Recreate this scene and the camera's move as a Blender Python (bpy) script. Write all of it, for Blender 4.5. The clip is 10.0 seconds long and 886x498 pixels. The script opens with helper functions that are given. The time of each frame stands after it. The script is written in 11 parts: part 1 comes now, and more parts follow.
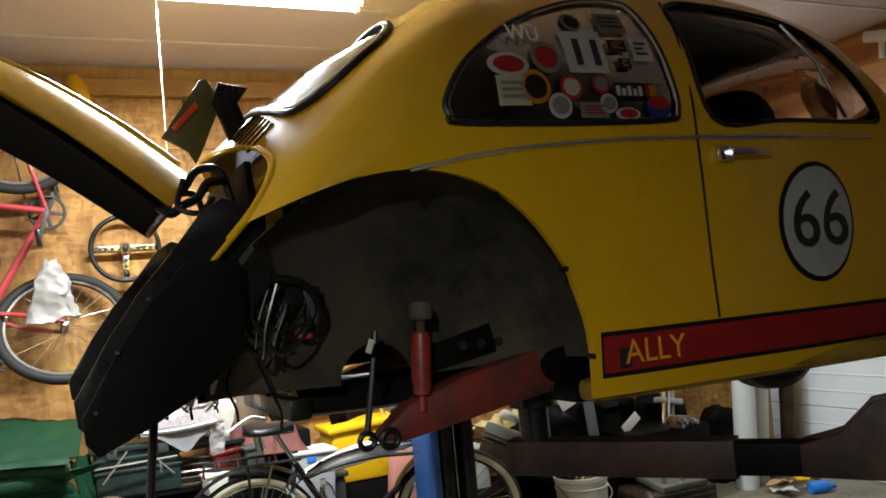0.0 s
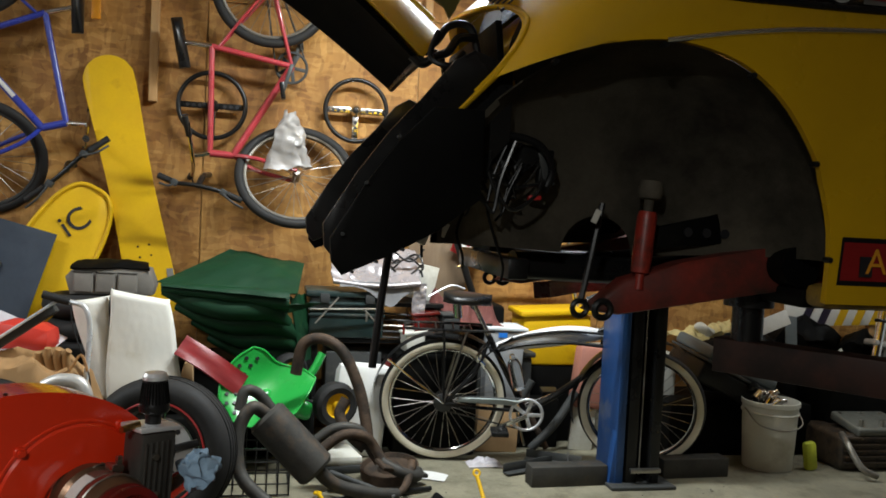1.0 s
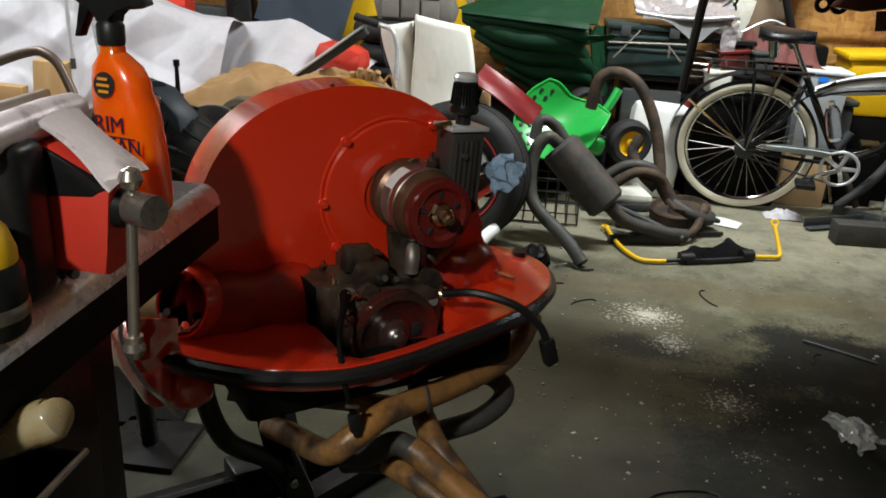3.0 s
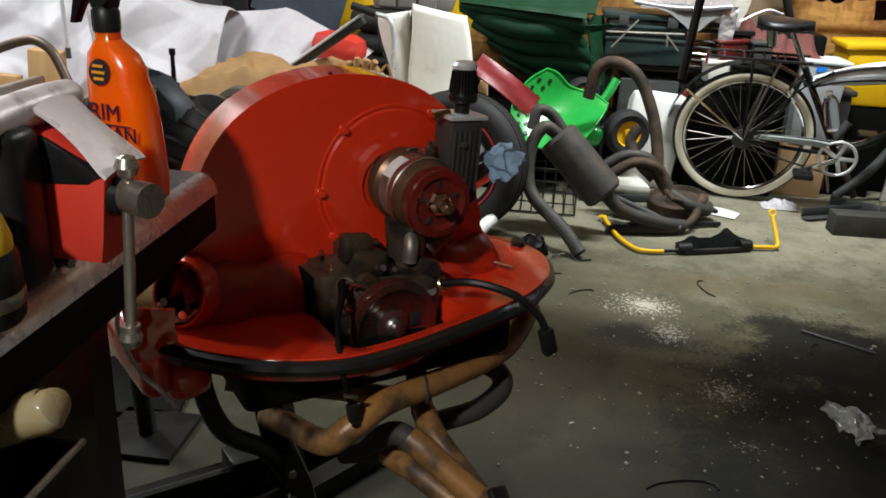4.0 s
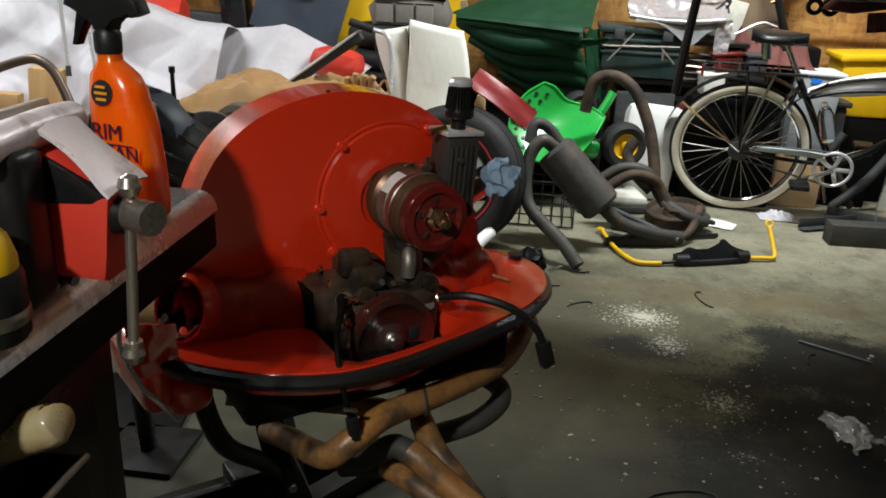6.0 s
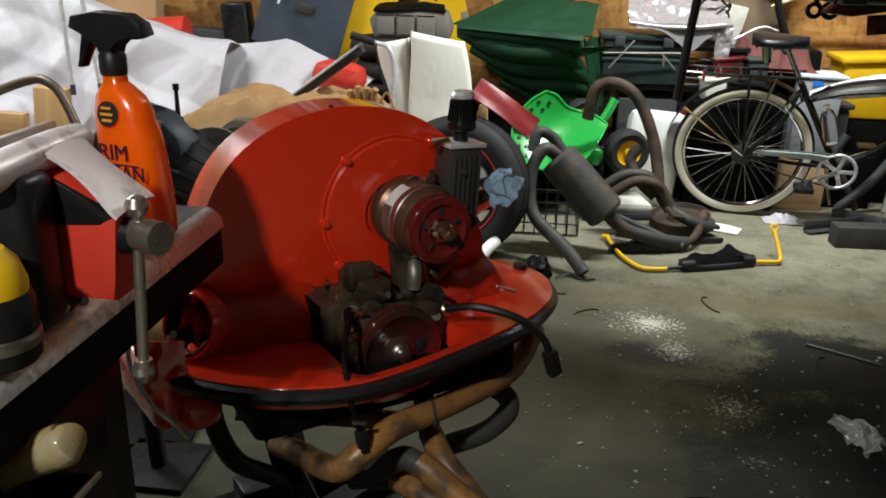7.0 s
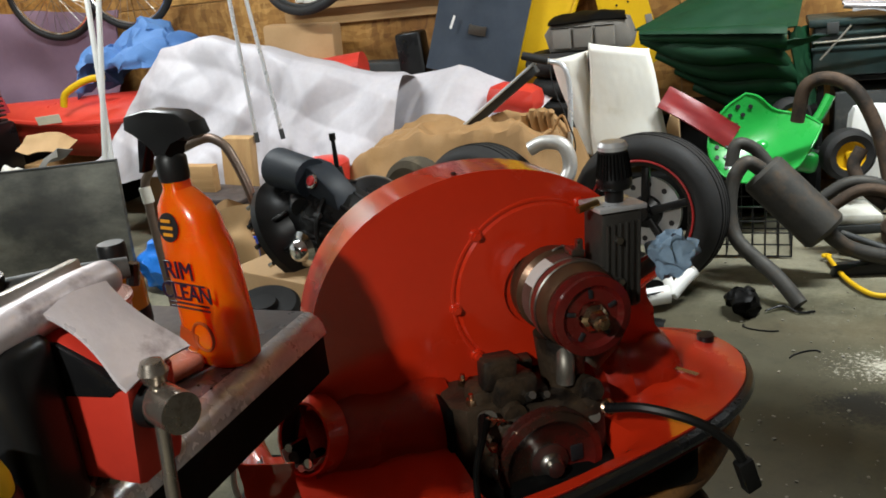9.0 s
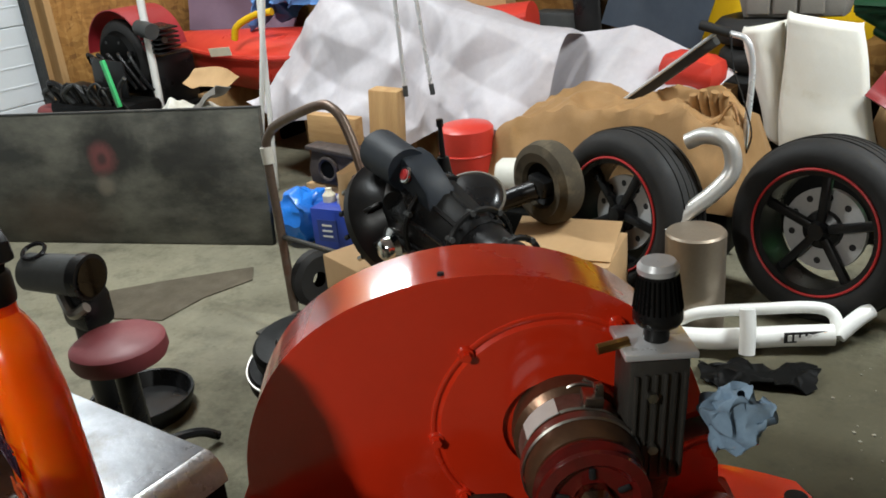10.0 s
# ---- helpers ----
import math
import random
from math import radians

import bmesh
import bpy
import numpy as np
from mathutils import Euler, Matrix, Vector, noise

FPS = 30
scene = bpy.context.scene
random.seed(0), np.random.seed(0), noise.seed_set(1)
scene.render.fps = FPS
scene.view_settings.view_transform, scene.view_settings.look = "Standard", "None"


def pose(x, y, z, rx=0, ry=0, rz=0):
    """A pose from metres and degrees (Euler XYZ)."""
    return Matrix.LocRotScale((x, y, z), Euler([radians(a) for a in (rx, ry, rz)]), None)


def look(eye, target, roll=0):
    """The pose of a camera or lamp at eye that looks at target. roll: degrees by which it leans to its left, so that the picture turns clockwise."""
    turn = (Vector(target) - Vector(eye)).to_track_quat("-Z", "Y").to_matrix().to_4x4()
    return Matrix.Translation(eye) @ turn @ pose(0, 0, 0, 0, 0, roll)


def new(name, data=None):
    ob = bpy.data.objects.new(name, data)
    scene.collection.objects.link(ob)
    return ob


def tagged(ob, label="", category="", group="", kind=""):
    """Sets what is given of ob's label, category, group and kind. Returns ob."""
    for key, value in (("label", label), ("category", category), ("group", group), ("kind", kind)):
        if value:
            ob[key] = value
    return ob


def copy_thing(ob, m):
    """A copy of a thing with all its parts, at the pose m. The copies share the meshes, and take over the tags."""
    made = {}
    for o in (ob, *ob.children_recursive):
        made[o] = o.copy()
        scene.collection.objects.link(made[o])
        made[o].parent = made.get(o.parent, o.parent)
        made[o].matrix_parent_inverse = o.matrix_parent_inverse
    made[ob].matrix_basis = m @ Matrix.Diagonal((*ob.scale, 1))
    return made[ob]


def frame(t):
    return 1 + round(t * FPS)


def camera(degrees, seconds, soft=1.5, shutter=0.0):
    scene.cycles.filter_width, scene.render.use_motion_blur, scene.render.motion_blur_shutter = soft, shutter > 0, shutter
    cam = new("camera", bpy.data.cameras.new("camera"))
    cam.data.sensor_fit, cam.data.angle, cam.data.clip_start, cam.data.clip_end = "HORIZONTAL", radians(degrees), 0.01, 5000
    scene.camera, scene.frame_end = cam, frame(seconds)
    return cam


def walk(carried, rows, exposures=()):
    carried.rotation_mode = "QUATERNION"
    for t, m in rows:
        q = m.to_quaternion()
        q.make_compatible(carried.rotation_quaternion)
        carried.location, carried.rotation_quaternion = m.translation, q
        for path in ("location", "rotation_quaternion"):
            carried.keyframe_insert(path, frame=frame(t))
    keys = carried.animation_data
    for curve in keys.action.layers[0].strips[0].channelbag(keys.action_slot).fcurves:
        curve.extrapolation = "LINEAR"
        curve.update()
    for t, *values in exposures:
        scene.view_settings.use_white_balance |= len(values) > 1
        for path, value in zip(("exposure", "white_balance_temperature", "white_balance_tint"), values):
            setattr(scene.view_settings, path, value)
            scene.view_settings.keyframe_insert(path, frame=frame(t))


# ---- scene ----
cam = camera(55.4, 10.0, soft=1.7, shutter=0.0)
PATH = [
    (0, (0.148, 0.5, 1.418), (0.986, 2.311, 1.544), -5.3),
    (0.5, (0.139, 0.493, 1.4), (0.801, 2.379, 1.478), -3.2),
    (1, (0.046, 0.5, 1.317), (0.451, 2.457, 1.229), 2.9),
    (1.5, (0.048, 0.523, 1.318), (0.228, 2.503, 1.107), 3.4),
    (1.8, (0.028, 0.552, 1.314), (0.129, 2.536, 1.08), 3.0),
    (2, (0.041, 0.526, 1.296), (0.05, 2.509, 1.04), 3.3),
    (2.5, (0.016, 0.541, 1.24), (-0.179, 2.438, 0.636), 2.7),
    (3, (0.013, 0.549, 1.235), (-0.21, 2.411, 0.539), 2.8),
    (4.5, (0.008, 0.556, 1.227), (-0.202, 2.41, 0.505), 2.9),
    (5, (0.009, 0.553, 1.226), (-0.212, 2.415, 0.528), 2.9),
    (5.5, (0.013, 0.546, 1.232), (-0.203, 2.411, 0.543), 2.7),
    (7, (0.016, 0.534, 1.245), (-0.214, 2.406, 0.578), 1.1),
    (7.5, (0.026, 0.534, 1.247), (-0.208, 2.41, 0.596), 0.1),
    (8, (0.056, 0.541, 1.245), (-0.181, 2.417, 0.595), -0.2),
    (8.5, (0.14, 0.597, 1.257), (-0.26, 2.445, 0.605), -3.4),
    (9, (0.065, 0.827, 1.278), (-0.641, 2.588, 0.644), -6.7),
    (9.5, (0.061, 1.035, 1.333), (-0.727, 2.707, 0.568), -6.1),
    (10, (0.157, 1.28, 1.366), (-0.95, 2.766, 0.612), -5.5),
]
walk(cam, [(t, look(eye, target, roll)) for t, eye, target, roll in PATH],
     exposures=[(0, 0.14), (0.5, -0.05), (1, -0.48), (2, -0.78), (2.5, -0.92), (3, -0.25), (4.5, -0.19), (5.5, -0.25), (7, -0.26), (8.5, -0.29), (9, -0.18), (9.5, -0.28), (10, -0.25)])

# ---- light: closed garage at night, fluorescent tubes under the ceiling ----
world = bpy.data.worlds.new("night")
scene.world = world
world.use_nodes = True
world.node_tree.nodes["Background"].inputs[0].default_value = (0.02, 0.025, 0.04, 1)
world.node_tree.nodes["Background"].inputs[1].default_value = 0.05


def area_lamp(name, loc, size_x, size_y, power, color, rot=(0, 0, 0)):
    data = bpy.data.lights.new(name, "AREA")
    data.shape, data.size, data.size_y = "RECTANGLE", size_x, size_y
    data.energy, data.color = power, color
    ob = new(name, data)
    ob.matrix_world = pose(*loc, *rot)
    return ob


TUBES = [(0.90, 4.08, 2.80, 0), (-2.85, 3.30, 2.80, 0), (3.6, 4.3, 2.80, 0), (-4.2, 4.85, 2.80, 0)]
POWERS = [155, 98, 22, 30]
for (x, y, z, r), power in zip(TUBES, POWERS):
    area_lamp("tube_lamp", (x, y, z - 0.05), 1.2, 0.12, power, (0.93, 1.0, 1.02), (0, 0, r))
BULB = (-0.66, -0.35, 2.36)
area_lamp("bulb_lamp", (BULB[0], BULB[1], BULB[2] - 0.05), 0.12, 0.12, 88, (0.98, 1.0, 0.96))

# ---- mesh helpers ----
def M(x=0, y=0, z=0, rx=0, ry=0, rz=0):
    return pose(x, y, z, rx, ry, rz)


def add_box(bm, size, loc=(0, 0, 0), rot=(0, 0, 0), bevel=0.0, seg=2):
    m = pose(*loc, *rot) @ Matrix.Diagonal((size[0], size[1], size[2], 1))
    r = bmesh.ops.create_cube(bm, size=1.0, matrix=m)
    if bevel:
        edges = list({e for v in r["verts"] for e in v.link_edges})
        bmesh.ops.bevel(bm, geom=edges, offset=bevel, segments=seg, affect="EDGES", profile=0.5)
    return bm


def frame_of(d):
    d = Vector(d).normalized()
    return d.to_track_quat("Z", "Y").to_matrix().to_4x4()


def add_rings(bm, rings, close=True, cap=True):
    """Loft between rings of points (each a list of the same length)."""
    vs = [[bm.verts.new(p) for p in ring] for ring in rings]
    n = len(vs[0])
    for a, b in zip(vs, vs[1:]):
        for i in range(n if close else n - 1):
            j = (i + 1) % n
            try:
                bm.faces.new((a[i], a[j], b[j], b[i]))
            except ValueError:
                pass
    if cap and close:
        for ring, flip in ((vs[0], True), (vs[-1], False)):
            try:
                bm.faces.new(list(reversed(ring)) if flip else ring)
            except ValueError:
                pass
    return vs


def add_cyl(bm, a, b, r, r2=None, seg=20, cap=True):
    a, b = Vector(a), Vector(b)
    r2 = r if r2 is None else r2
    m = frame_of(b - a)
    ring = lambda c, q: [c + m @ Vector((q * math.cos(2 * math.pi * i / seg), q * math.sin(2 * math.pi * i / seg), 0)) for i in range(seg)]
    add_rings(bm, [ring(a, r), ring(b, r2)], cap=cap)
    return bm


def spline(pts, n=6):
    """Catmull-Rom through the points."""
    p = [Vector(q) for q in pts]
    if len(p) < 3:
        return p
    p = [2 * p[0] - p[1]] + p + [2 * p[-1] - p[-2]]
    out = []
    for i in range(1, len(p) - 2):
        for k in range(n):
            t = k / n
            a, b, c, d = p[i - 1], p[i], p[i + 1], p[i + 2]
            out.append(0.5 * (2 * b + (c - a) * t + (2 * a - 5 * b + 4 * c - d) * t * t + (3 * b - a - 3 * c + d) * t ** 3))
    out.append(p[-2])
    return out


def add_tube(bm, pts, r, seg=10, n=6, smooth=True, cap=True):
    """A pipe along the points; r is one radius or one for each point."""
    path = spline(pts, n) if smooth else [Vector(q) for q in pts]
    k = len(path)
    radii = [r] * k if not isinstance(r, (list, tuple)) else [float(np.interp(i / (k - 1), np.linspace(0, 1, len(r)), r)) for i in range(k)]
    up = None
    rings = []
    for i, c in enumerate(path):
        d = (path[min(i + 1, k - 1)] - path[max(i - 1, 0)])
        d = d.normalized() if d.length > 1e-9 else Vector((0, 0, 1))
        if up is None:
            up = d.orthogonal().normalized()
        up = (up - d * up.dot(d))
        up = up.normalized() if up.length > 1e-6 else d.orthogonal().normalized()
        side = d.cross(up)
        rings.append([c + radii[i] * (math.cos(2 * math.pi * j / seg) * up + math.sin(2 * math.pi * j / seg) * side) for j in range(seg)])
    add_rings(bm, rings, cap=cap)
    return bm


def add_lathe(bm, profile, m=None, seg=32, cap=False):
    """Turn a profile of (radius, height) round the z axis of m."""
    m = m or Matrix()
    rings = [[m @ Vector((max(r, 1e-4) * math.cos(2 * math.pi * i / seg), max(r, 1e-4) * math.sin(2 * math.pi * i / seg), z)) for i in range(seg)] for r, z in profile]
    add_rings(bm, rings, cap=cap)
    return bm


def add_torus(bm, R, r, m=None, seg=40, rseg=10, squash=1.0):
    m = m or Matrix()
    rings = []
    for i in range(seg):
        a = 2 * math.pi * i / seg
        rings.append([m @ Vector(((R + r * math.cos(b)) * math.cos(a), (R + r * math.cos(b)) * math.sin(a), r * squash * math.sin(b))) for b in [2 * math.pi * j / rseg for j in range(rseg)]])
    rings.append(rings[0])
    vs = add_rings(bm, rings[:-1], cap=False)
    for j in range(rseg):
        k = (j + 1) % rseg
        bm.faces.new((vs[-1][j], vs[-1][k], vs[0][k], vs[0][j]))
    return bm


def add_prism(bm, outline, depth, m=None, bevel=0.0):
    """Extrude a closed outline of (x, z) along +y by depth."""
    m = m or Matrix()
    a = [bm.verts.new(m @ Vector((x, 0, z))) for x, z in outline]
    b = [bm.verts.new(m @ Vector((x, depth, z))) for x, z in outline]
    n = len(a)
    faces = [bm.faces.new(a), bm.faces.new(list(reversed(b)))]
    for i in range(n):
        j = (i + 1) % n
        faces.append(bm.faces.new((a[j], a[i], b[i], b[j])))
    if bevel:
        edges = [e for f in faces[:2] for e in f.edges]
        bmesh.ops.bevel(bm, geom=edges, offset=bevel, segments=2, affect="EDGES", profile=0.5)
    return bm


def add_sheet(bm, f, nu=40, nv=40, thick=0.0):
    """A grid of points f(u, v), u and v from 0 to 1; with a thickness it gets a back."""
    g = [[bm.verts.new(f(i / nu, j / nv)) for j in range(nv + 1)] for i in range(nu + 1)]
    for i in range(nu):
        for j in range(nv):
            bm.faces.new((g[i][j], g[i + 1][j], g[i + 1][j + 1], g[i][j + 1]))
    if thick:
        bm.normal_update()
        h = [[bm.verts.new(v.co - v.normal * thick) for v in row] for row in g]
        for i in range(nu):
            for j in range(nv):
                bm.faces.new((h[i][j], h[i][j + 1], h[i + 1][j + 1], h[i + 1][j]))
        rim = [(i, 0) for i in range(nu)] + [(nu, j) for j in range(nv)] + [(nu - i, nv) for i in range(nu)] + [(0, nv - j) for j in range(nv)]
        for (a, b), (c, d) in zip(rim, rim[1:] + rim[:1]):
            bm.faces.new((g[a][b], h[a][b], h[c][d], g[c][d]))
    return bm


def round_outline(pts, n=8):
    """A smooth closed outline through the points."""
    p = [Vector((*q, 0)) for q in pts]
    k = len(p)
    out = []
    for i in range(k):
        a, b, c, d = p[i - 1], p[i], p[(i + 1) % k], p[(i + 2) % k]
        for j in range(n):
            t = j / n
            q = 0.5 * (2 * b + (c - a) * t + (2 * a - 5 * b + 4 * c - d) * t * t + (3 * b - a - 3 * c + d) * t ** 3)
            out.append((q.x, q.y))
    return out


def part(name, bm, material, parent=None, label="", smooth=True, m=None, category="", kind=""):
    bmesh.ops.recalc_face_normals(bm, faces=bm.faces)
    me = bpy.data.meshes.new(name)
    bm.to_mesh(me)
    bm.free()
    if smooth:
        me.shade_smooth()
        me.set_sharp_from_angle(angle=radians(38))
    me.materials.append(material)
    ob = new(name, me)
    if parent is not None:
        ob.parent = parent
    if m is not None:
        ob.matrix_basis = m
    return tagged(ob, label, category, "", kind)


def thing(name, m, label, category, group="", kind=""):
    ob = new(name)
    ob.empty_display_size = 0.05
    ob.matrix_basis = m
    return tagged(ob, label, category, group, kind)


def bm_():
    return bmesh.new()


def lettering(text, size, material, parent, m, name="lettering", depth=0.0006):
    """Letters of the built-in font as a mesh."""
    cu = bpy.data.curves.new(name, "FONT")
    cu.body, cu.size, cu.extrude, cu.align_x, cu.align_y = text, size, depth, "CENTER", "CENTER"
    tmp = bpy.data.objects.new(name, cu)
    scene.collection.objects.link(tmp)
    me = bpy.data.meshes.new_from_object(tmp.evaluated_get(bpy.context.evaluated_depsgraph_get()))
    bpy.data.objects.remove(tmp)
    me.materials.clear()
    me.materials.append(material)
    ob = new(name, me)
    ob.parent = parent
    ob.matrix_basis = m
    return ob


def carve(ob, cutters):
    """Cut solids out of a mesh for good."""
    for c in cutters:
        mod = ob.modifiers.new("cut", "BOOLEAN")
        mod.operation, mod.solver, mod.object = "DIFFERENCE", "EXACT", c
    bpy.context.view_layer.update()
    me = bpy.data.meshes.new_from_object(ob.evaluated_get(bpy.context.evaluated_depsgraph_get()))
    ob.modifiers.clear()
    mats = list(ob.data.materials)
    ob.data = me
    if not me.materials:
        for q in mats:
            me.materials.append(q)
    me.shade_smooth()
    me.set_sharp_from_angle(angle=radians(38))
    for c in cutters:
        bpy.data.objects.remove(c)
    return ob


def cutter(bm):
    bmesh.ops.recalc_face_normals(bm, faces=bm.faces)
    me = bpy.data.meshes.new("cutter")
    bm.to_mesh(me)
    bm.free()
    return new("cutter", me)


# ---- materials ----
def node(nt, kind, **inputs):
    n = nt.nodes.new(kind)
    for k, v in inputs.items():
        n.inputs[k.replace("_", " ")].default_value = v
    return n


def surface(name, c1, c2=None, rough=0.5, metal=0.0, scale=6.0, fine=90.0, bump=0.15, coat=0.0, dirt=None, dirt_at=0.62, spread=0.08, transmission=0.0, alpha=1.0, stretch=(1, 1, 1), dirt_scale=3.0, subsurface=0.0, spec=0.5):
    """A worn surface: two colours mixed at two scales, patches of dirt, uneven gloss and fine relief."""
    mt = bpy.data.materials.new(name)
    mt.use_nodes = True
    nt = mt.node_tree
    bs = nt.nodes["Principled BSDF"]
    c2 = c2 or tuple(v * 0.75 for v in c1)
    co = nt.nodes.new("ShaderNodeTexCoord")
    mp = nt.nodes.new("ShaderNodeMapping")
    mp.inputs["Scale"].default_value = stretch
    info = nt.nodes.new("ShaderNodeObjectInfo")
    shift = nt.nodes.new("ShaderNodeVectorMath")
    shift.operation = "ADD"
    big = nt.nodes.new("ShaderNodeVectorMath")
    big.operation = "SCALE"
    big.inputs["Scale"].default_value = 17.0
    comb = nt.nodes.new("ShaderNodeCombineXYZ")
    for i in range(3):
        nt.links.new(info.outputs["Random"], comb.inputs[i])
    nt.links.new(comb.outputs[0], big.inputs[0])
    nt.links.new(co.outputs["Object"], shift.inputs[0])
    nt.links.new(big.outputs[0], shift.inputs[1])
    nt.links.new(shift.outputs[0], mp.inputs[0])
    n1 = node(nt, "ShaderNodeTexNoise", Scale=scale, Detail=6.0, Roughness=0.6)
    n2 = node(nt, "ShaderNodeTexNoise", Scale=fine, Detail=3.0, Roughness=0.6)
    for n in (n1, n2):
        nt.links.new(mp.outputs[0], n.inputs["Vector"])
    add = nt.nodes.new("ShaderNodeMath")
    add.operation = "MULTIPLY_ADD"
    nt.links.new(n2.outputs[0], add.inputs[0])
    add.inputs[1].default_value = 0.35
    nt.links.new(n1.outputs[0], add.inputs[2])
    ramp = nt.nodes.new("ShaderNodeValToRGB")
    ramp.color_ramp.elements[0].position, ramp.color_ramp.elements[1].position = 0.42, 0.95
    ramp.color_ramp.elements[0].color, ramp.color_ramp.elements[1].color = (*c1, 1), (*c2, 1)
    nt.links.new(add.outputs[0], ramp.inputs[0])
    colour = ramp.outputs[0]
    if dirt:
        n3 = node(nt, "ShaderNodeTexNoise", Scale=dirt_scale, Detail=8.0, Roughness=0.65)
        nt.links.new(mp.outputs[0], n3.inputs["Vector"])
        r3 = nt.nodes.new("ShaderNodeValToRGB")
        r3.color_ramp.elements[0].position, r3.color_ramp.elements[1].position = dirt_at - spread, dirt_at + spread
        nt.links.new(n3.outputs[0], r3.inputs[0])
        mix = nt.nodes.new("ShaderNodeMixRGB")
        mix.inputs[2].default_value = (*dirt, 1)
        nt.links.new(r3.outputs[0], mix.inputs[0])
        nt.links.new(colour, mix.inputs[1])
        colour = mix.outputs[0]
    nt.links.new(colour, bs.inputs["Base Color"])
    rr = nt.nodes.new("ShaderNodeMapRange")
    rr.inputs["To Min"].default_value, rr.inputs["To Max"].default_value = max(rough - 0.12, 0.03), min(rough + 0.15, 1)
    rr.inputs["From Min"].default_value, rr.inputs["From Max"].default_value = 0.3, 0.7
    nt.links.new(n1.outputs[0], rr.inputs["Value"])
    nt.links.new(rr.outputs[0], bs.inputs["Roughness"])
    bs.inputs["Metallic"].default_value = metal
    bs.inputs["Coat Weight"].default_value = coat
    bs.inputs["Specular IOR Level"].default_value = spec
    bs.inputs["Coat Roughness"].default_value = 0.12
    bs.inputs["Transmission Weight"].default_value = transmission
    bs.inputs["Subsurface Weight"].default_value = subsurface
    bs.inputs["Alpha"].default_value = alpha
    if bump:
        bp = nt.nodes.new("ShaderNodeBump")
        bp.inputs["Strength"].default_value, bp.inputs["Distance"].default_value = bump, 0.004
        nt.links.new(add.outputs[0], bp.inputs["Height"])
        nt.links.new(bp.outputs[0], bs.inputs["Normal"])
    return mt


def plain_glass(name, color, rough=0.02):
    mt = bpy.data.materials.new(name)
    mt.use_nodes = True
    bs = mt.node_tree.nodes["Principled BSDF"]
    bs.inputs["Base Color"].default_value = (*color, 1)
    bs.inputs["Roughness"].default_value = rough
    bs.inputs["Transmission Weight"].default_value = 1.0
    bs.inputs["IOR"].default_value = 1.45
    return mt


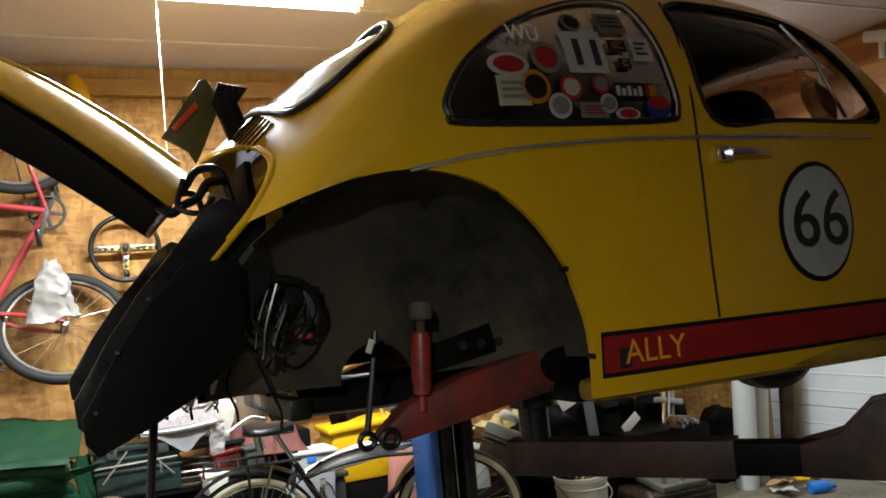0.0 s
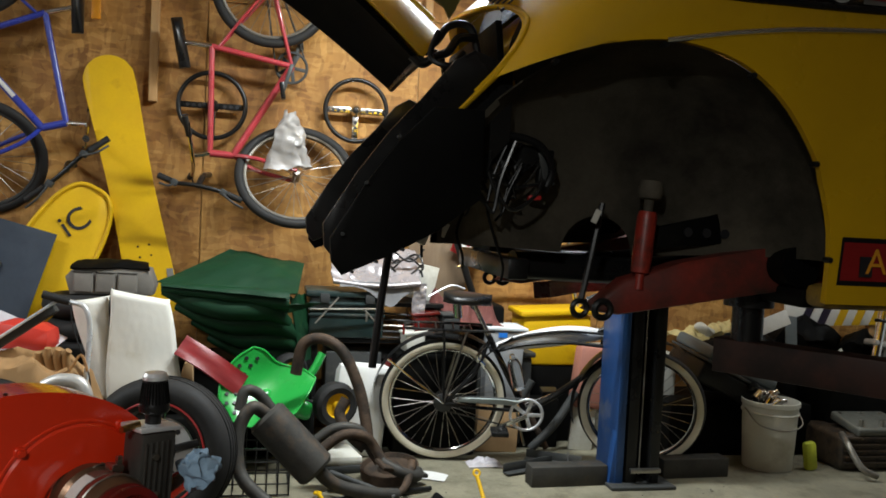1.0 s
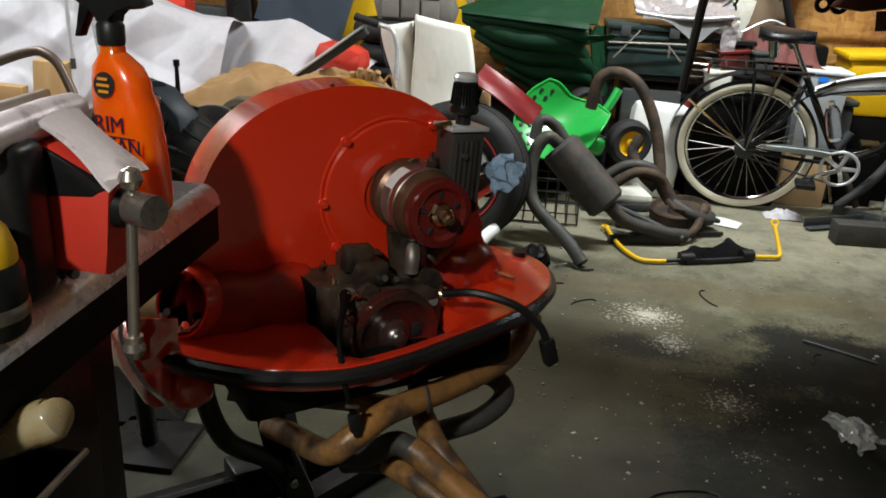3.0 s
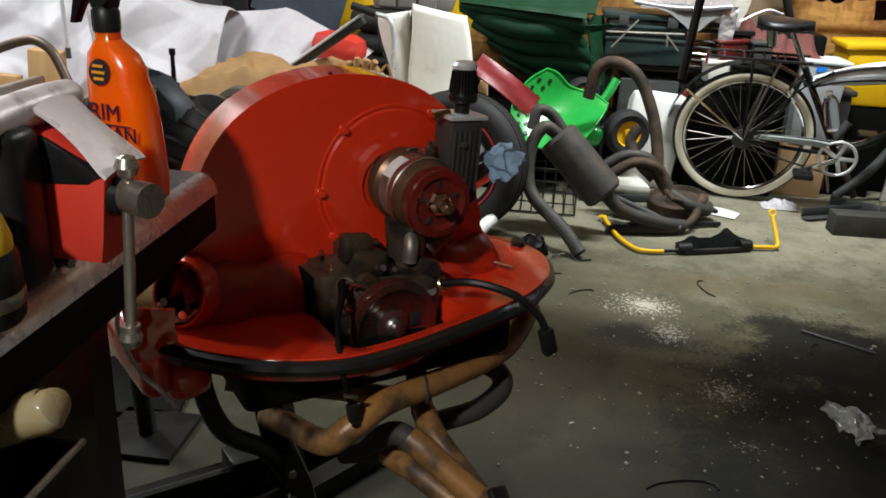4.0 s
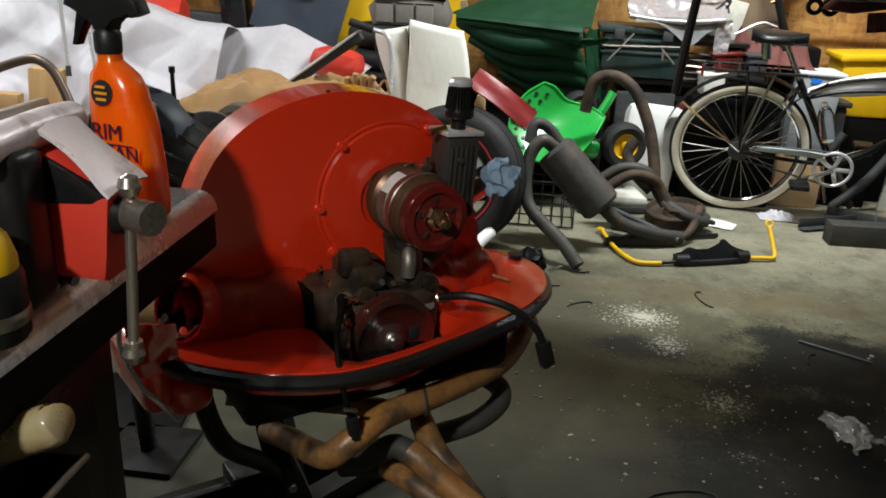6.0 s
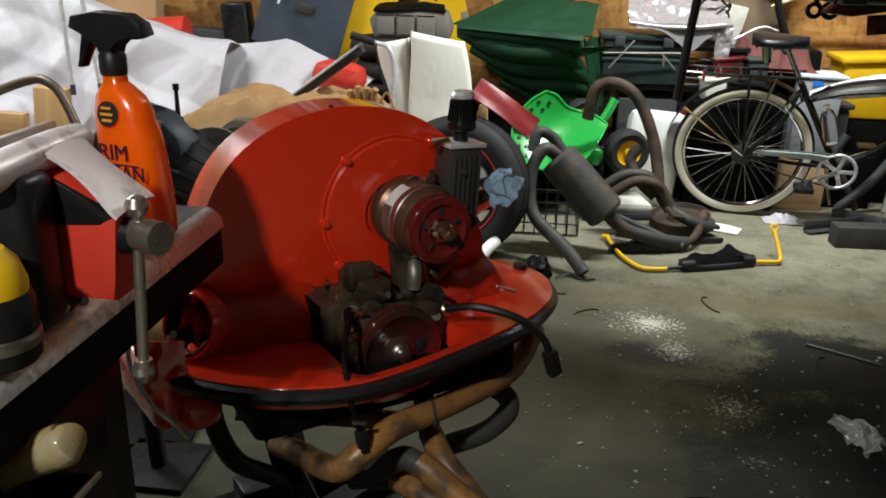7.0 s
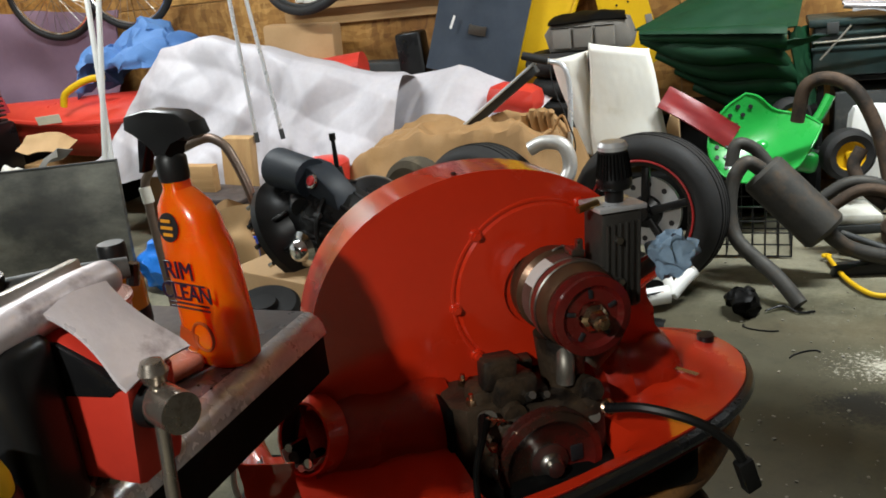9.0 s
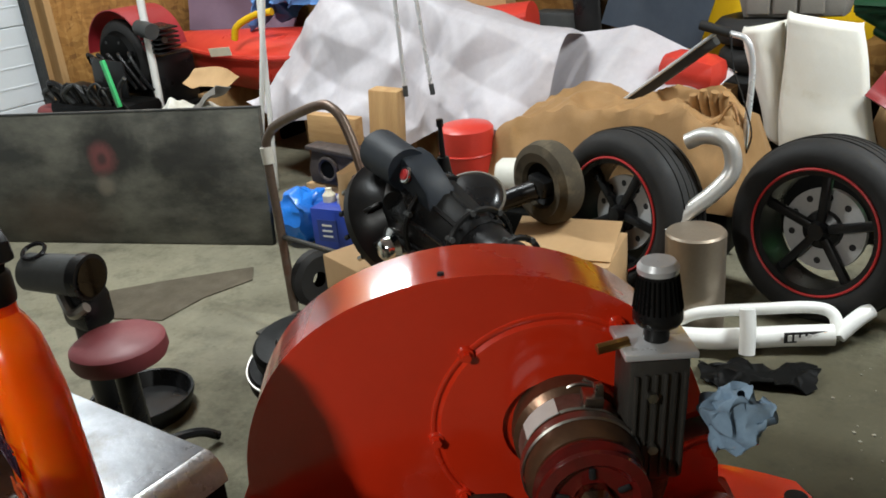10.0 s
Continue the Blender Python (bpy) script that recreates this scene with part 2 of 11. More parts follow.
def osb_material():
    """Oriented strand board: flat overlapping chips in honey colours."""
    mt = bpy.data.materials.new("osb")
    mt.use_nodes = True
    nt = mt.node_tree
    bs = nt.nodes["Principled BSDF"]
    co = nt.nodes.new("ShaderNodeTexCoord")
    info = nt.nodes.new("ShaderNodeObjectInfo")
    offs = nt.nodes.new("ShaderNodeVectorMath")
    offs.operation = "MULTIPLY_ADD"
    comb = nt.nodes.new("ShaderNodeCombineXYZ")
    for i in range(3):
        nt.links.new(info.outputs["Random"], comb.inputs[i])
    nt.links.new(comb.outputs[0], offs.inputs[0])
    offs.inputs[1].default_value = (31, 13, 7)
    nt.links.new(co.outputs["Object"], offs.inputs[2])
    warp = node(nt, "ShaderNodeTexNoise", Scale=5.0, Detail=2.0)
    nt.links.new(offs.outputs[0], warp.inputs["Vector"])
    wadd = nt.nodes.new("ShaderNodeVectorMath")
    wadd.operation = "MULTIPLY_ADD"
    nt.links.new(warp.outputs["Color"], wadd.inputs[0])
    wadd.inputs[1].default_value = (0.10, 0.10, 0.10)
    nt.links.new(offs.outputs[0], wadd.inputs[2])
    cols = []
    vors = []
    for sc, rot in (((13, 13, 42), 0.30), ((40, 40, 11), -0.45)):
        mp = nt.nodes.new("ShaderNodeMapping")
        mp.inputs["Scale"].default_value = sc
        mp.inputs["Rotation"].default_value = (0, rot, 0)
        nt.links.new(wadd.outputs[0], mp.inputs[0])
        v = nt.nodes.new("ShaderNodeTexVoronoi")
        v.inputs["Scale"].default_value = 1.0
        nt.links.new(mp.outputs[0], v.inputs["Vector"])
        r = nt.nodes.new("ShaderNodeValToRGB")
        e = r.color_ramp.elements
        e[0].position, e[1].position = 0.0, 1.0
        e[0].color, e[1].color = (0.19, 0.085, 0.020, 1), (0.66, 0.40, 0.13, 1)
        k = r.color_ramp.elements.new(0.5)
        k.color = (0.45, 0.235, 0.058, 1)
        nt.links.new(v.outputs["Color"], r.inputs[0])
        cols.append(r.outputs[0])
        vors.append(v)
    mix = nt.nodes.new("ShaderNodeMixRGB")
    mix.inputs[0].default_value = 0.5
    nt.links.new(cols[0], mix.inputs[1])
    nt.links.new(cols[1], mix.inputs[2])
    stain = node(nt, "ShaderNodeTexNoise", Scale=1.6, Detail=5.0)
    nt.links.new(offs.outputs[0], stain.inputs["Vector"])
    sr = nt.nodes.new("ShaderNodeValToRGB")
    sr.color_ramp.elements[0].position, sr.color_ramp.elements[1].position = 0.35, 0.75
    sr.color_ramp.elements[0].color, sr.color_ramp.elements[1].color = (1, 0.96, 0.9, 1), (0.42, 0.31, 0.24, 1)
    nt.links.new(stain.outputs[0], sr.inputs[0])
    mul = nt.nodes.new("ShaderNodeMixRGB")
    mul.blend_type = "MULTIPLY"
    mul.inputs[0].default_value = 1.0
    nt.links.new(mix.outputs[0], mul.inputs[1])
    nt.links.new(sr.outputs[0], mul.inputs[2])
    nt.links.new(mul.outputs[0], bs.inputs["Base Color"])
    bs.inputs["Roughness"].default_value = 0.75
    bp = nt.nodes.new("ShaderNodeBump")
    bp.inputs["Strength"].default_value, bp.inputs["Distance"].default_value = 0.35, 0.002
    nt.links.new(vors[0].outputs["Distance"], bp.inputs["Height"])
    nt.links.new(bp.outputs[0], bs.inputs["Normal"])
    return mt


def concrete_material():
    """Worn garage slab: grey, with oil stains, painted shade, a spill of dry absorbent and grit."""
    mt = surface("concrete", (0.265, 0.245, 0.175), (0.158, 0.146, 0.100), rough=0.62, scale=1.7, fine=55, bump=0.25, dirt=(0.15, 0.14, 0.105), dirt_at=0.60, dirt_scale=1.6, spread=0.13)
    nt = mt.node_tree
    bs = nt.nodes["Principled BSDF"]
    base = bs.inputs["Base Color"].links[0].from_socket
    co = nt.nodes["Texture Coordinate"]
    wob = node(nt, "ShaderNodeTexNoise", Scale=3.2, Detail=7.0, Roughness=0.7)
    nt.links.new(co.outputs["Object"], wob.inputs["Vector"])
    grit = node(nt, "ShaderNodeTexNoise", Scale=70.0, Detail=4.0, Roughness=0.8)
    nt.links.new(co.outputs["Object"], grit.inputs["Vector"])

    def blot(colour, at, size, base, lo, hi, amount=1.0, grain=0.0):
        mp = nt.nodes.new("ShaderNodeMapping")
        mp.vector_type = "TEXTURE"
        mp.inputs["Location"].default_value = (*at, 0)
        mp.inputs["Scale"].default_value = (*size, 1)
        nt.links.new(co.outputs["Object"], mp.inputs[0])
        ln = nt.nodes.new("ShaderNodeVectorMath")
        ln.operation = "LENGTH"
        nt.links.new(mp.outputs[0], ln.inputs[0])
        ad = nt.nodes.new("ShaderNodeMath")
        ad.operation = "MULTIPLY_ADD"
        nt.links.new(wob.outputs[0], ad.inputs[0])
        ad.inputs[1].default_value = 1.5
        nt.links.new(ln.outputs["Value"], ad.inputs[2])
        if grain:
            ag = nt.nodes.new("ShaderNodeMath")
            ag.operation = "MULTIPLY_ADD"
            nt.links.new(grit.outputs[0], ag.inputs[0])
            ag.inputs[1].default_value = grain
            nt.links.new(ad.outputs[0], ag.inputs[2])
            ad = ag
        rp = nt.nodes.new("ShaderNodeMapRange")
        rp.inputs["From Min"].default_value, rp.inputs["From Max"].default_value = lo, hi
        rp.inputs["To Min"].default_value, rp.inputs["To Max"].default_value = amount, 0.0
        nt.links.new(ad.outputs[0], rp.inputs["Value"])
        mx = nt.nodes.new("ShaderNodeMixRGB")
        mx.inputs[2].default_value = (*colour, 1)
        nt.links.new(rp.outputs[0], mx.inputs[0])
        nt.links.new(base, mx.inputs[1])
        return mx.outputs[0]

    # brown-green grime and painted shade over the working area, then black oil, then absorbent granules
    base = blot((0.052, 0.050, 0.024), (0.60, 2.30), (2.0, 1.6), base, 1.6, 2.3, 0.88, 0.4)
    base = blot((0.022, 0.019, 0.011), (0.55, 2.25), (1.0, 0.8), base, 1.5, 2.1, 0.85, 0.6)
    base = blot((0.020, 0.019, 0.013), (1.35, 2.45), (0.95, 0.75), base, 1.5, 2.05, 0.88, 0.6)
    base = blot((0.050, 0.046, 0.034), (1.75, 2.75), (1.1, 0.8), base, 1.3, 2.1, 0.85, 0.4)
    # shadow under the engine and its stand, painted into the slab colour
    base = blot((0.030, 0.029, 0.020), (-0.55, 1.95), (1.0, 0.7), base, 1.4, 2.2, 0.80, 0.4)
    base = blot((0.105, 0.094, 0.062), (-0.22, 3.58), (0.55, 0.36), base, 1.4, 2.3, 0.80, 0.5)
    base = blot((0.062, 0.056, 0.035), (0.05, 3.15), (0.55, 0.70), base, 1.5, 2.3, 0.85, 0.5)
    base = blot((0.060, 0.050, 0.030), (-0.10, 2.75), (0.40, 0.40), base, 1.35, 2.0, 0.75, 0.6)
    base = blot((0.006, 0.007, 0.006), (1.02, 3.10), (0.56, 0.50), base, 1.58, 1.78, 0.97, 0.7)
    base = blot((0.006, 0.007, 0.006), (1.00, 2.64), (0.85, 0.66), base, 1.56, 1.86, 0.95, 0.7)
    base = blot((0.010, 0.011, 0.010), (1.10, 2.20), (0.85, 0.62), base, 1.50, 1.95, 0.92, 0.7)
    base = blot((0.018, 0.018, 0.015), (0.38, 3.12), (0.32, 0.22), base, 1.45, 1.72, 0.90, 0.8)
    base = blot((0.022, 0.020, 0.014), (0.30, 2.42), (0.22, 0.10), base, 1.30, 1.75, 0.75, 0.8)
    base = blot((0.10, 0.078, 0.042), (0.75, 3.62), (0.8, 0.16), base, 1.3, 2.1, 0.65, 0.6)
    base = blot((0.52, 0.49, 0.40), (0.41, 3.38), (0.26, 0.26), base, 2.25, 2.65, 0.75, 3.2)
    base = blot((0.52, 0.49, 0.40), (0.47, 3.17), (0.16, 0.16), base, 2.25, 2.65, 0.75, 3.2)
    base = blot((0.55, 0.52, 0.42), (0.60, 2.78), (0.24, 0.22), base, 2.15, 2.55, 0.62, 3.2)
    base = blot((0.50, 0.46, 0.36), (0.62, 2.52), (0.16, 0.12), base, 2.05, 2.35, 0.50, 3.2)
    # mottling, dark spots and pale grit worked into the slab
    for scale, lo, hi, colour, amount in ((7.0, 0.50, 0.72, (0.030, 0.028, 0.019), 0.55), (26.0, 0.58, 0.72, (0.030, 0.026, 0.018), 0.40), (60.0, 0.66, 0.76, (0.26, 0.24, 0.18), 0.30)):
        sp = node(nt, "ShaderNodeTexNoise", Scale=scale, Detail=6.0, Roughness=0.7)
        nt.links.new(co.outputs["Object"], sp.inputs["Vector"])
        rp = nt.nodes.new("ShaderNodeMapRange")
        rp.inputs["From Min"].default_value, rp.inputs["From Max"].default_value = lo, hi
        rp.inputs["To Min"].default_value, rp.inputs["To Max"].default_value = 0.0, amount
        nt.links.new(sp.outputs[0], rp.inputs["Value"])
        mx = nt.nodes.new("ShaderNodeMixRGB")
        mx.inputs[2].default_value = (*colour, 1)
        nt.links.new(rp.outputs[0], mx.inputs[0])
        nt.links.new(base, mx.inputs[1])
        base = mx.outputs[0]
    bs.inputs["Specular IOR Level"].default_value = 0.15
    nt.links.new(base, bs.inputs["Base Color"])
    return mt



def soft_blot(mt, colour, at, size, lo, hi, amount):
    """A stain with a ragged soft edge, at a place on the object."""
    nt = mt.node_tree
    bs = nt.nodes["Principled BSDF"]
    base = bs.inputs["Base Color"].links[0].from_socket
    co = nt.nodes["Texture Coordinate"]
    mp = nt.nodes.new("ShaderNodeMapping")
    mp.vector_type = "TEXTURE"
    mp.inputs["Location"].default_value = at
    mp.inputs["Scale"].default_value = size
    nt.links.new(co.outputs["Object"], mp.inputs[0])
    ln = nt.nodes.new("ShaderNodeVectorMath")
    ln.operation = "LENGTH"
    nt.links.new(mp.outputs[0], ln.inputs[0])
    wob = node(nt, "ShaderNodeTexNoise", Scale=11.0, Detail=6.0, Roughness=0.65)
    nt.links.new(co.outputs["Object"], wob.inputs["Vector"])
    ad = nt.nodes.new("ShaderNodeMath")
    ad.operation = "MULTIPLY_ADD"
    nt.links.new(wob.outputs[0], ad.inputs[0])
    ad.inputs[1].default_value = 1.2
    nt.links.new(ln.outputs["Value"], ad.inputs[2])
    rp = nt.nodes.new("ShaderNodeMapRange")
    rp.inputs["From Min"].default_value, rp.inputs["From Max"].default_value = lo, hi
    rp.inputs["To Min"].default_value, rp.inputs["To Max"].default_value = amount, 0.0
    nt.links.new(ad.outputs[0], rp.inputs["Value"])
    mx = nt.nodes.new("ShaderNodeMixRGB")
    mx.inputs[2].default_value = (*colour, 1)
    nt.links.new(rp.outputs[0], mx.inputs[0])
    nt.links.new(base, mx.inputs[1])
    nt.links.new(mx.outputs[0], bs.inputs["Base Color"])


OSB = osb_material()
CONCRETE = concrete_material()
PINE = surface("pine_lumber", (0.52, 0.33, 0.14), (0.36, 0.20, 0.08), rough=0.7, scale=3, fine=40, stretch=(8, 8, 0.8), bump=0.2)
PINE_H = surface("pine_lumber_lying", (0.50, 0.31, 0.13), (0.35, 0.19, 0.075), rough=0.7, scale=3, fine=40, stretch=(0.8, 8, 8), bump=0.2)
CEILING = surface("ceiling_board", (0.68, 0.60, 0.61), (0.56, 0.50, 0.51), rough=0.8, scale=1.5, fine=20, bump=0.05)
WHITE_PAINT = surface("white_paint", (0.78, 0.78, 0.75), (0.66, 0.66, 0.62), rough=0.45, scale=4, bump=0.05, dirt=(0.45, 0.42, 0.36), dirt_at=0.68)
WHITE_STEEL = surface("white_steel", (0.70, 0.74, 0.76), (0.62, 0.66, 0.68), rough=0.4, scale=2, bump=0.05)
RED_TIN = surface("red_gloss_paint", (0.70, 0.034, 0.008), (0.60, 0.026, 0.006), rough=0.22, scale=3, fine=25, bump=0.02, coat=1.0, dirt=(0.26, 0.014, 0.007), dirt_at=0.70, dirt_scale=5)
RED_TIN.node_tree.nodes["Principled BSDF"].inputs["Coat Roughness"].default_value = 0.10
RED_DARK = surface("dark_red_paint", (0.15, 0.010, 0.008), (0.075, 0.006, 0.005), rough=0.20, scale=8, bump=0.1, coat=0.4, dirt=(0.022, 0.012, 0.008), dirt_at=0.54)
RED_VISE = surface("vise_red_enamel", (0.55, 0.040, 0.022), (0.42, 0.028, 0.017), rough=0.35, scale=6, bump=0.08, dirt=(0.16, 0.035, 0.022), dirt_at=0.68)
RED_PLASTIC = surface("red_plastic", (0.62, 0.05, 0.03), (0.50, 0.03, 0.02), rough=0.38, scale=3, bump=0.04)
YELLOW_CAR = surface("yellow_car_paint", (0.62, 0.365, 0.006), (0.54, 0.31, 0.005), rough=0.20, scale=1.5, fine=14, bump=0.01, coat=0.4, dirt=(0.40, 0.23, 0.008), dirt_at=0.72, dirt_scale=1.6)
YELLOW = surface("yellow_plastic", (0.70, 0.43, 0.006), (0.60, 0.35, 0.005), rough=0.45, scale=5, bump=0.06, dirt=(0.40, 0.22, 0.008), dirt_at=0.66, spec=0.3)
BLACK = surface("black_enamel", (0.007, 0.007, 0.008), (0.012, 0.012, 0.011), rough=0.32, scale=6, bump=0.08, spec=0.28)
BLACK_MATT = surface("black_undercoat", (0.0032, 0.0031, 0.003), (0.005, 0.005, 0.0045), rough=0.5, scale=5, bump=0.3, dirt=(0.012, 0.011, 0.008), dirt_at=0.70, spec=0.07)
UNDERSEAL = surface("wheel_well_underseal", (0.105, 0.092, 0.070), (0.160, 0.138, 0.102), rough=0.8, scale=5, bump=0.5, dirt=(0.045, 0.039, 0.030), dirt_at=0.54, dirt_scale=3.2, spread=0.12, spec=0.15)
RUBBER = surface("tyre_rubber", (0.015, 0.015, 0.015), (0.027, 0.026, 0.025), rough=0.62, scale=7, bump=0.2, spec=0.22)
STEEL = surface("bare_steel", (0.46, 0.44, 0.40), (0.32, 0.30, 0.27), rough=0.34, metal=1.0, scale=6, bump=0.1, dirt=(0.18, 0.13, 0.09), dirt_at=0.64)
BENCH_STEEL = surface("bench_top_steel", (0.28, 0.295, 0.32), (0.155, 0.165, 0.18), rough=0.30, metal=0.45, scale=7, bump=0.2, dirt=(0.085, 0.065, 0.050), dirt_at=0.62, dirt_scale=9, spec=0.5)
CHROME = surface("chrome", (0.80, 0.80, 0.79), (0.70, 0.70, 0.69), rough=0.10, metal=1.0, scale=5, bump=0.02)
ALU = surface("cast_aluminium", (0.36, 0.34, 0.30), (0.24, 0.22, 0.19), rough=0.46, metal=0.8, scale=8, bump=0.25, dirt=(0.10, 0.08, 0.05), dirt_at=0.58)
GREASY = surface("greasy_crankcase", (0.062, 0.040, 0.023), (0.034, 0.023, 0.014), rough=0.44, metal=0.15, scale=26, fine=120, bump=0.9, dirt=(0.012, 0.009, 0.007), dirt_at=0.54, dirt_scale=16)
BROWN_ALT = surface("alternator_casing", (0.16, 0.085, 0.045), (0.085, 0.045, 0.028), rough=0.36, metal=0.55, scale=9, bump=0.3, dirt=(0.05, 0.028, 0.018), dirt_at=0.60, dirt_scale=7)
RUST = surface("rusty_exhaust", (0.40, 0.19, 0.050), (0.17, 0.080, 0.030), rough=0.46, metal=0.22, scale=9, bump=0.4, dirt=(0.070, 0.045, 0.028), dirt_at=0.53, dirt_scale=11)
RUST_DARK = surface("old_exhaust", (0.070, 0.066, 0.058), (0.040, 0.039, 0.036), rough=0.62, metal=0.4, scale=8, bump=0.4, dirt=(0.12, 0.080, 0.050), dirt_at=0.66, dirt_scale=5, spec=0.22)
RUST_BROWN = surface("brown_rust", (0.100, 0.066, 0.044), (0.055, 0.038, 0.027), rough=0.7, metal=0.25, scale=9, bump=0.45, dirt=(0.030, 0.025, 0.021), dirt_at=0.53, dirt_scale=8, spec=0.2)
GREY_DARK = surface("dark_grey_metal", (0.055, 0.057, 0.056), (0.036, 0.038, 0.037), rough=0.5, scale=5, bump=0.15, dirt=(0.14, 0.13, 0.11), dirt_at=0.66, spec=0.22)
CARDBOARD = surface("cardboard", (0.46, 0.29, 0.14), (0.38, 0.235, 0.11), rough=0.85, scale=3, fine=60, bump=0.1)
CANVAS = surface("tan_canvas", (0.36, 0.205, 0.082), (0.26, 0.145, 0.055), rough=0.8, scale=5, fine=200, bump=0.3)
GREEN_CLOTH = surface("green_tarpaulin", (0.0055, 0.041, 0.015), (0.003, 0.024, 0.0095), rough=0.6, scale=4, fine=120, bump=0.15, spec=0.22)
GREEN = surface("green_tractor_paint", (0.02, 0.36, 0.055), (0.015, 0.29, 0.045), rough=0.28, scale=4, bump=0.04, coat=0.4)
BLUE = surface("blue_paint", (0.018, 0.075, 0.24), (0.012, 0.05, 0.17), rough=0.4, scale=3, bump=0.1, dirt=(0.16, 0.17, 0.18), dirt_at=0.66)
BLUE_BIKE = surface("blue_bike_paint", (0.03, 0.05, 0.36), (0.02, 0.035, 0.26), rough=0.3, coat=0.4, bump=0.02)
RED_BIKE = surface("red_bike_paint", (0.42, 0.045, 0.055), (0.34, 0.03, 0.04), rough=0.3, coat=0.4, bump=0.02)
BLUE_RAG = surface("blue_rag", (0.26, 0.37, 0.48), (0.15, 0.23, 0.33), rough=0.85, scale=9, fine=150, bump=0.3)
BLUE_CLOTH = surface("blue_tarp", (0.10, 0.24, 0.52), (0.07, 0.17, 0.40), rough=0.7, scale=5, fine=120, bump=0.15)
BLUE_BAG = surface("blue_plastic_bag", (0.02, 0.20, 0.70), (0.02, 0.15, 0.55), rough=0.3, scale=6, bump=0.1)
MAUVE = surface("mauve_fabric", (0.23, 0.15, 0.21), (0.18, 0.115, 0.165), rough=0.8, scale=3, fine=100, bump=0.1)
SHEETING = surface("milky_plastic_sheet", (0.56, 0.535, 0.56), (0.47, 0.445, 0.47), rough=0.5, scale=5, fine=40, bump=0.05, spec=0.35)
OFF_WHITE = surface("off_white_plastic", (0.66, 0.65, 0.58), (0.55, 0.54, 0.47), rough=0.5, scale=4, bump=0.1, dirt=(0.42, 0.39, 0.31), dirt_at=0.64)
WHITEWALL = surface("whitewall_rubber", (0.80, 0.75, 0.60), (0.68, 0.62, 0.48), rough=0.6, scale=9, bump=0.05)
NAVY_MAT = surface("slate_blue_mat", (0.034, 0.046, 0.066), (0.024, 0.034, 0.050), rough=0.75, scale=5, fine=120, bump=0.15)
GREY_CLOTH = surface("grey_canvas", (0.20, 0.185, 0.16), (0.14, 0.13, 0.115), rough=0.85, scale=6, fine=150, bump=0.25)
ORANGE = surface("orange_bottle_plastic", (1.0, 0.155, 0.0015), (1.0, 0.12, 0.001), rough=0.14, scale=3, fine=20, bump=0.02, subsurface=0.95, coat=0.5)
STOOL_RED = surface("maroon_vinyl", (0.22, 0.045, 0.05), (0.17, 0.03, 0.035), rough=0.5, scale=5, bump=0.1)
GOLD = surface("yellow_box", (0.42, 0.25, 0.03), (0.34, 0.2, 0.025), rough=0.5, bump=0.05)
PANEL = surface("grimy_black_panel", (0.022, 0.023, 0.019), (0.046, 0.045, 0.036), rough=0.55, scale=4, bump=0.2, dirt=(0.150, 0.145, 0.115), dirt_at=0.56, dirt_scale=3.6, spread=0.16, stretch=(0.7, 1, 1.5))
for colour, at, size, lo, hi, amount in (((0.012, 0.012, 0.010), (0.02, 0.0, 0.45), (0.17, 1, 0.15), 1.2, 1.9, 0.9), ((0.150, 0.042, 0.040), (-0.03, 0.0, 0.41), (0.075, 1, 0.085), 1.2, 1.75, 0.8), ((0.030, 0.018, 0.016), (-0.03, 0.0, 0.41), (0.030, 1, 0.036), 1.1, 1.7, 0.8), ((0.20, 0.17, 0.13), (-0.03, 0.0, 0.28), (0.06, 1, 0.05), 1.1, 1.7, 0.6), ((0.085, 0.060, 0.040), (-0.35, 0.0, 0.12), (0.30, 1, 0.12), 1.1, 2.0, 0.6), ((0.012, 0.012, 0.011), (0.45, 0.0, 0.42), (0.18, 1, 0.16), 1.1, 2.0, 0.75)):
    soft_blot(PANEL, colour, at, size, lo, hi, amount)
INK = surface("black_ink", (0.015, 0.015, 0.017), rough=0.5, bump=0.0)
INK_WHITE = surface("white_ink", (0.78, 0.78, 0.75), rough=0.5, bump=0.0)
INK_NAVY = surface("navy_ink", (0.018, 0.012, 0.035), rough=0.4, bump=0.0)
INK_RED = surface("red_ink", (0.55, 0.03, 0.03), rough=0.4, bump=0.0)
INK_ORANGE = surface("orange_ink", (0.80, 0.33, 0.02), rough=0.4, bump=0.0)
INK_GREY = surface("grey_ink", (0.32, 0.31, 0.29), rough=0.5, bump=0.0)
INK_CREAM = surface("cream_ink", (0.72, 0.66, 0.5), rough=0.5, bump=0.0)
INK_BLUE = surface("blue_ink", (0.03, 0.06, 0.28), rough=0.4, bump=0.0)
GLASS = plain_glass("window_glass", (0.90, 0.92, 0.92))
GLASS.node_tree.nodes["Principled BSDF"].inputs["IOR"].default_value = 1.06
SMOKED = plain_glass("smoked_glass", (0.20, 0.20, 0.19))
CLEAR_PLASTIC = plain_glass("clear_plastic", (0.9, 0.92, 0.95), 0.15)

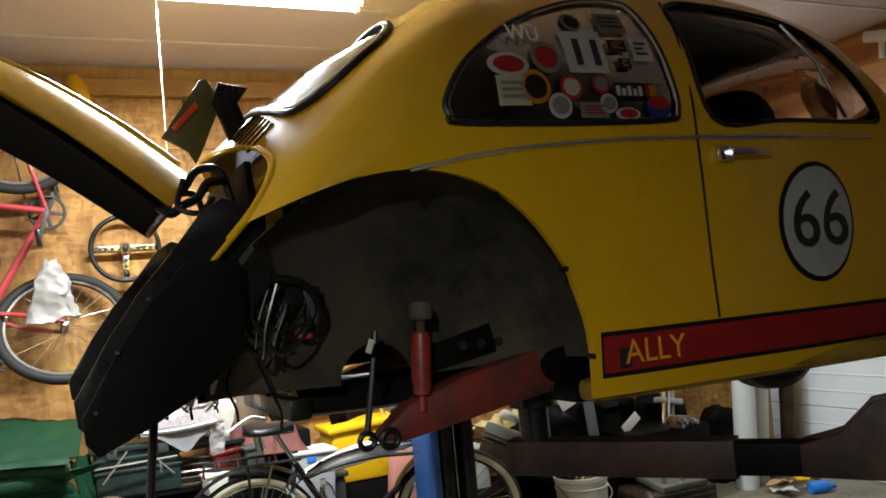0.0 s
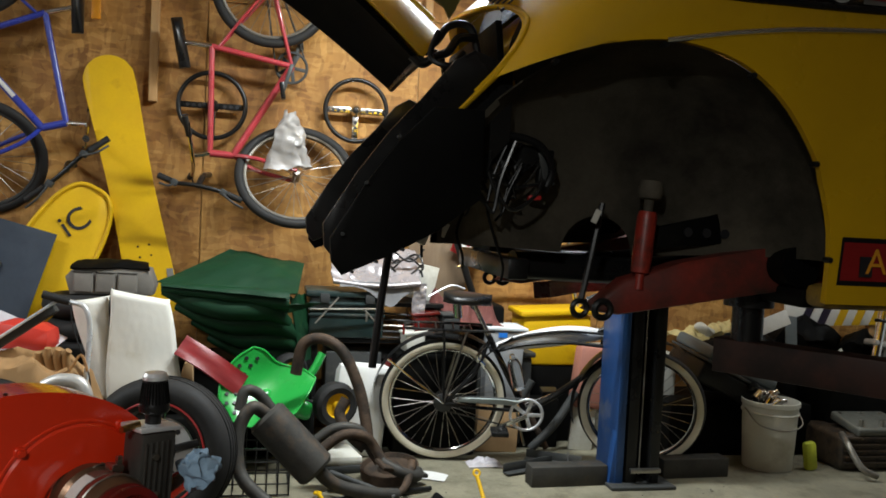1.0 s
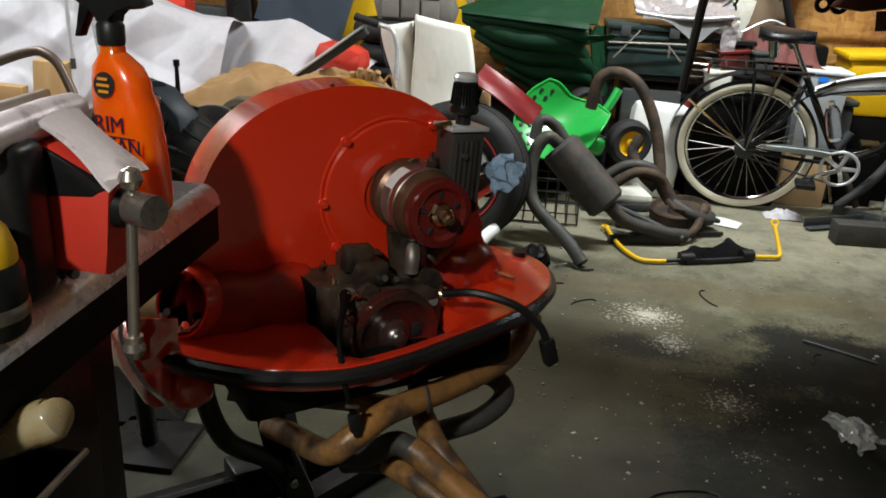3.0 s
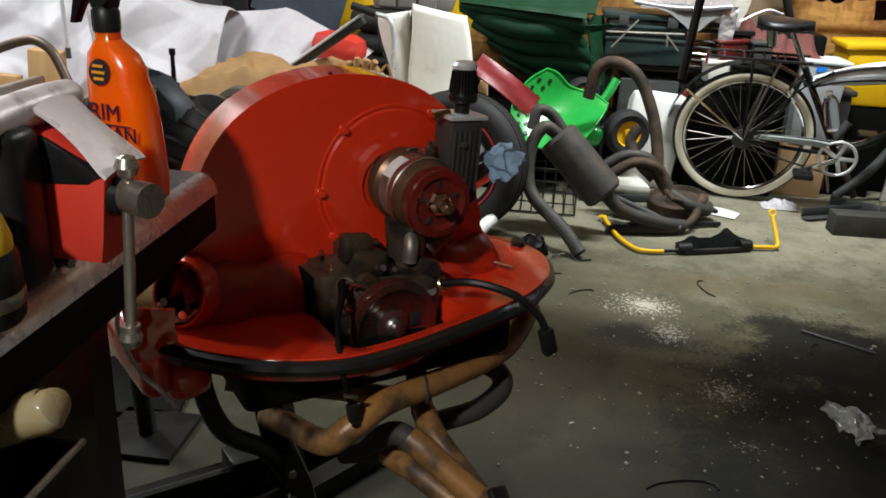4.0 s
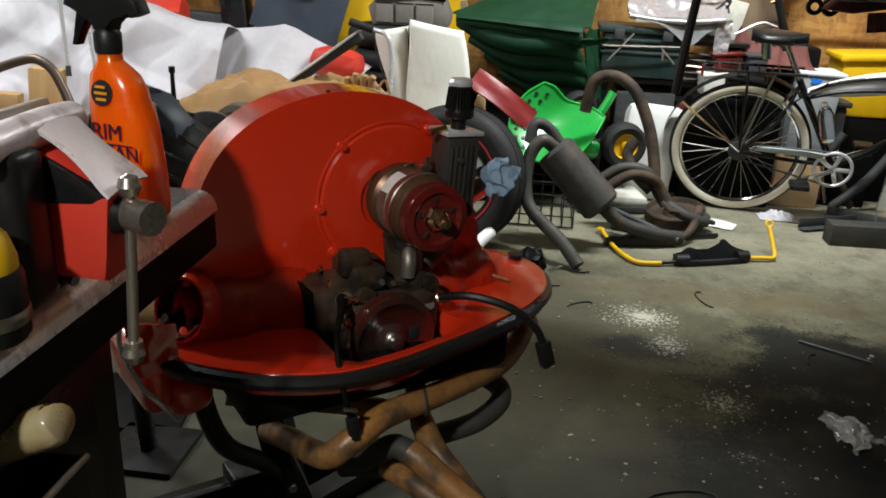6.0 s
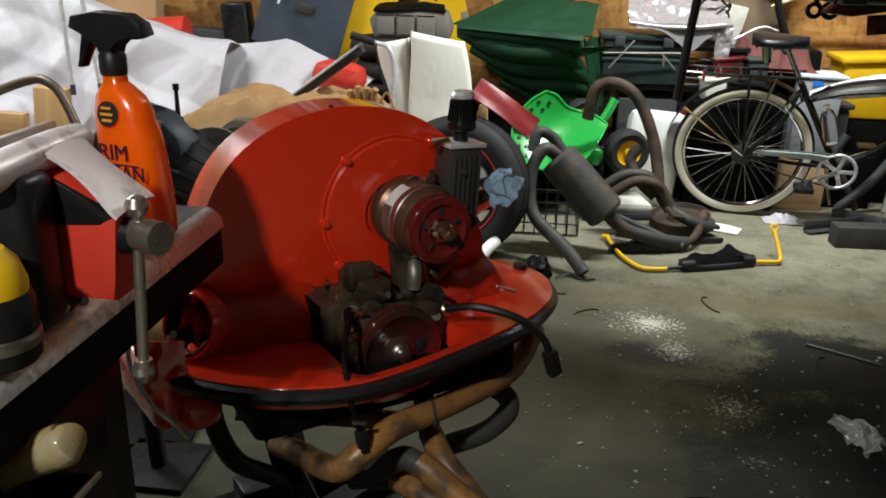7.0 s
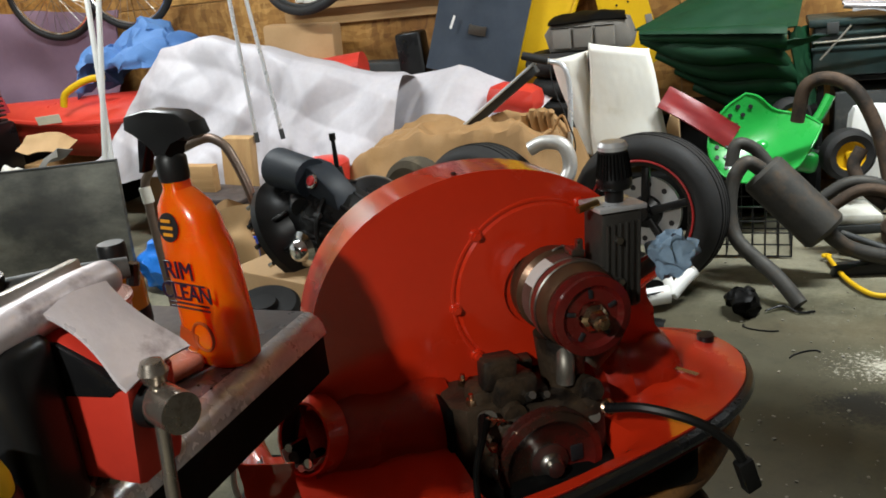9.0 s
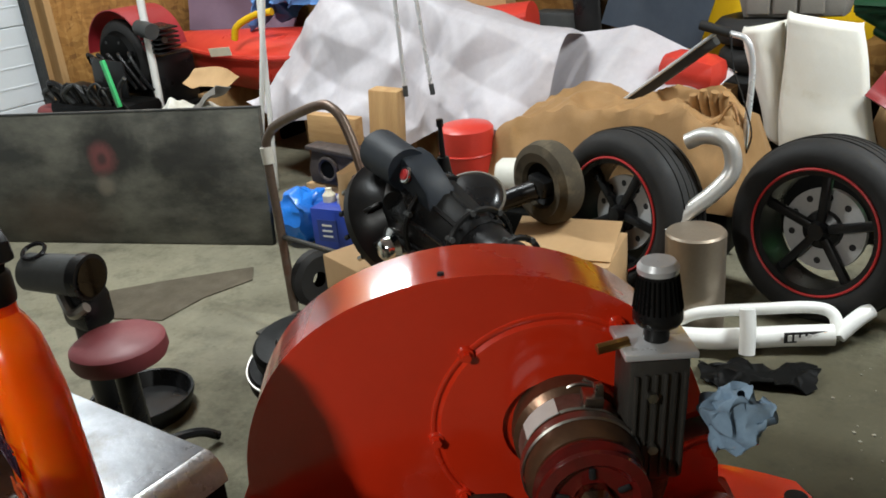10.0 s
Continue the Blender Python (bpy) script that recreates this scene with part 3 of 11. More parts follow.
DARK_PANELLING = surface("dark_panelling", (0.060, 0.040, 0.025), (0.040, 0.026, 0.016), rough=0.6, scale=3, stretch=(6, 6, 0.6), bump=0.1)
EDGE_STEEL = surface("worn_edge_steel", (0.80, 0.81, 0.82), (0.52, 0.525, 0.535), rough=0.26, metal=0.4, scale=22, fine=160, bump=0.25, dirt=(0.15, 0.14, 0.13), dirt_at=0.61, dirt_scale=18)
HANDLE_STEEL = surface("turned_handle_steel", (0.44, 0.39, 0.33), (0.30, 0.26, 0.22), rough=0.25, metal=0.85, scale=9, fine=120, bump=0.08, dirt=(0.14, 0.10, 0.08), dirt_at=0.62, dirt_scale=20)
WARM_BOARDS = surface("varnished_wall_boards", (0.40, 0.150, 0.050), (0.20, 0.065, 0.022), rough=0.45, scale=2.2, fine=30, stretch=(1, 0.7, 9), bump=0.12, dirt=(0.50, 0.25, 0.075), dirt_at=0.58, dirt_scale=1.1)
LIFT_GREASE = surface("greasy_lift_arm", (0.055, 0.024, 0.018), (0.028, 0.015, 0.012), rough=0.5, scale=6, bump=0.2, dirt=(0.012, 0.010, 0.009), dirt_at=0.55, spec=0.3)
# opaque blue-grey panes, not see-through
BLUE_GREY_GLASS = surface("blue_grey_window_glass", (0.075, 0.098, 0.112), (0.05, 0.066, 0.078), rough=0.16, scale=3, fine=30, bump=0.03)
ALUMINISED = surface("aluminised_steel", (0.62, 0.61, 0.58), (0.46, 0.45, 0.42), rough=0.40, metal=0.55, scale=7, bump=0.15, dirt=(0.30, 0.28, 0.24), dirt_at=0.64)
FOAM = surface("aged_foam", (0.80, 0.79, 0.73), (0.72, 0.70, 0.62), rough=0.85, scale=3, fine=140, bump=0.12, dirt=(0.60, 0.55, 0.42), dirt_at=0.70)
FILLER_DARK = surface("oily_alloy", (0.075, 0.070, 0.062), (0.040, 0.037, 0.033), rough=0.42, metal=0.4, scale=9, bump=0.2, dirt=(0.02, 0.018, 0.015), dirt_at=0.58)

BRIGHT_TUBE = surface("bright_steel_tube", (0.74, 0.75, 0.76), (0.58, 0.59, 0.60), rough=0.3, metal=0.45, scale=9, bump=0.08)

# ---- the garage shell ----
X0, X1, Y0, Y1, H = -4.9, 4.98, -2.2, 5.5, 2.92
WIN = (-2.55, -1.56, 1.16, 2.14)


def slab(name, lo, hi, material, label="", kind="structure", category="", bevel=0.0):
    size = [b - a for a, b in zip(lo, hi)]
    loc = [(a + b) / 2 for a, b in zip(lo, hi)]
    return part(name, add_box(bm_(), size, loc, bevel=bevel), material, None, label, smooth=False, kind=kind, category=category)


slab("floor", (X0 - 0.2, Y0 - 0.2, -0.15), (X1 + 0.2, Y1 + 0.2, 0.0), CONCRETE, "worn concrete garage floor with oil stains and painted shade", category="floor")
slab("ceiling", (X0 - 0.2, Y0 - 0.2, H), (X1 + 0.2, Y1 + 0.2, H + 0.12), CEILING, "pale ceiling boards with taped seams", category="ceiling")
for y in (3.85, 4.4, 5.02):
    slab("trim", (X0, y - 0.012, H - 0.006), (X1, y + 0.012, H - 0.001), WHITE_PAINT, "white ceiling seam strip", category="trim")
wall_n = thing("wall_north", M(), "garage wall of strand board panels on timber studs", "wall", kind="structure")
part("backing", add_box(add_box(add_box(add_box(bm_(), (WIN[0] - X0 + 0.2, 0.12, H), ((WIN[0] + X0 - 0.2) / 2, Y1 + 0.08, H / 2)),
     (X1 + 0.2 - WIN[1], 0.12, H), ((WIN[1] + X1 + 0.2) / 2, Y1 + 0.08, H / 2)),
     (WIN[1] - WIN[0], 0.12, WIN[2]), ((WIN[0] + WIN[1]) / 2, Y1 + 0.08, WIN[2] / 2)),
     (WIN[1] - WIN[0], 0.12, H - WIN[3]), ((WIN[0] + WIN[1]) / 2, Y1 + 0.08, (H + WIN[3]) / 2)), PINE, wall_n, smooth=False)


def board(x0, x1, z0, z1):
    part("panel", add_box(bm_(), (x1 - x0 - 0.006, 0.012, z1 - z0 - 0.006), ((x0 + x1) / 2, Y1 + 0.012, (z0 + z1) / 2), bevel=0.002, seg=1), OSB, wall_n, smooth=False)


xs = [X0, -3.77, WIN[0], WIN[1], -0.34, 0.88, 2.10, 3.32, 4.30, X1]
for a, b in zip(xs, xs[1:]):
    if a == WIN[0]:
        board(a, b, 0, WIN[2])
        board(a, b, WIN[3], 2.62)
    else:
        board(a, b, 0.0, 1.22 if a < -3 else 2.44)
        if a < -3:
            board(a, b, 1.22, 2.44)
        board(a, b, 2.44, 2.74)
part("top_plate", add_box(bm_(), (X1 - X0, 0.05, 0.09), ((X0 + X1) / 2, Y1 - 0.02, 2.79), bevel=0.003), PINE_H, wall_n, smooth=False)
for x in (-3.2, -1.48, -0.62, 0.30, 0.92, 1.5, 2.7, 3.9):
    part("stud", add_box(bm_(), (0.045, 0.045, 0.34 if x > 0 else 0.9), (x, Y1 - 0.018, 2.58 if x > 0 else 2.3), bevel=0.003), PINE, wall_n, smooth=False)

wall_w = thing("wall_west", M(), "timber stud wall with a white garage door opening", "wall", kind="structure")
part("backing", add_box(add_box(bm_(), (0.12, 1.35, H), (X0 - 0.06, 4.83, H / 2)), (0.12, 6.35, 0.55), (X0 - 0.06, 0.97, H - 0.275)), PINE, wall_w, smooth=False)
part("panel", add_box(bm_(), (0.012, 1.25, 2.4), (X0 + 0.008, 4.86, 1.2)), OSB, wall_w, smooth=False)
part("stud", add_box(bm_(), (0.09, 0.045, 2.5), (X0 + 0.05, 4.22, 1.25), bevel=0.003), PINE, wall_w, smooth=False)
slab("wall_south", (X0 - 0.2, Y0 - 0.2, 0), (X1 + 0.2, Y0, H), DARK_PANELLING, "dark brown panelled wall behind the bench", category="wall")
slab("wall_east", (X1, Y0, 0), (X1 + 0.15, Y1, H), WARM_BOARDS, "varnished red-brown boarded end wall", category="wall")
wb = thing("wall_bracket", M(X1 - 0.03, 4.06, 2.80), "white T-shaped pipe bracket on the end wall", "bracket")
part("bar", add_box(bm_(), (0.05, 0.21, 0.075), (0, 0, 0.035), (14, 0, 0), bevel=0.012), WHITE_PAINT, wb)
part("stem", add_cyl(bm_(), (0, -0.02, 0.0), (0, -0.01, -0.11), 0.024, seg=14), WHITE_PAINT, wb)


def garage_door(name, m, w, h):
    d = thing(name, m, "white ribbed steel sectional garage door, closed", "garage door", kind="structure")
    n = 5
    for i in range(n):
        bm = add_box(bm_(), (w, 0.04, h / n - 0.004), (0, 0, h / n * (i + 0.5)), bevel=0.006)
        for k in range(3):
            add_box(bm, (w - 0.02, 0.006, 0.012), (0, -0.0205, h / n * (i + 0.25 + 0.25 * k)), bevel=0.003)
        part("panel", bm, WHITE_STEEL, d, smooth=False)
    for s in (-1, 1):
        bm = add_box(bm_(), (0.035, 0.05, h + 0.1), (s * (w / 2 + 0.02), -0.05, h / 2), bevel=0.004)
        add_box(bm, (0.06, 0.012, h + 0.1), (s * (w / 2 + 0.03), -0.02, h / 2))
        part("track", bm, GREY_DARK, d, "dark galvanised door track", smooth=False)
    return d


garage_door("garage_door_1", M(X0 - 0.02, 2.45, 0, 0, 0, 90), 3.3, 2.3)
garage_door("garage_door_2", M(X1 - 0.05, 3.6, 0, 0, 0, -90), 3.4, 2.3)
slab("backdrop", (WIN[0] - 1.2, Y1 + 0.9, 0.3), (WIN[1] + 1.2, Y1 + 0.95, 3.2), surface("night_sky", (0.02, 0.03, 0.05), rough=0.9), "dark night outside the window", category="backdrop")

# window: two sashes, white muntins, dark night behind
win = thing("window_1", M(WIN[0], Y1, WIN[2]), "white-framed sash window, dark night outside", "window", kind="structure")
WW, WH = WIN[1] - WIN[0], WIN[3] - WIN[2]
bm = bm_()
for x in (0.02, WW - 0.02):
    add_box(bm, (0.05, 0.07, WH), (x, 0.0, WH / 2), bevel=0.004)
for z in (0.02, WH - 0.02):
    add_box(bm, (WW - 0.09, 0.07, 0.05), (WW / 2, 0.0, z), bevel=0.004)
part("window_frame", bm, WHITE_PAINT, win, smooth=False)
part("window_sill", add_box(bm_(), (WW + 0.1, 0.11, 0.035), (WW / 2, -0.03, -0.03), bevel=0.006), PINE_H, win, smooth=False)
part("casing", add_box(bm_(), (0.07, 0.03, WH + 0.14), (WW + 0.04, -0.005, WH / 2), bevel=0.004), PINE, win, smooth=False)
part("casing", add_box(bm_(), (WW + 0.2, 0.03, 0.09), (WW / 2, -0.005, -0.095), bevel=0.004), PINE_H, win, smooth=False)
for k, z0 in enumerate((0.045, WH / 2 + 0.01)):
    sash = part("sash", add_box(add_box(bm_(), (WW - 0.09, 0.03, 0.035), (WW / 2, 0.02 + 0.02 * k, z0 + 0.017), bevel=0.003), (WW - 0.09, 0.03, 0.03), (WW / 2, 0.02 + 0.02 * k, z0 + WH / 2 - 0.07), bevel=0.003),
                PINE_H if k else WHITE_PAINT, win, smooth=False)
    bm = bm_()
    for x in (0.28, 0.5, 0.72):
        add_box(bm, (0.016, 0.014, WH / 2 - 0.1), (WW * x, 0.02 + 0.02 * k, z0 + WH / 4 - 0.025), bevel=0.002)
    add_box(bm, (WW - 0.09, 0.014, 0.016), (WW / 2, 0.021 + 0.02 * k, z0 + WH / 4 - 0.02), bevel=0.002)
    part("muntin", bm, WHITE_PAINT, win, smooth=False)
    part("pane", add_box(bm_(), (WW - 0.09, 0.004, WH / 2 - 0.08), (WW / 2, 0.03 + 0.02 * k, z0 + WH / 4 - 0.025)), BLUE_GREY_GLASS, win, smooth=False)

# fluorescent fittings
GLOW = bpy.data.materials.new("tube_glow")
GLOW.use_nodes = True
GLOW.node_tree.nodes["Principled BSDF"].inputs["Emission Color"].default_value = (1, 0.95, 0.86, 1)
GLOW.node_tree.nodes["Principled BSDF"].inputs["Emission Strength"].default_value = 9.0
for x, y, z, r in TUBES:
    f = thing("ceiling_light", M(x, y, z, 0, 0, r), "white twin fluorescent batten under the ceiling, lit", "ceiling light", "ceiling lights")
    part("housing", add_box(bm_(), (1.26, 0.16, 0.05), (0, 0, 0.06), bevel=0.008), WHITE_PAINT, f)
    for s in (-1, 1):
        part("tube", add_cyl(bm_(), (-0.59, s * 0.045, 0.016), (0.59, s * 0.045, 0.016), 0.013, seg=12), GLOW, f, "lit fluorescent tube")
        for e in (-1, 1):
            part("tube_holder", add_box(bm_(), (0.02, 0.03, 0.05), (e * 0.6, s * 0.045, 0.02), bevel=0.003), WHITE_PAINT, f, smooth=False)
    part("pull_cord", add_cyl(bm_(), (-0.3, 0.02, -0.75), (-0.3, 0.02, 0.04), 0.0025, seg=6), WHITE_PAINT, f) if y > 4 and x < 2 else None

f = thing("pendant_light", M(*BULB), "bare white bulb hanging on a cord over the bench, lit", "pendant light")
part("holder", add_lathe(bm_(), [(0.0, 0.20), (0.022, 0.195), (0.03, 0.17), (0.032, 0.13), (0.03, 0.10), (0.0, 0.10)], None, 28), WHITE_PAINT, f)
part("cord", add_cyl(bm_(), (0, 0, 0.195), (0, 0, H - BULB[2]), 0.004, seg=8), BLACK, f)
part("ceiling_rose", add_lathe(bm_(), [(0.0, 0.0), (0.045, 0.0), (0.04, -0.02), (0.012, -0.035), (0.0, -0.035)], M(0, 0, H - BULB[2]), 24), WHITE_PAINT, f)
part("bulb", add_lathe(bm_(), [(0.014, 0.11), (0.018, 0.085), (0.038, 0.045), (0.042, 0.02), (0.034, -0.012), (0.018, -0.026), (0.0, -0.03)], None, 28), GLOW, f, "lit white bulb")

# ---- the yellow car on the lift ----
CX, CY = 0.92, 3.03          # rear axle and centre line of the car
TOPX = [0.22, 0.27, 0.33, 0.45, 0.60, 0.72, 0.90, 1.20, 1.50, 1.90, 2.30, 2.50, 2.95, 3.05, 3.60, 4.00, 4.15]
TOPZ = [1.30, 1.42, 1.56, 1.78, 1.93, 2.04, 2.18, 2.345, 2.42, 2.45, 2.41, 2.36, 1.96, 1.91, 1.76, 1.52, 1.30]
WX = [0.22, 0.33, 0.45, 0.70, 0.92, 1.20, 1.50, 2.20, 2.60, 3.00, 3.40, 3.90, 4.15]
WW_ = [0.44, 0.50, 0.56, 0.66, 0.715, 0.75, 0.76, 0.745, 0.70, 0.62, 0.54, 0.42, 0.30]


def car_top(x):
    return float(np.interp(x, TOPX, TOPZ))


def car_half(x, z):
    """Half the body's width at x and height z."""
    w, zt = float(np.interp(x, WX, WW_)), car_top(x)
    zb = min(1.80, 1.14 + 0.62 * (zt - 1.14))
    if z <= zb and x > 1.32:
        return w * (1 - 0.05 * ((zb - z) / 0.65) ** 2)
    if z <= min(zb, 1.40):
        return w * (1 - 0.05 * ((zb - z) / 0.65) ** 2)
    s = min(max((z - zb) / max(zt - zb, 0.02), 0.0), 1.0)
    front = w * max(1 - s ** 2.7, 0.0) ** 0.46
    # the tail has a crease along the flank and a domed deck above it
    zr = float(np.interp(x, [0.22, 0.33, 0.435, 0.514, 0.643, 0.725, 0.84, 0.909, 1.2, 1.5], [1.18, 1.40, 1.518, 1.589, 1.71, 1.80, 1.93, 1.998, 2.20, 2.30]))
    if z <= zr:
        tail = w * (1 - 0.06 * max((z - zb) / max(zr - zb, 0.05), 0.0) ** 2)
    else:
        tail = 0.94 * w * max(1 - (z - zr) / max(zt - zr, 0.02), 0.0) ** (1 / 1.7)
    b = float(np.interp(x, [0.98, 1.32], [0.0, 1.0]))
    b = b * b * (3 - 2 * b)
    return tail * (1 - b) + front * b


def roof_z(x, y):
    """Height of the upper skin at x and |y| from the centre line."""
    lo, hi = 1.14, car_top(x)
    for _ in range(24):
        mid = (lo + hi) / 2
        if car_half(x, mid) >= abs(y):
            lo = mid
        else:
            hi = mid
    return lo


def back_x(y, z):
    """Where the tail skin stands at |y| from the centre line and height z."""
    lo, hi = 0.22, 1.2
    for _ in range(24):
        mid = (lo + hi) / 2
        if car_top(mid) >= z and car_half(mid, z) >= abs(y):
            hi = mid
        else:
            lo = mid
    return hi


def near(x, z, out=0.0):
    return Vector((x, CY - car_half(x, z) - out, z))


def decal(outline, material, parent, name="sticker", out=0.004, rings=5, label="", thick=0.0):
    """A thin patch that follows the near side of the car."""
    cx, cz = sum(p[0] for p in outline) / len(outline), sum(p[1] for p in outline) / len(outline)
    bm = bm_()
    rows = [[near(cx + (x - cx) * k / rings, cz + (z - cz) * k / rings, out) for x, z in outline] for k in range(1, rings + 1)]
    c = bm.verts.new(near(cx, cz, out))
    vs = add_rings(bm, rows, cap=False)
    for i in range(len(outline)):
        bm.faces.new((c, vs[0][i], vs[0][(i + 1) % len(outline)]))
    bmesh.ops.solidify(bm, geom=list(bm.faces), thickness=0.0015)
    return part(name, bm, material, parent, label)


def oval(cx, cz, rx, rz, n=28, turn=0.0):
    c, s = math.cos(turn), math.sin(turn)
    return [(cx + rx * math.cos(a) * c - rz * math.sin(a) * s, cz + rx * math.cos(a) * s + rz * math.sin(a) * c) for a in [2 * math.pi * i / n for i in range(n)]]


def rect(x0, x1, z0, z1):
    n = 4
    return [(x0 + (x1 - x0) * i / n, z0) for i in range(n)] + [(x1, z0 + (z1 - z0) * i / n) for i in range(n)] + [(x1 - (x1 - x0) * i / n, z1) for i in range(n)] + [(x0, z1 - (z1 - z0) * i / n) for i in range(n)]


car = thing("car", M(), "yellow rally-striped vintage saloon on a lift, rear fenders and engine removed", "car")
bm = bm_()
stations = [0.22 + (4.15 - 0.22) * (i / 84) for i in range(85)]
rings = []
for x in stations:
    zt, zb = car_top(x), 1.14 if x > 0.5 else 1.14 + (0.5 - x) * 0.25
    side = [(car_half(x, zb + (zt - zb) * (1 - (1 - k / 30) ** 1.6)), zb + (zt - zb) * (1 - (1 - k / 30) ** 1.6)) for k in range(31)]
    rings.append([Vector((x, CY - y, z)) for y, z in side] + [Vector((x, CY + y, z)) for y, z in reversed(side[:-1])])
add_rings(bm, rings, close=False, cap=False)
bmesh.ops.remove_doubles(bm, verts=bm.verts, dist=0.0004)
bmesh.ops.recalc_face_normals(bm, faces=bm.faces)
bmesh.ops.solidify(bm, geom=list(bm.faces), thickness=0.018)
body = part("body", bm, YELLOW_CAR, car, "yellow painted body shell")
FENDER = [(0.05, 1.0), (0.10, 1.16), (0.22, 1.33), (0.33, 1.485), (0.43, 1.575), (0.54, 1.635), (0.68, 1.69), (0.80, 1.725), (0.92, 1.738), (1.03, 1.722), (1.13, 1.68), (1.225, 1.595), (1.30, 1.485), (1.345, 1.38), (1.37, 1.26), (1.375, 1.0)]
QWIN = round_outline([(1.06, 1.845), (1.35, 1.84), (1.66, 1.85), (1.705, 1.875), (1.70, 1.97), (1.665, 2.16), (1.62, 2.215), (1.45, 2.20), (1.26, 2.125), (1.10, 2.01), (1.03, 1.91), (1.03, 1.865)], 5)
DWIN = round_outline([(1.83, 1.855), (2.1, 1.855), (2.46, 1.86), (2.56, 1.875), (2.50, 1.99), (2.36, 2.15), (2.22, 2.21), (1.95, 2.235), (1.80, 2.215), (1.785, 2.10)], 5)
FEND = [(0.0, 0.9)] + [(v.x, v.y) for v in spline([(x, z, 0) for x, z in FENDER], 3)] + [(1.375, 0.9)]
BACKWIN = round_outline([(-0.34, 0.725), (-0.44, 0.77), (-0.495, 0.86), (-0.49, 0.95), (-0.40, 1.035), (-0.22, 1.09), (0.0, 1.105), (0.22, 1.09), (0.40, 1.035), (0.49, 0.95), (0.495, 0.86), (0.44, 0.77), (0.34, 0.725), (0.0, 0.705)], 4)
ENGINE_HOLE = round_outline([(-0.46, 1.05), (-0.49, 1.45), (-0.515, 1.58), (-0.525, 1.69), (-0.485, 1.785), (-0.40, 1.84), (-0.28, 1.875), (-0.14, 1.888), (0.0, 1.89), (0.14, 1.888), (0.28, 1.875), (0.40, 1.84), (0.485, 1.785), (0.525, 1.69), (0.515, 1.58), (0.49, 1.45), (0.46, 1.05)], 4)
cuts = [cutter(add_prism(bm_(), [(x, z) for x, z in DWIN], 2.4, M(0, CY - 1.2, 0))),
        cutter(add_prism(bm_(), [(x, z) for x, z in QWIN], 2.4, M(0, CY - 1.2, 0))),
        cutter(add_prism(bm_(), list(FEND), 2.4, M(0, CY - 1.2, 0))),
        cutter(add_prism(bm_(), BACKWIN, 0.7, M(0, CY, 2.6, 0, 0, 0) @ Matrix(((0, 0, 1, 0), (1, 0, 0, 0), (0, -1, 0, 0), (0, 0, 0, 1))))),
        cutter(add_prism(bm_(), ENGINE_HOLE, 0.69, M(0.0, CY, 0) @ Matrix(((0, 1, 0, 0), (1, 0, 0, 0), (0, 0, 1, 0), (0, 0, 0, 1))))),
        cutter(add_prism(bm_(), round_outline([(-0.54, 1.97), (-0.56, 2.08), (-0.48, 2.19), (0, 2.225), (0.48, 2.19), (0.56, 2.08), (0.54, 1.97), (0, 1.955)], 4), 0.8, M(2.50, CY, 0) @ Matrix(((0, 1, 0, 0), (1, 0, 0, 0), (0, 0, 1, 0), (0, 0, 0, 1)))))]
carve(body, cuts)
body.data.materials.append(BLACK_MATT)
for p in body.data.polygons:
    c = p.center
    if c.x > 0.95 and p.normal.dot(Vector((0, c.y - CY, c.z - 1.75))) < 0:
        p.material_index = 1


def side_trim(name, pts, r, material, parent, label=""):
    return part(name, add_tube(bm_(), [near(x, z, 0.003) for x, z in pts], r, seg=8, smooth=False, cap=False), material, parent, label)


qw = decal(QWIN, SMOKED, car, "quarter_window", out=-0.006, label="dark quarter window covered in stickers")
side_trim("rubber_seal", QWIN + QWIN[:1], 0.0085, BLACK, qw)
side_trim("chrome_trim", [(x * 0.985 + 1.38 * 0.015, z * 0.985 + 2.0 * 0.015) for x, z in QWIN + QWIN[:1]], 0.006, CHROME, qw, "chrome window trim")
dw = decal(DWIN, GLASS, car, "door_window", out=-0.012)
side_trim("rubber_seal", DWIN + DWIN[:1], 0.0065, BLACK, dw)
side_trim("quarter_light_bar", [(2.255, 2.185), (2.31, 2.05), (2.385, 1.87)], 0.0055, CHROME, dw, "chrome vent window divider")
side_trim("waist_trim", [(v.x, v.y) for v in spline([(0.92, 1.735, 0), (1.10, 1.765, 0), (1.30, 1.785, 0), (1.6, 1.80, 0), (2.0, 1.805, 0), (2.5, 1.81, 0)], 6)], 0.007, CHROME, car, "thin chrome waistline trim")
side_trim("door_gap", [(1.795, 2.23), (1.772, 2.1), (1.762, 1.9), (1.765, 1.7), (1.775, 1.45), (1.79, 1.31)], 0.0035, BLACK, car)
# pull handle of the door
part("door_handle", add_tube(add_box(bm_(), (0.045, 0.022, 0.042), near(1.845, 1.755, 0.012), bevel=0.006), [near(1.85, 1.757, 0.03), near(1.93, 1.757, 0.032), near(2.02, 1.752, 0.016)], [0.012, 0.010, 0.006], seg=10), CHROME, car, "chrome door pull handle")
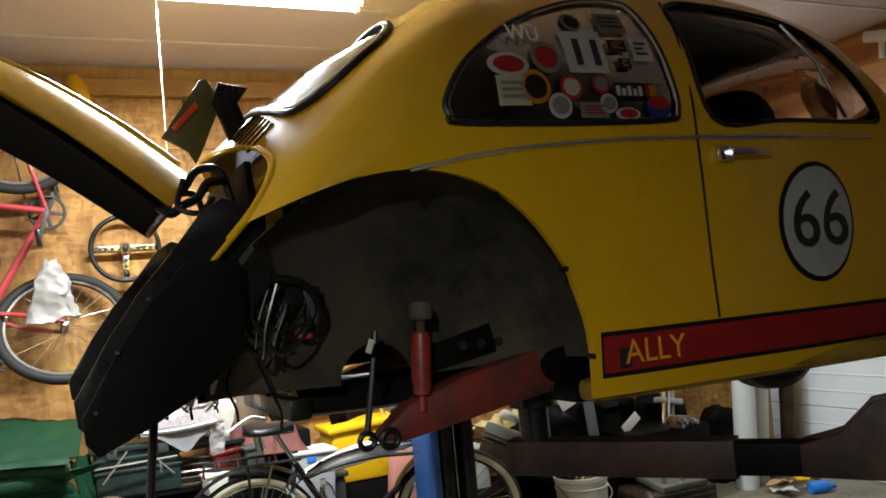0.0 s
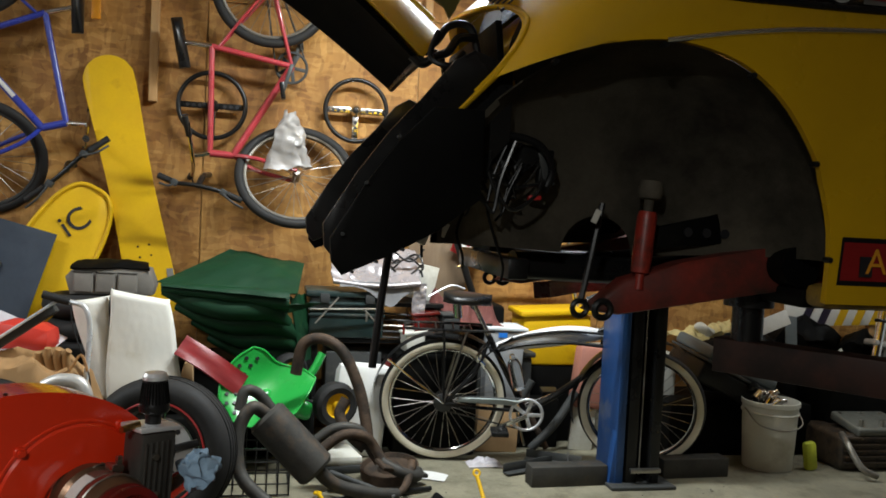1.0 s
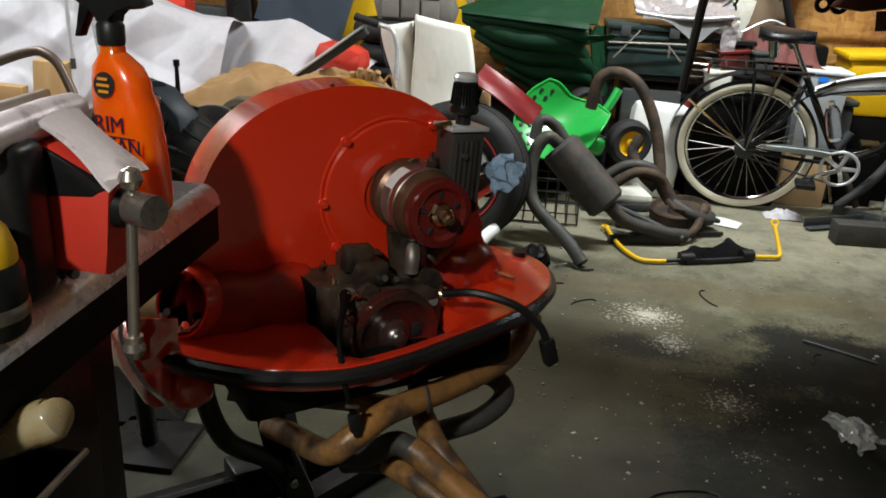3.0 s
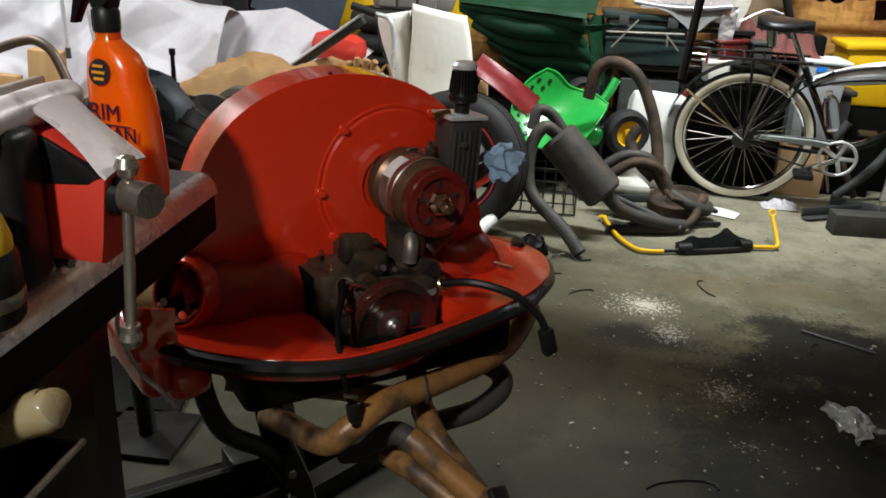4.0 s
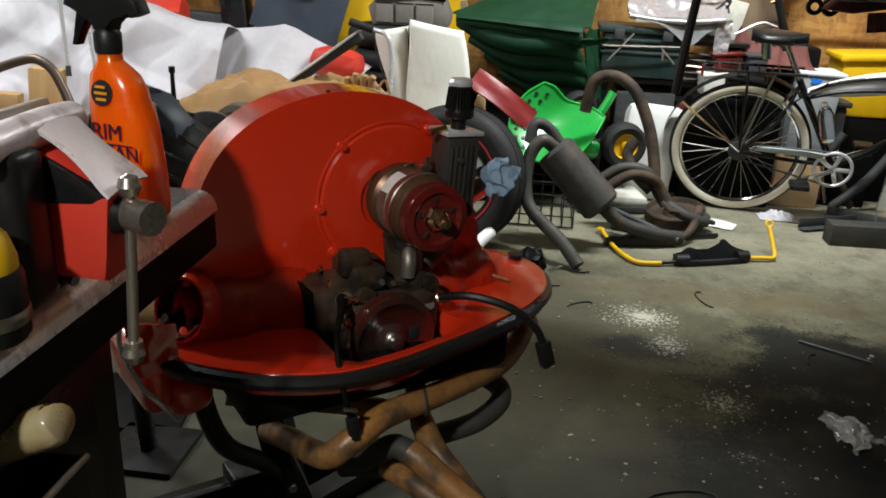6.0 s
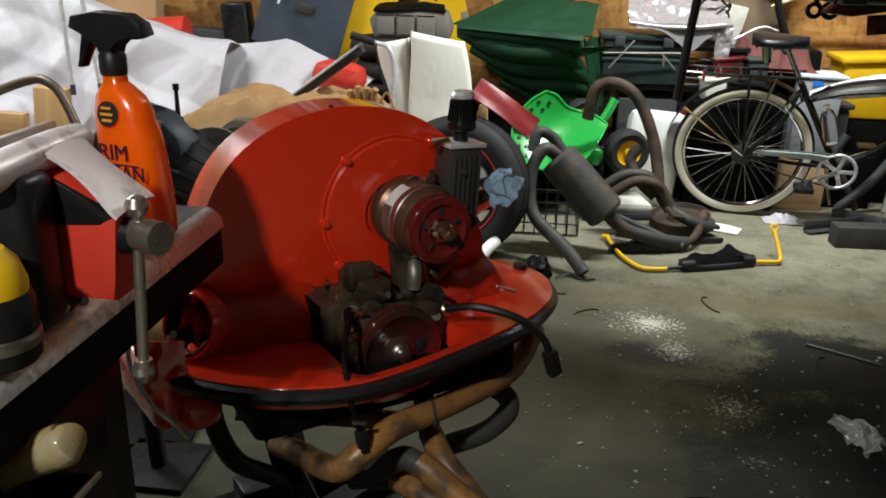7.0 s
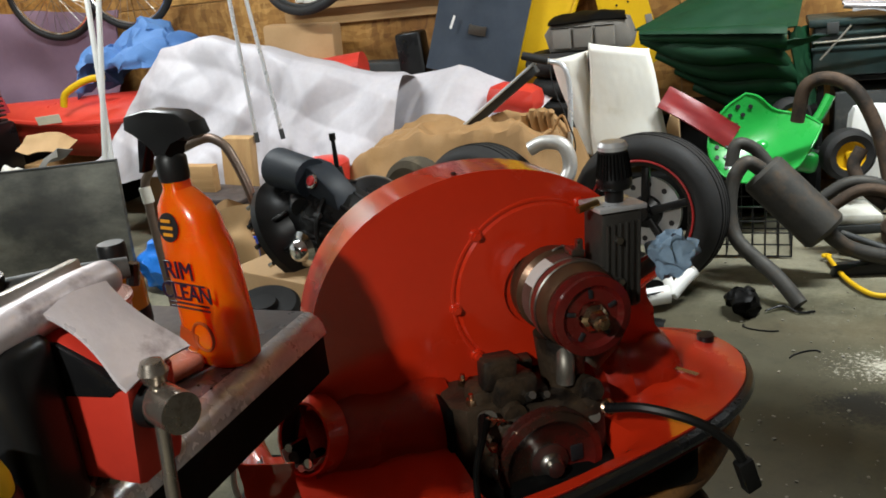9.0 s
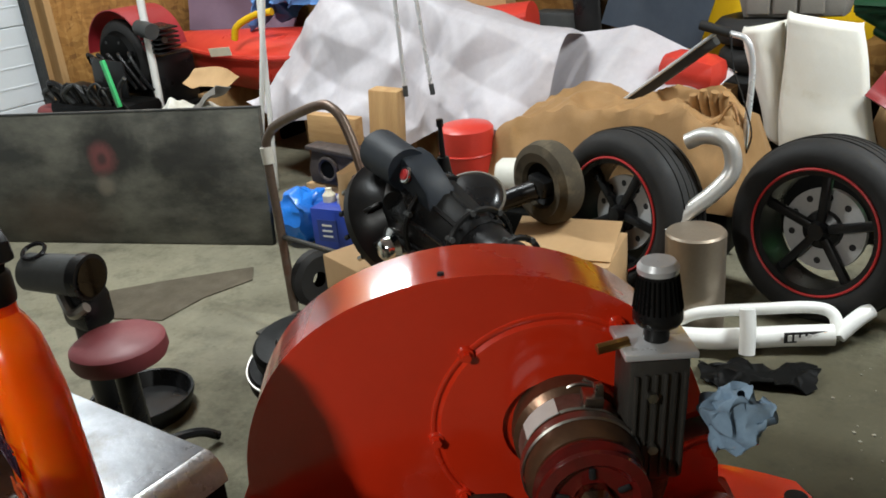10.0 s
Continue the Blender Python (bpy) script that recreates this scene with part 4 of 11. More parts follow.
# rally stripe and lettering
st = decal([(1.395 + (2.95 - 1.395) * i / 14, 1.188) for i in range(15)] + [(2.95 - (2.95 - 1.395) * i / 14, 1.305) for i in range(15)], INK, car, "stripe", out=0.003, label="black-edged red rally stripe")
decal([(1.40 + (2.95 - 1.40) * i / 14, 1.20) for i in range(15)] + [(2.95 - (2.95 - 1.40) * i / 14, 1.293) for i in range(15)], INK_RED, st, "red_band", out=0.006)
lettering("ALLY", 0.088, INK_ORANGE, st, M(*near(1.56, 1.245, 0.0095), 90, 0, 0))
part("letter_shadow", add_box(bm_(), (0.035, 0.002, 0.05), near(1.463, 1.235, 0.009)), INK, st, smooth=False)
ring = decal(oval(2.20, 1.555, 0.165, 0.178), INK, car, "number_roundel", out=0.004, label="white oval racing number panel edged in black")
decal(oval(2.20, 1.555, 0.15, 0.163), INK_WHITE, ring, "number_field", out=0.008)
for x in (2.135, 2.262):
    lettering("6", 0.235, INK, ring, M(*near(x, 1.555, 0.013), 90, 0, 0) @ Matrix.Diagonal((1.0, 1.0, 1, 1)), "digit", 0.002)

# stickers on the quarter window
OUT = 0.004
for (x, z, rx, rz, a, b) in ((1.205, 1.995, 0.058, 0.033, INK_WHITE, INK_RED), (1.318, 2.018, 0.043, 0.046, INK_GREY, INK_RED), (1.268, 1.935, 0.043, 0.046, INK_ORANGE, INK), (1.332, 1.865 + 0.02, 0.034, 0.034, INK_WHITE, INK_GREY),
                             (1.372, 1.935, 0.033, 0.034, INK_RED, INK_CREAM), (1.462, 1.945, 0.026, 0.027, INK_RED, INK_GREY), (1.478, 1.892, 0.026, 0.026, INK_CREAM, INK_GREY), (1.535, 1.865, 0.04, 0.017, INK_WHITE, INK_RED), (1.433, 2.13, 0.028, 0.03, INK_GREY, INK)):
    s = decal(oval(x, z, rx, rz), a, qw, "sticker", OUT)
    decal(oval(x, z, rx * 0.74, rz * 0.7), b, s, "print", OUT + 0.003)
for (x0, x1, z0, z1, a, bars) in ((1.162, 1.252, 1.885, 1.965, INK_CREAM, INK_GREY), (1.378, 1.497, 1.975, 2.098, INK_WHITE, INK), (1.39, 1.475, 1.853, 1.895, INK_GREY, INK_RED), (1.51, 1.60, 2.10, 2.165, INK_GREY, INK), (1.515, 1.575, 2.04, 2.075, INK, INK_ORANGE),
                                  (1.59, 1.652, 2.015, 2.085, INK_WHITE, INK), (1.535, 1.575, 1.99, 2.02, INK, INK_CREAM)):
    s = decal(rect(x0, x1, z0, z1), a, qw, "sticker", OUT)
    if bars is not INK or x0 != 1.378:
        for k in range(3):
            zz = z0 + (z1 - z0) * (0.25 + 0.22 * k)
            decal(rect(x0 + 0.01, x1 - 0.012 - 0.012 * (k % 2), zz, zz + (z1 - z0) * 0.10), bars, s, "print", OUT + 0.003, rings=2)
for dx in (-0.0045, 0.0, 0.0045):
    lettering("11", 0.112, INK, qw, M(*near(1.437 + dx, 2.028, OUT + 0.008 + 0.1 * abs(dx)), 74, 0, 0))
lettering("WÜ", 0.062, INK_WHITE, qw, M(*near(1.27, 2.085, OUT + 0.008), 72, 0, 8))
s = decal(rect(1.50, 1.635, 1.905, 1.95), INK, qw, "sticker", OUT)
for k in range(5):
    decal(rect(1.505 + 0.018 * k, 1.518 + 0.018 * k, 1.913, 1.94 - 0.007 * (k % 2)), INK_WHITE, s, "print", OUT + 0.003, rings=2)
decal(rect(1.60, 1.615, 1.912, 1.945), INK_RED, s, "print", OUT + 0.003, rings=2)
decal(rect(1.615, 1.635, 1.912, 1.945), INK_ORANGE, s, "print", OUT + 0.003, rings=2)
s = decal(oval(1.64, 1.885, 0.04, 0.033), INK_BLUE, qw, "sticker", OUT)
decal([(x, z) for x, z in oval(1.64, 1.897, 0.036, 0.02)], INK_RED, s, "print", OUT + 0.003)

# rear window and its trim, rear deck louvres
def back_pt(y, x, out):
    return Vector((x - 0.7 * out, CY + y, roof_z(x, y) + out))
bm = bm_()
rows = [[back_pt(y * k, 0.93 + (x - 0.93) * k, -0.006) for y, x in BACKWIN] for k in (0.2, 0.4, 0.6, 0.8, 1.0)]
vs = add_rings(bm, rows, cap=False)
c = bm.verts.new(back_pt(0, 0.93, -0.006))
for i in range(len(BACKWIN)):
    bm.faces.new((c, vs[0][i], vs[0][(i + 1) % len(BACKWIN)]))
bmesh.ops.solidify(bm, geom=list(bm.faces), thickness=0.005)
# opaque pale grey carries the bright reflection on the rear glass
rw = part("rear_window", bm, surface("pale_rear_glass", (0.24, 0.25, 0.27), (0.17, 0.18, 0.20), rough=0.10, scale=2, fine=20, bump=0.02, coat=0.6), car, "rear window, bright reflection put into its pale colour")
part("rubber_seal", add_tube(bm_(), [back_pt(y, x, 0.004) for y, x in BACKWIN + BACKWIN[:1]], 0.010, seg=8, smooth=False, cap=False), BLACK, rw)
part("chrome_trim", add_tube(bm_(), [back_pt(y * 0.955, 0.93 + (x - 0.93) * 0.945, 0.007) for y, x in BACKWIN + BACKWIN[:1]], 0.004, seg=8, smooth=False, cap=False), CHROME, rw)
for side in (-1, 1):
    for k in range(7):
        yo = side * (0.14 + 0.032 * k)
        part("louvre", add_tube(bm_(), [Vector((xx, CY + yo, roof_z(xx, yo) + 0.001)) for xx in (0.625, 0.65, 0.675, 0.70)], 0.0042, seg=6, smooth=False), BLACK, car)

# wheel wells, tail panels, engine bay walls
for side in (-1, 1):
    y0, y1 = CY + side * 0.69, CY + side * 0.36
    bm = bm_()
    arc = [(0.92 + 0.47 * math.cos(a), 1.24 + 0.475 * math.sin(a)) for a in [math.pi * (0.0 + i / 24) for i in range(25)]]
    depth = [0.0, 0.15, 0.3, 0.45, 0.6, 0.72, 0.82, 0.90, 0.95, 0.98, 0.995]
    rows = [[Vector((0.92 + (x - 0.92) * k, y0 + (y1 - y0) * max(d, 0.45 * min(max((0.74 - x) / 0.16, 0.0), 1.0)), 1.22 + (z - 1.22) * k)) for x, z in arc] for d, k in [(d, 1.055 * (1 - d ** 3.2) ** (1 / 2.6)) for d in depth]]
    add_rings(bm, rows, close=False, cap=False)
    bmesh.ops.solidify(bm, geom=list(bm.faces), thickness=0.01)
    part("wheel_well", bm, UNDERSEAL, car, "grey-brown undersealed wheel well")
    tail = [(0.17, 1.275), (0.245, 1.40), (0.32, 1.505), (0.40, 1.595), (0.47, 1.685), (0.52, 1.715), (0.62, 1.68), (0.62, 1.5), (0.52, 1.38), (0.42, 1.30), (0.30, 1.235), (0.20, 1.19), (0.175, 1.22)]
    part("tail_panel", add_prism(bm_(), tail, 0.02, M(0, CY + side * 0.50 - 0.01, 0), bevel=0.004), BLACK, car, "glossy black inner rear quarter panel with bolt holes")
    part("tail_panel", add_prism(bm_(), [(x + 0.012, min(z - 0.03, 1.56)) for x, z in tail if x < 0.6], 0.02, M(0, CY + side * 0.585 - 0.01, 0), bevel=0.004), BLACK_MATT, car)
    for bx, bz in ((0.215, 1.215), (0.27, 1.24), (0.33, 1.27), (0.19, 1.30), (0.24, 1.42), (0.31, 1.53)):
        part("bolt", add_cyl(bm_(), (bx + 0.02, CY + side * 0.61, bz - 0.045), (bx + 0.02, CY + side * 0.585, bz - 0.045), 0.0042, seg=8), GREY_DARK, car)
    for bx, bz in FENDER[6:15:2]:
        part("fender_bolt", add_cyl(bm_(), (bx, CY + side * (car_half(bx, bz) + 0.004), bz - 0.012), (bx, CY + side * (car_half(bx, bz) - 0.02), bz - 0.012), 0.007, seg=8), BLACK, car)
part("firewall", add_prism(bm_(), [(-0.36, 0), (0.36, 0), (0.42, 0.3), (0.3, 0.62), (-0.3, 0.62), (-0.42, 0.3)], 0.02, M(0.62, CY, 1.22, 0, 0, -90), bevel=0.004), BLACK_MATT, car)
part("floor_pan", add_box(bm_(), (2.4, 1.18, 0.05), (2.6, CY, 1.14), bevel=0.01), BLACK_MATT, car, "black floor pan")
# near sill in a darker, mottled yellow; far sill in the body colour
part("sill", add_box(bm_(), (1.9, 0.09, 0.06), (2.33, CY - 0.665, 1.155), bevel=0.02), surface("dull_yellow_sill", (0.36, 0.215, 0.02), (0.20, 0.12, 0.02), rough=0.5, scale=5, bump=0.15, dirt=(0.06, 0.04, 0.02), dirt_at=0.58), car, "dull mottled yellow sill under the stripe")
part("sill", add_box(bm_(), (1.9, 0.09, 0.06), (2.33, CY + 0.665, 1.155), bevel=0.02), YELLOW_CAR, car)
part("headliner", add_sheet(bm_(), lambda u, v: Vector((1.15 + 1.40 * u, CY + (2 * v - 1) * 0.50, roof_z(1.15 + 1.40 * u, (2 * v - 1) * 0.50) - 0.035)), 24, 16, thick=0.01), BLACK_MATT, car, "black headliner under the roof")
bm = bm_()
add_rings(bm, [[Vector((2.43 + 0.215 * w * math.cos(a) * (1.0 - 0.12 * math.sin(a)), 2.70 + 0.07 * w * math.sin(a * 2 + 1.6), 1.93 + h)) for a in [2 * math.pi * i / 28 for i in range(28)]] for w, h in ((0.98, 0.0), (1.0, 0.03), (0.96, 0.07), (0.80, 0.11), (0.55, 0.14), (0.2, 0.155))])
part("headrest", bm, BLACK_MATT, car, "domed black seat back behind the glass")
part("inner_mirror", add_lathe(bm_(), [(0.0, 0.03), (0.06, 0.028), (0.095, 0.01), (0.095, -0.015), (0.0, -0.03)], M(2.74, 2.62, 2.03, 78, 0, 10), 28), BLACK_MATT, car, "round black mirror behind the quarter light")
part("seat", add_box(bm_(), (0.16, 0.5, 0.62), (1.93, CY - 0.33, 1.72), (0, -14, 0), bevel=0.06, seg=4), BLACK_MATT, car, "black bucket seat behind the glass")
part("seat", add_box(bm_(), (0.16, 0.5, 0.62), (1.93, CY + 0.33, 1.72), (0, -14, 0), bevel=0.06, seg=4), BLACK, car)
part("rear_seat", add_box(bm_(), (0.14, 0.64, 0.5), (1.14, CY, 1.62), (0, -20, 0), bevel=0.05, seg=3), BLACK, car)
part("parcel_shelf", add_box(bm_(), (0.42, 0.90, 0.03), (0.99, CY, 1.82), (0, 0, 0), bevel=0.01), BLACK_MATT, car)

# open engine lid
bm = bm_()
nu, nv = 20, 20
lid_at = M(0.432, CY, 1.728, 0, 0, 180) @ M(0, 0, 0, 0, -35, 0)
L = 0.74
def lid_pt(u, v, crown):
    half = 0.285 + 0.12 * u * (1 - 0.4 * u)
    k = abs(v)
    h = crown * (1 - k ** 2.4) * (1 - 0.35 * u * u) + 0.02 * math.sin(math.pi * u)
    edge = 0.95 if k > 0.98 else 1
    return Vector((L * u, half * v, h * edge))
add_sheet(bm, lambda u, v: lid_pt(u, 2 * v - 1, 0.15), nu, nv, thick=0.006)
lid = part("engine_lid", bm, YELLOW_CAR, car, "raised yellow engine lid, black underneath", m=lid_at)
bm = bm_()
add_sheet(bm, lambda u, v: lid_pt(u * 0.99 + 0.005, (2 * v - 1) * 0.985, 0.03) - Vector((0, 0, 0.012)), nu, nv, thick=0.012)
part("liner", bm, surface("black_felt", (0.003, 0.003, 0.003), (0.005, 0.005, 0.0045), rough=0.95, bump=0.2, spec=0.03), lid, "black lid liner")
for k in (-1, 1):
    part("rib", add_tube(bm_(), [lid_pt(u, 0.30 * k, 0.152) for u in (0.05, 0.3, 0.6, 0.9)], 0.012, seg=8), YELLOW_CAR, lid)
    part("hinge", add_tube(bm_(), [(0.60, CY + k * 0.22, 1.74), (0.57, CY + k * 0.22, 1.83), (0.51, CY + k * 0.22, 1.83), (0.47, CY + k * 0.22, 1.78), (0.42, CY + k * 0.22, 1.77)], 0.011, seg=8), BLACK, car)
part("cable", add_tube(bm_(), [(0.53, CY - 0.33, 1.74), (0.49, CY - 0.35, 1.70), (0.44, CY - 0.34, 1.72), (0.46, CY - 0.33, 1.79)], 0.008, seg=8), BLACK, car)
part("bay_lip", add_tube(bm_(), [Vector((back_x(y * 1.03, 1.6 + (z - 1.6) * 1.02) - 0.001, CY + y * 1.03, 1.6 + (z - 1.6) * 1.02)) for y, z in ENGINE_HOLE if z > 1.60], 0.007, seg=8, smooth=False, cap=False), YELLOW_CAR, car, "yellow rolled lip of the engine bay")
part("body_flange", add_tube(bm_(), [(0.640, 2.50, 1.735), (0.584, 2.485, 1.672), (0.513, 2.48, 1.596), (0.455, 2.48, 1.535), (0.418, 2.48, 1.496)], [0.007, 0.008, 0.007, 0.005, 0.003], seg=8), YELLOW_CAR, car, "thin yellow flange at the edge of the tail")
part("lid_spring", add_tube(bm_(), [(0.58, CY - 0.24, 1.80), (0.53, CY - 0.26, 1.79), (0.50, CY - 0.27, 1.75), (0.46, CY - 0.28, 1.73), (0.43, CY - 0.28, 1.71), (0.40, CY - 0.27, 1.73)], 0.012, seg=8), BLACK, car)
part("lid_seal", add_tube(bm_(), [(0.0, 0.285 * v, -0.012 + 0.02 * (1 - v * v)) for v in (-1, -0.7, -0.3, 0, 0.3, 0.7, 1)], 0.012, seg=8), BLACK, lid)
# tail lamp bracket standing on the lip of the bay
tl = part("lamp_bracket", add_prism(bm_(), [(0.565, 2.102), (0.545, 2.098), (0.433, 1.935), (0.505, 1.897), (0.52, 1.86), (0.535, 1.885), (0.592, 2.01), (0.585, 2.07)], 0.008, M(0, 2.87, 0), bevel=0.002), surface("olive_plastic", (0.15, 0.135, 0.035), (0.09, 0.082, 0.022), rough=0.3, scale=4, bump=0.05), car, "olive lamp bracket with a red lens")
part("lens", add_prism(bm_(), [(0.462, 1.962), (0.472, 1.950), (0.538, 2.018), (0.528, 2.034)], 0.012, M(0, 2.859, 0), bevel=0.002), surface("orange_red_lens", (0.80, 0.10, 0.03), (0.70, 0.08, 0.02), rough=0.2, bump=0.02), tl, "orange-red lens")
part("arm", add_prism(bm_(), [(0.592, 2.086), (0.677, 2.072), (0.638, 2.03), (0.662, 1.975), (0.612, 1.918), (0.598, 1.975), (0.572, 2.03)], 0.020, M(0, 2.845, 0), bevel=0.003), BLACK, tl, "black bracket arm")
# wiring in the bay
rng = random.Random(5)
for k in range(18):
    p0 = Vector((rng.uniform(0.48, 0.70), CY - 0.45 - 0.004 * k, rng.uniform(1.40, 1.50)))
    p1 = Vector((rng.uniform(0.50, 0.73), CY - 0.45 - 0.004 * k, rng.uniform(1.36, 1.50)))
    sag = rng.uniform(0.03, 0.11)
    part("wire", add_tube(bm_(), [p0, p0.lerp(p1, 0.25) - Vector((0.01, 0, sag * 0.6)), p0.lerp(p1, 0.5) - Vector((0, 0, sag)), p0.lerp(p1, 0.8) - Vector((-0.01, 0, sag * 0.5)), p1], rng.choice((0.0025, 0.0035, 0.005)), seg=7, n=5), BLACK, car)
for x, z, w, hh in ((0.66, 1.475, 0.12, 0.05), (0.735, 1.44, 0.035, 0.10), (0.53, 1.455, 0.05, 0.035), (0.60, 1.50, 0.16, 0.012)):
    part("switch_box", add_box(bm_(), (w, 0.03, hh), (x, CY - 0.44, z), (0, 5, 0), bevel=0.005), BLACK, car)
for k, (x, z, dx, dz) in enumerate(((0.50, 1.44, -0.09, -0.24), (0.53, 1.40, -0.02, -0.22), (0.58, 1.42, 0.04, -0.27), (0.66, 1.50, -0.05, -0.20))):
    part("wire", add_tube(bm_(), [(x + dx * u + 0.015 * math.sin(7 * u + k), CY - 0.47, z + dz * u) for u in (0, 0.3, 0.6, 0.85, 1)], 0.0035, seg=7, n=4), BLACK_MATT, car)
part("vacuum_hose", add_tube(bm_(), [(0.52, CY - 0.47, 1.49), (0.60, CY - 0.49, 1.515), (0.70, CY - 0.48, 1.50), (0.745, CY - 0.47, 1.44), (0.73, CY - 0.46, 1.38)], 0.010, seg=9), BLACK, car)
part("lever_plate", add_box(add_box(bm_(), (0.10, 0.02, 0.035), (0.63, CY - 0.44, 1.46), (0, 8, 0), bevel=0.006), (0.03, 0.02, 0.09), (0.735, CY - 0.45, 1.44), (0, -14, 0), bevel=0.004), GREY_DARK, car)
for x, z, w in ((0.41, 1.255, 0.035), (0.46, 1.275, 0.03), (0.86, 1.325, 0.016)):
    part("tin_tab", add_box(bm_(), (w, 0.006, 0.036), (x, CY - 0.50, z), (0, 22, 0), bevel=0.002), OFF_WHITE, car, "pale bent tin tab")
part("prop_rod", add_tube(bm_(), [(0.335, CY - 0.50, 1.235), (0.318, CY - 0.50, 1.08), (0.305, CY - 0.50, 0.93)], 0.010, seg=8), BLACK, car)
part("red_connector", add_box(bm_(), (0.02, 0.02, 0.055), (0.505, CY - 0.44, 1.43), (0, 12, 0), bevel=0.004), INK_RED, car)
part("red_connector", add_box(bm_(), (0.035, 0.02, 0.012), (0.715, CY - 0.43, 1.365), bevel=0.003), INK_RED, car)
ARM_RED = surface("oily_arm_red", (0.24, 0.030, 0.020), (0.12, 0.018, 0.013), rough=0.5, scale=7, bump=0.25, dirt=(0.035, 0.022, 0.016), dirt_at=0.53, dirt_scale=5, spread=0.12)
DAMPER_RED = surface("oily_damper_red", (0.34, 0.030, 0.016), (0.22, 0.018, 0.011), rough=0.4, scale=9, bump=0.1, dirt=(0.06, 0.02, 0.014), dirt_at=0.58, dirt_scale=8)
# rear suspension: red trailing arm, red damper, hanging link, axle tube and gearbox horn
for side in (-1, 1):
    arm = [(0.86, 1.08), (0.95, 1.07), (1.30, 1.13), (1.58, 1.17), (1.60, 1.28), (1.40, 1.27), (1.12, 1.215), (0.96, 1.165)]
    part("trailing_arm", add_prism(bm_(), arm, 0.07, M(0, CY + side * 0.44 - 0.035, 0), bevel=0.012), ARM_RED, car, "oily dark red trailing arm")
    part("arm_eye", add_torus(bm_(), 0.022, 0.009, M(0.90, CY + side * 0.48, 1.085, 90, 0, 0), 20, 8), BLACK, car)
    part("damper", add_lathe(bm_(), [(0.0, 0), (0.014, 0.0), (0.012, 0.04), (0.024, 0.045), (0.026, 0.08), (0.026, 0.19), (0.022, 0.205), (0.0, 0.205)], M(1.0, CY + side * 0.47, 1.14, 0, 4, 0), 16), DAMPER_RED, car, "red shock absorber")
    part("damper_rod", add_lathe(bm_(), [(0.0, 0.20), (0.013, 0.20), (0.013, 0.235), (0.030, 0.24), (0.034, 0.26), (0.030, 0.285), (0.0, 0.287)], M(1.0, CY + side * 0.47, 1.14, 0, 4, 0), 16), UNDERSEAL, car, "grimy rubber bush on the damper rod")
    part("link", add_tube(add_torus(bm_(), 0.02, 0.008, M(0.845, CY + side * 0.46, 1.085, 90, 0, 0), 18, 8), [(0.895, CY + side * 0.45, 1.36), (0.87, CY + side * 0.455, 1.22), (0.848, CY + side * 0.46, 1.11)], 0.009, seg=8), BLACK, car)
    part("spring_plate", add_prism(bm_(), [(1.02, 1.24), (1.30, 1.27), (1.36, 1.33), (1.34, 1.38), (1.22, 1.34), (1.05, 1.30)], 0.02, M(0, CY + side * 0.40 - 0.01, 0), bevel=0.004), BLACK_MATT, car)
    for hx in (1.16, 1.215, 1.27):
        part("plate_hole", add_cyl(bm_(), (hx, CY + side * 0.415, 1.295), (hx, CY + side * 0.42, 1.295), 0.013, seg=12), INK, car)
part("torsion_tube", add_cyl(bm_(), (1.42, CY - 0.55, 1.22), (1.42, CY + 0.55, 1.22), 0.055, seg=20), BLACK_MATT, car)
part("frame_horn", add_tube(bm_(), [(1.40, CY - 0.12, 1.20), (1.1, CY - 0.18, 1.17), (0.72, CY - 0.24, 1.18)], 0.04, seg=10), BLACK, car)
part("frame_horn", add_tube(bm_(), [(1.40, CY + 0.12, 1.20), (1.1, CY + 0.18, 1.17), (0.72, CY + 0.24, 1.18)], 0.04, seg=10), BLACK, car)
part("cross_bar", add_box(bm_(), (0.06, 0.62, 0.06), (0.72, CY, 1.17), bevel=0.008), BLACK, car)
part("coil", add_cyl(bm_(), (0.80, CY - 0.33, 1.350), (0.762, CY - 0.33, 1.272), 0.026, seg=14), surface("maroon_coil", (0.085, 0.014, 0.016), (0.05, 0.010, 0.011), rough=0.35, scale=9, bump=0.1), car, "dark maroon ignition coil")


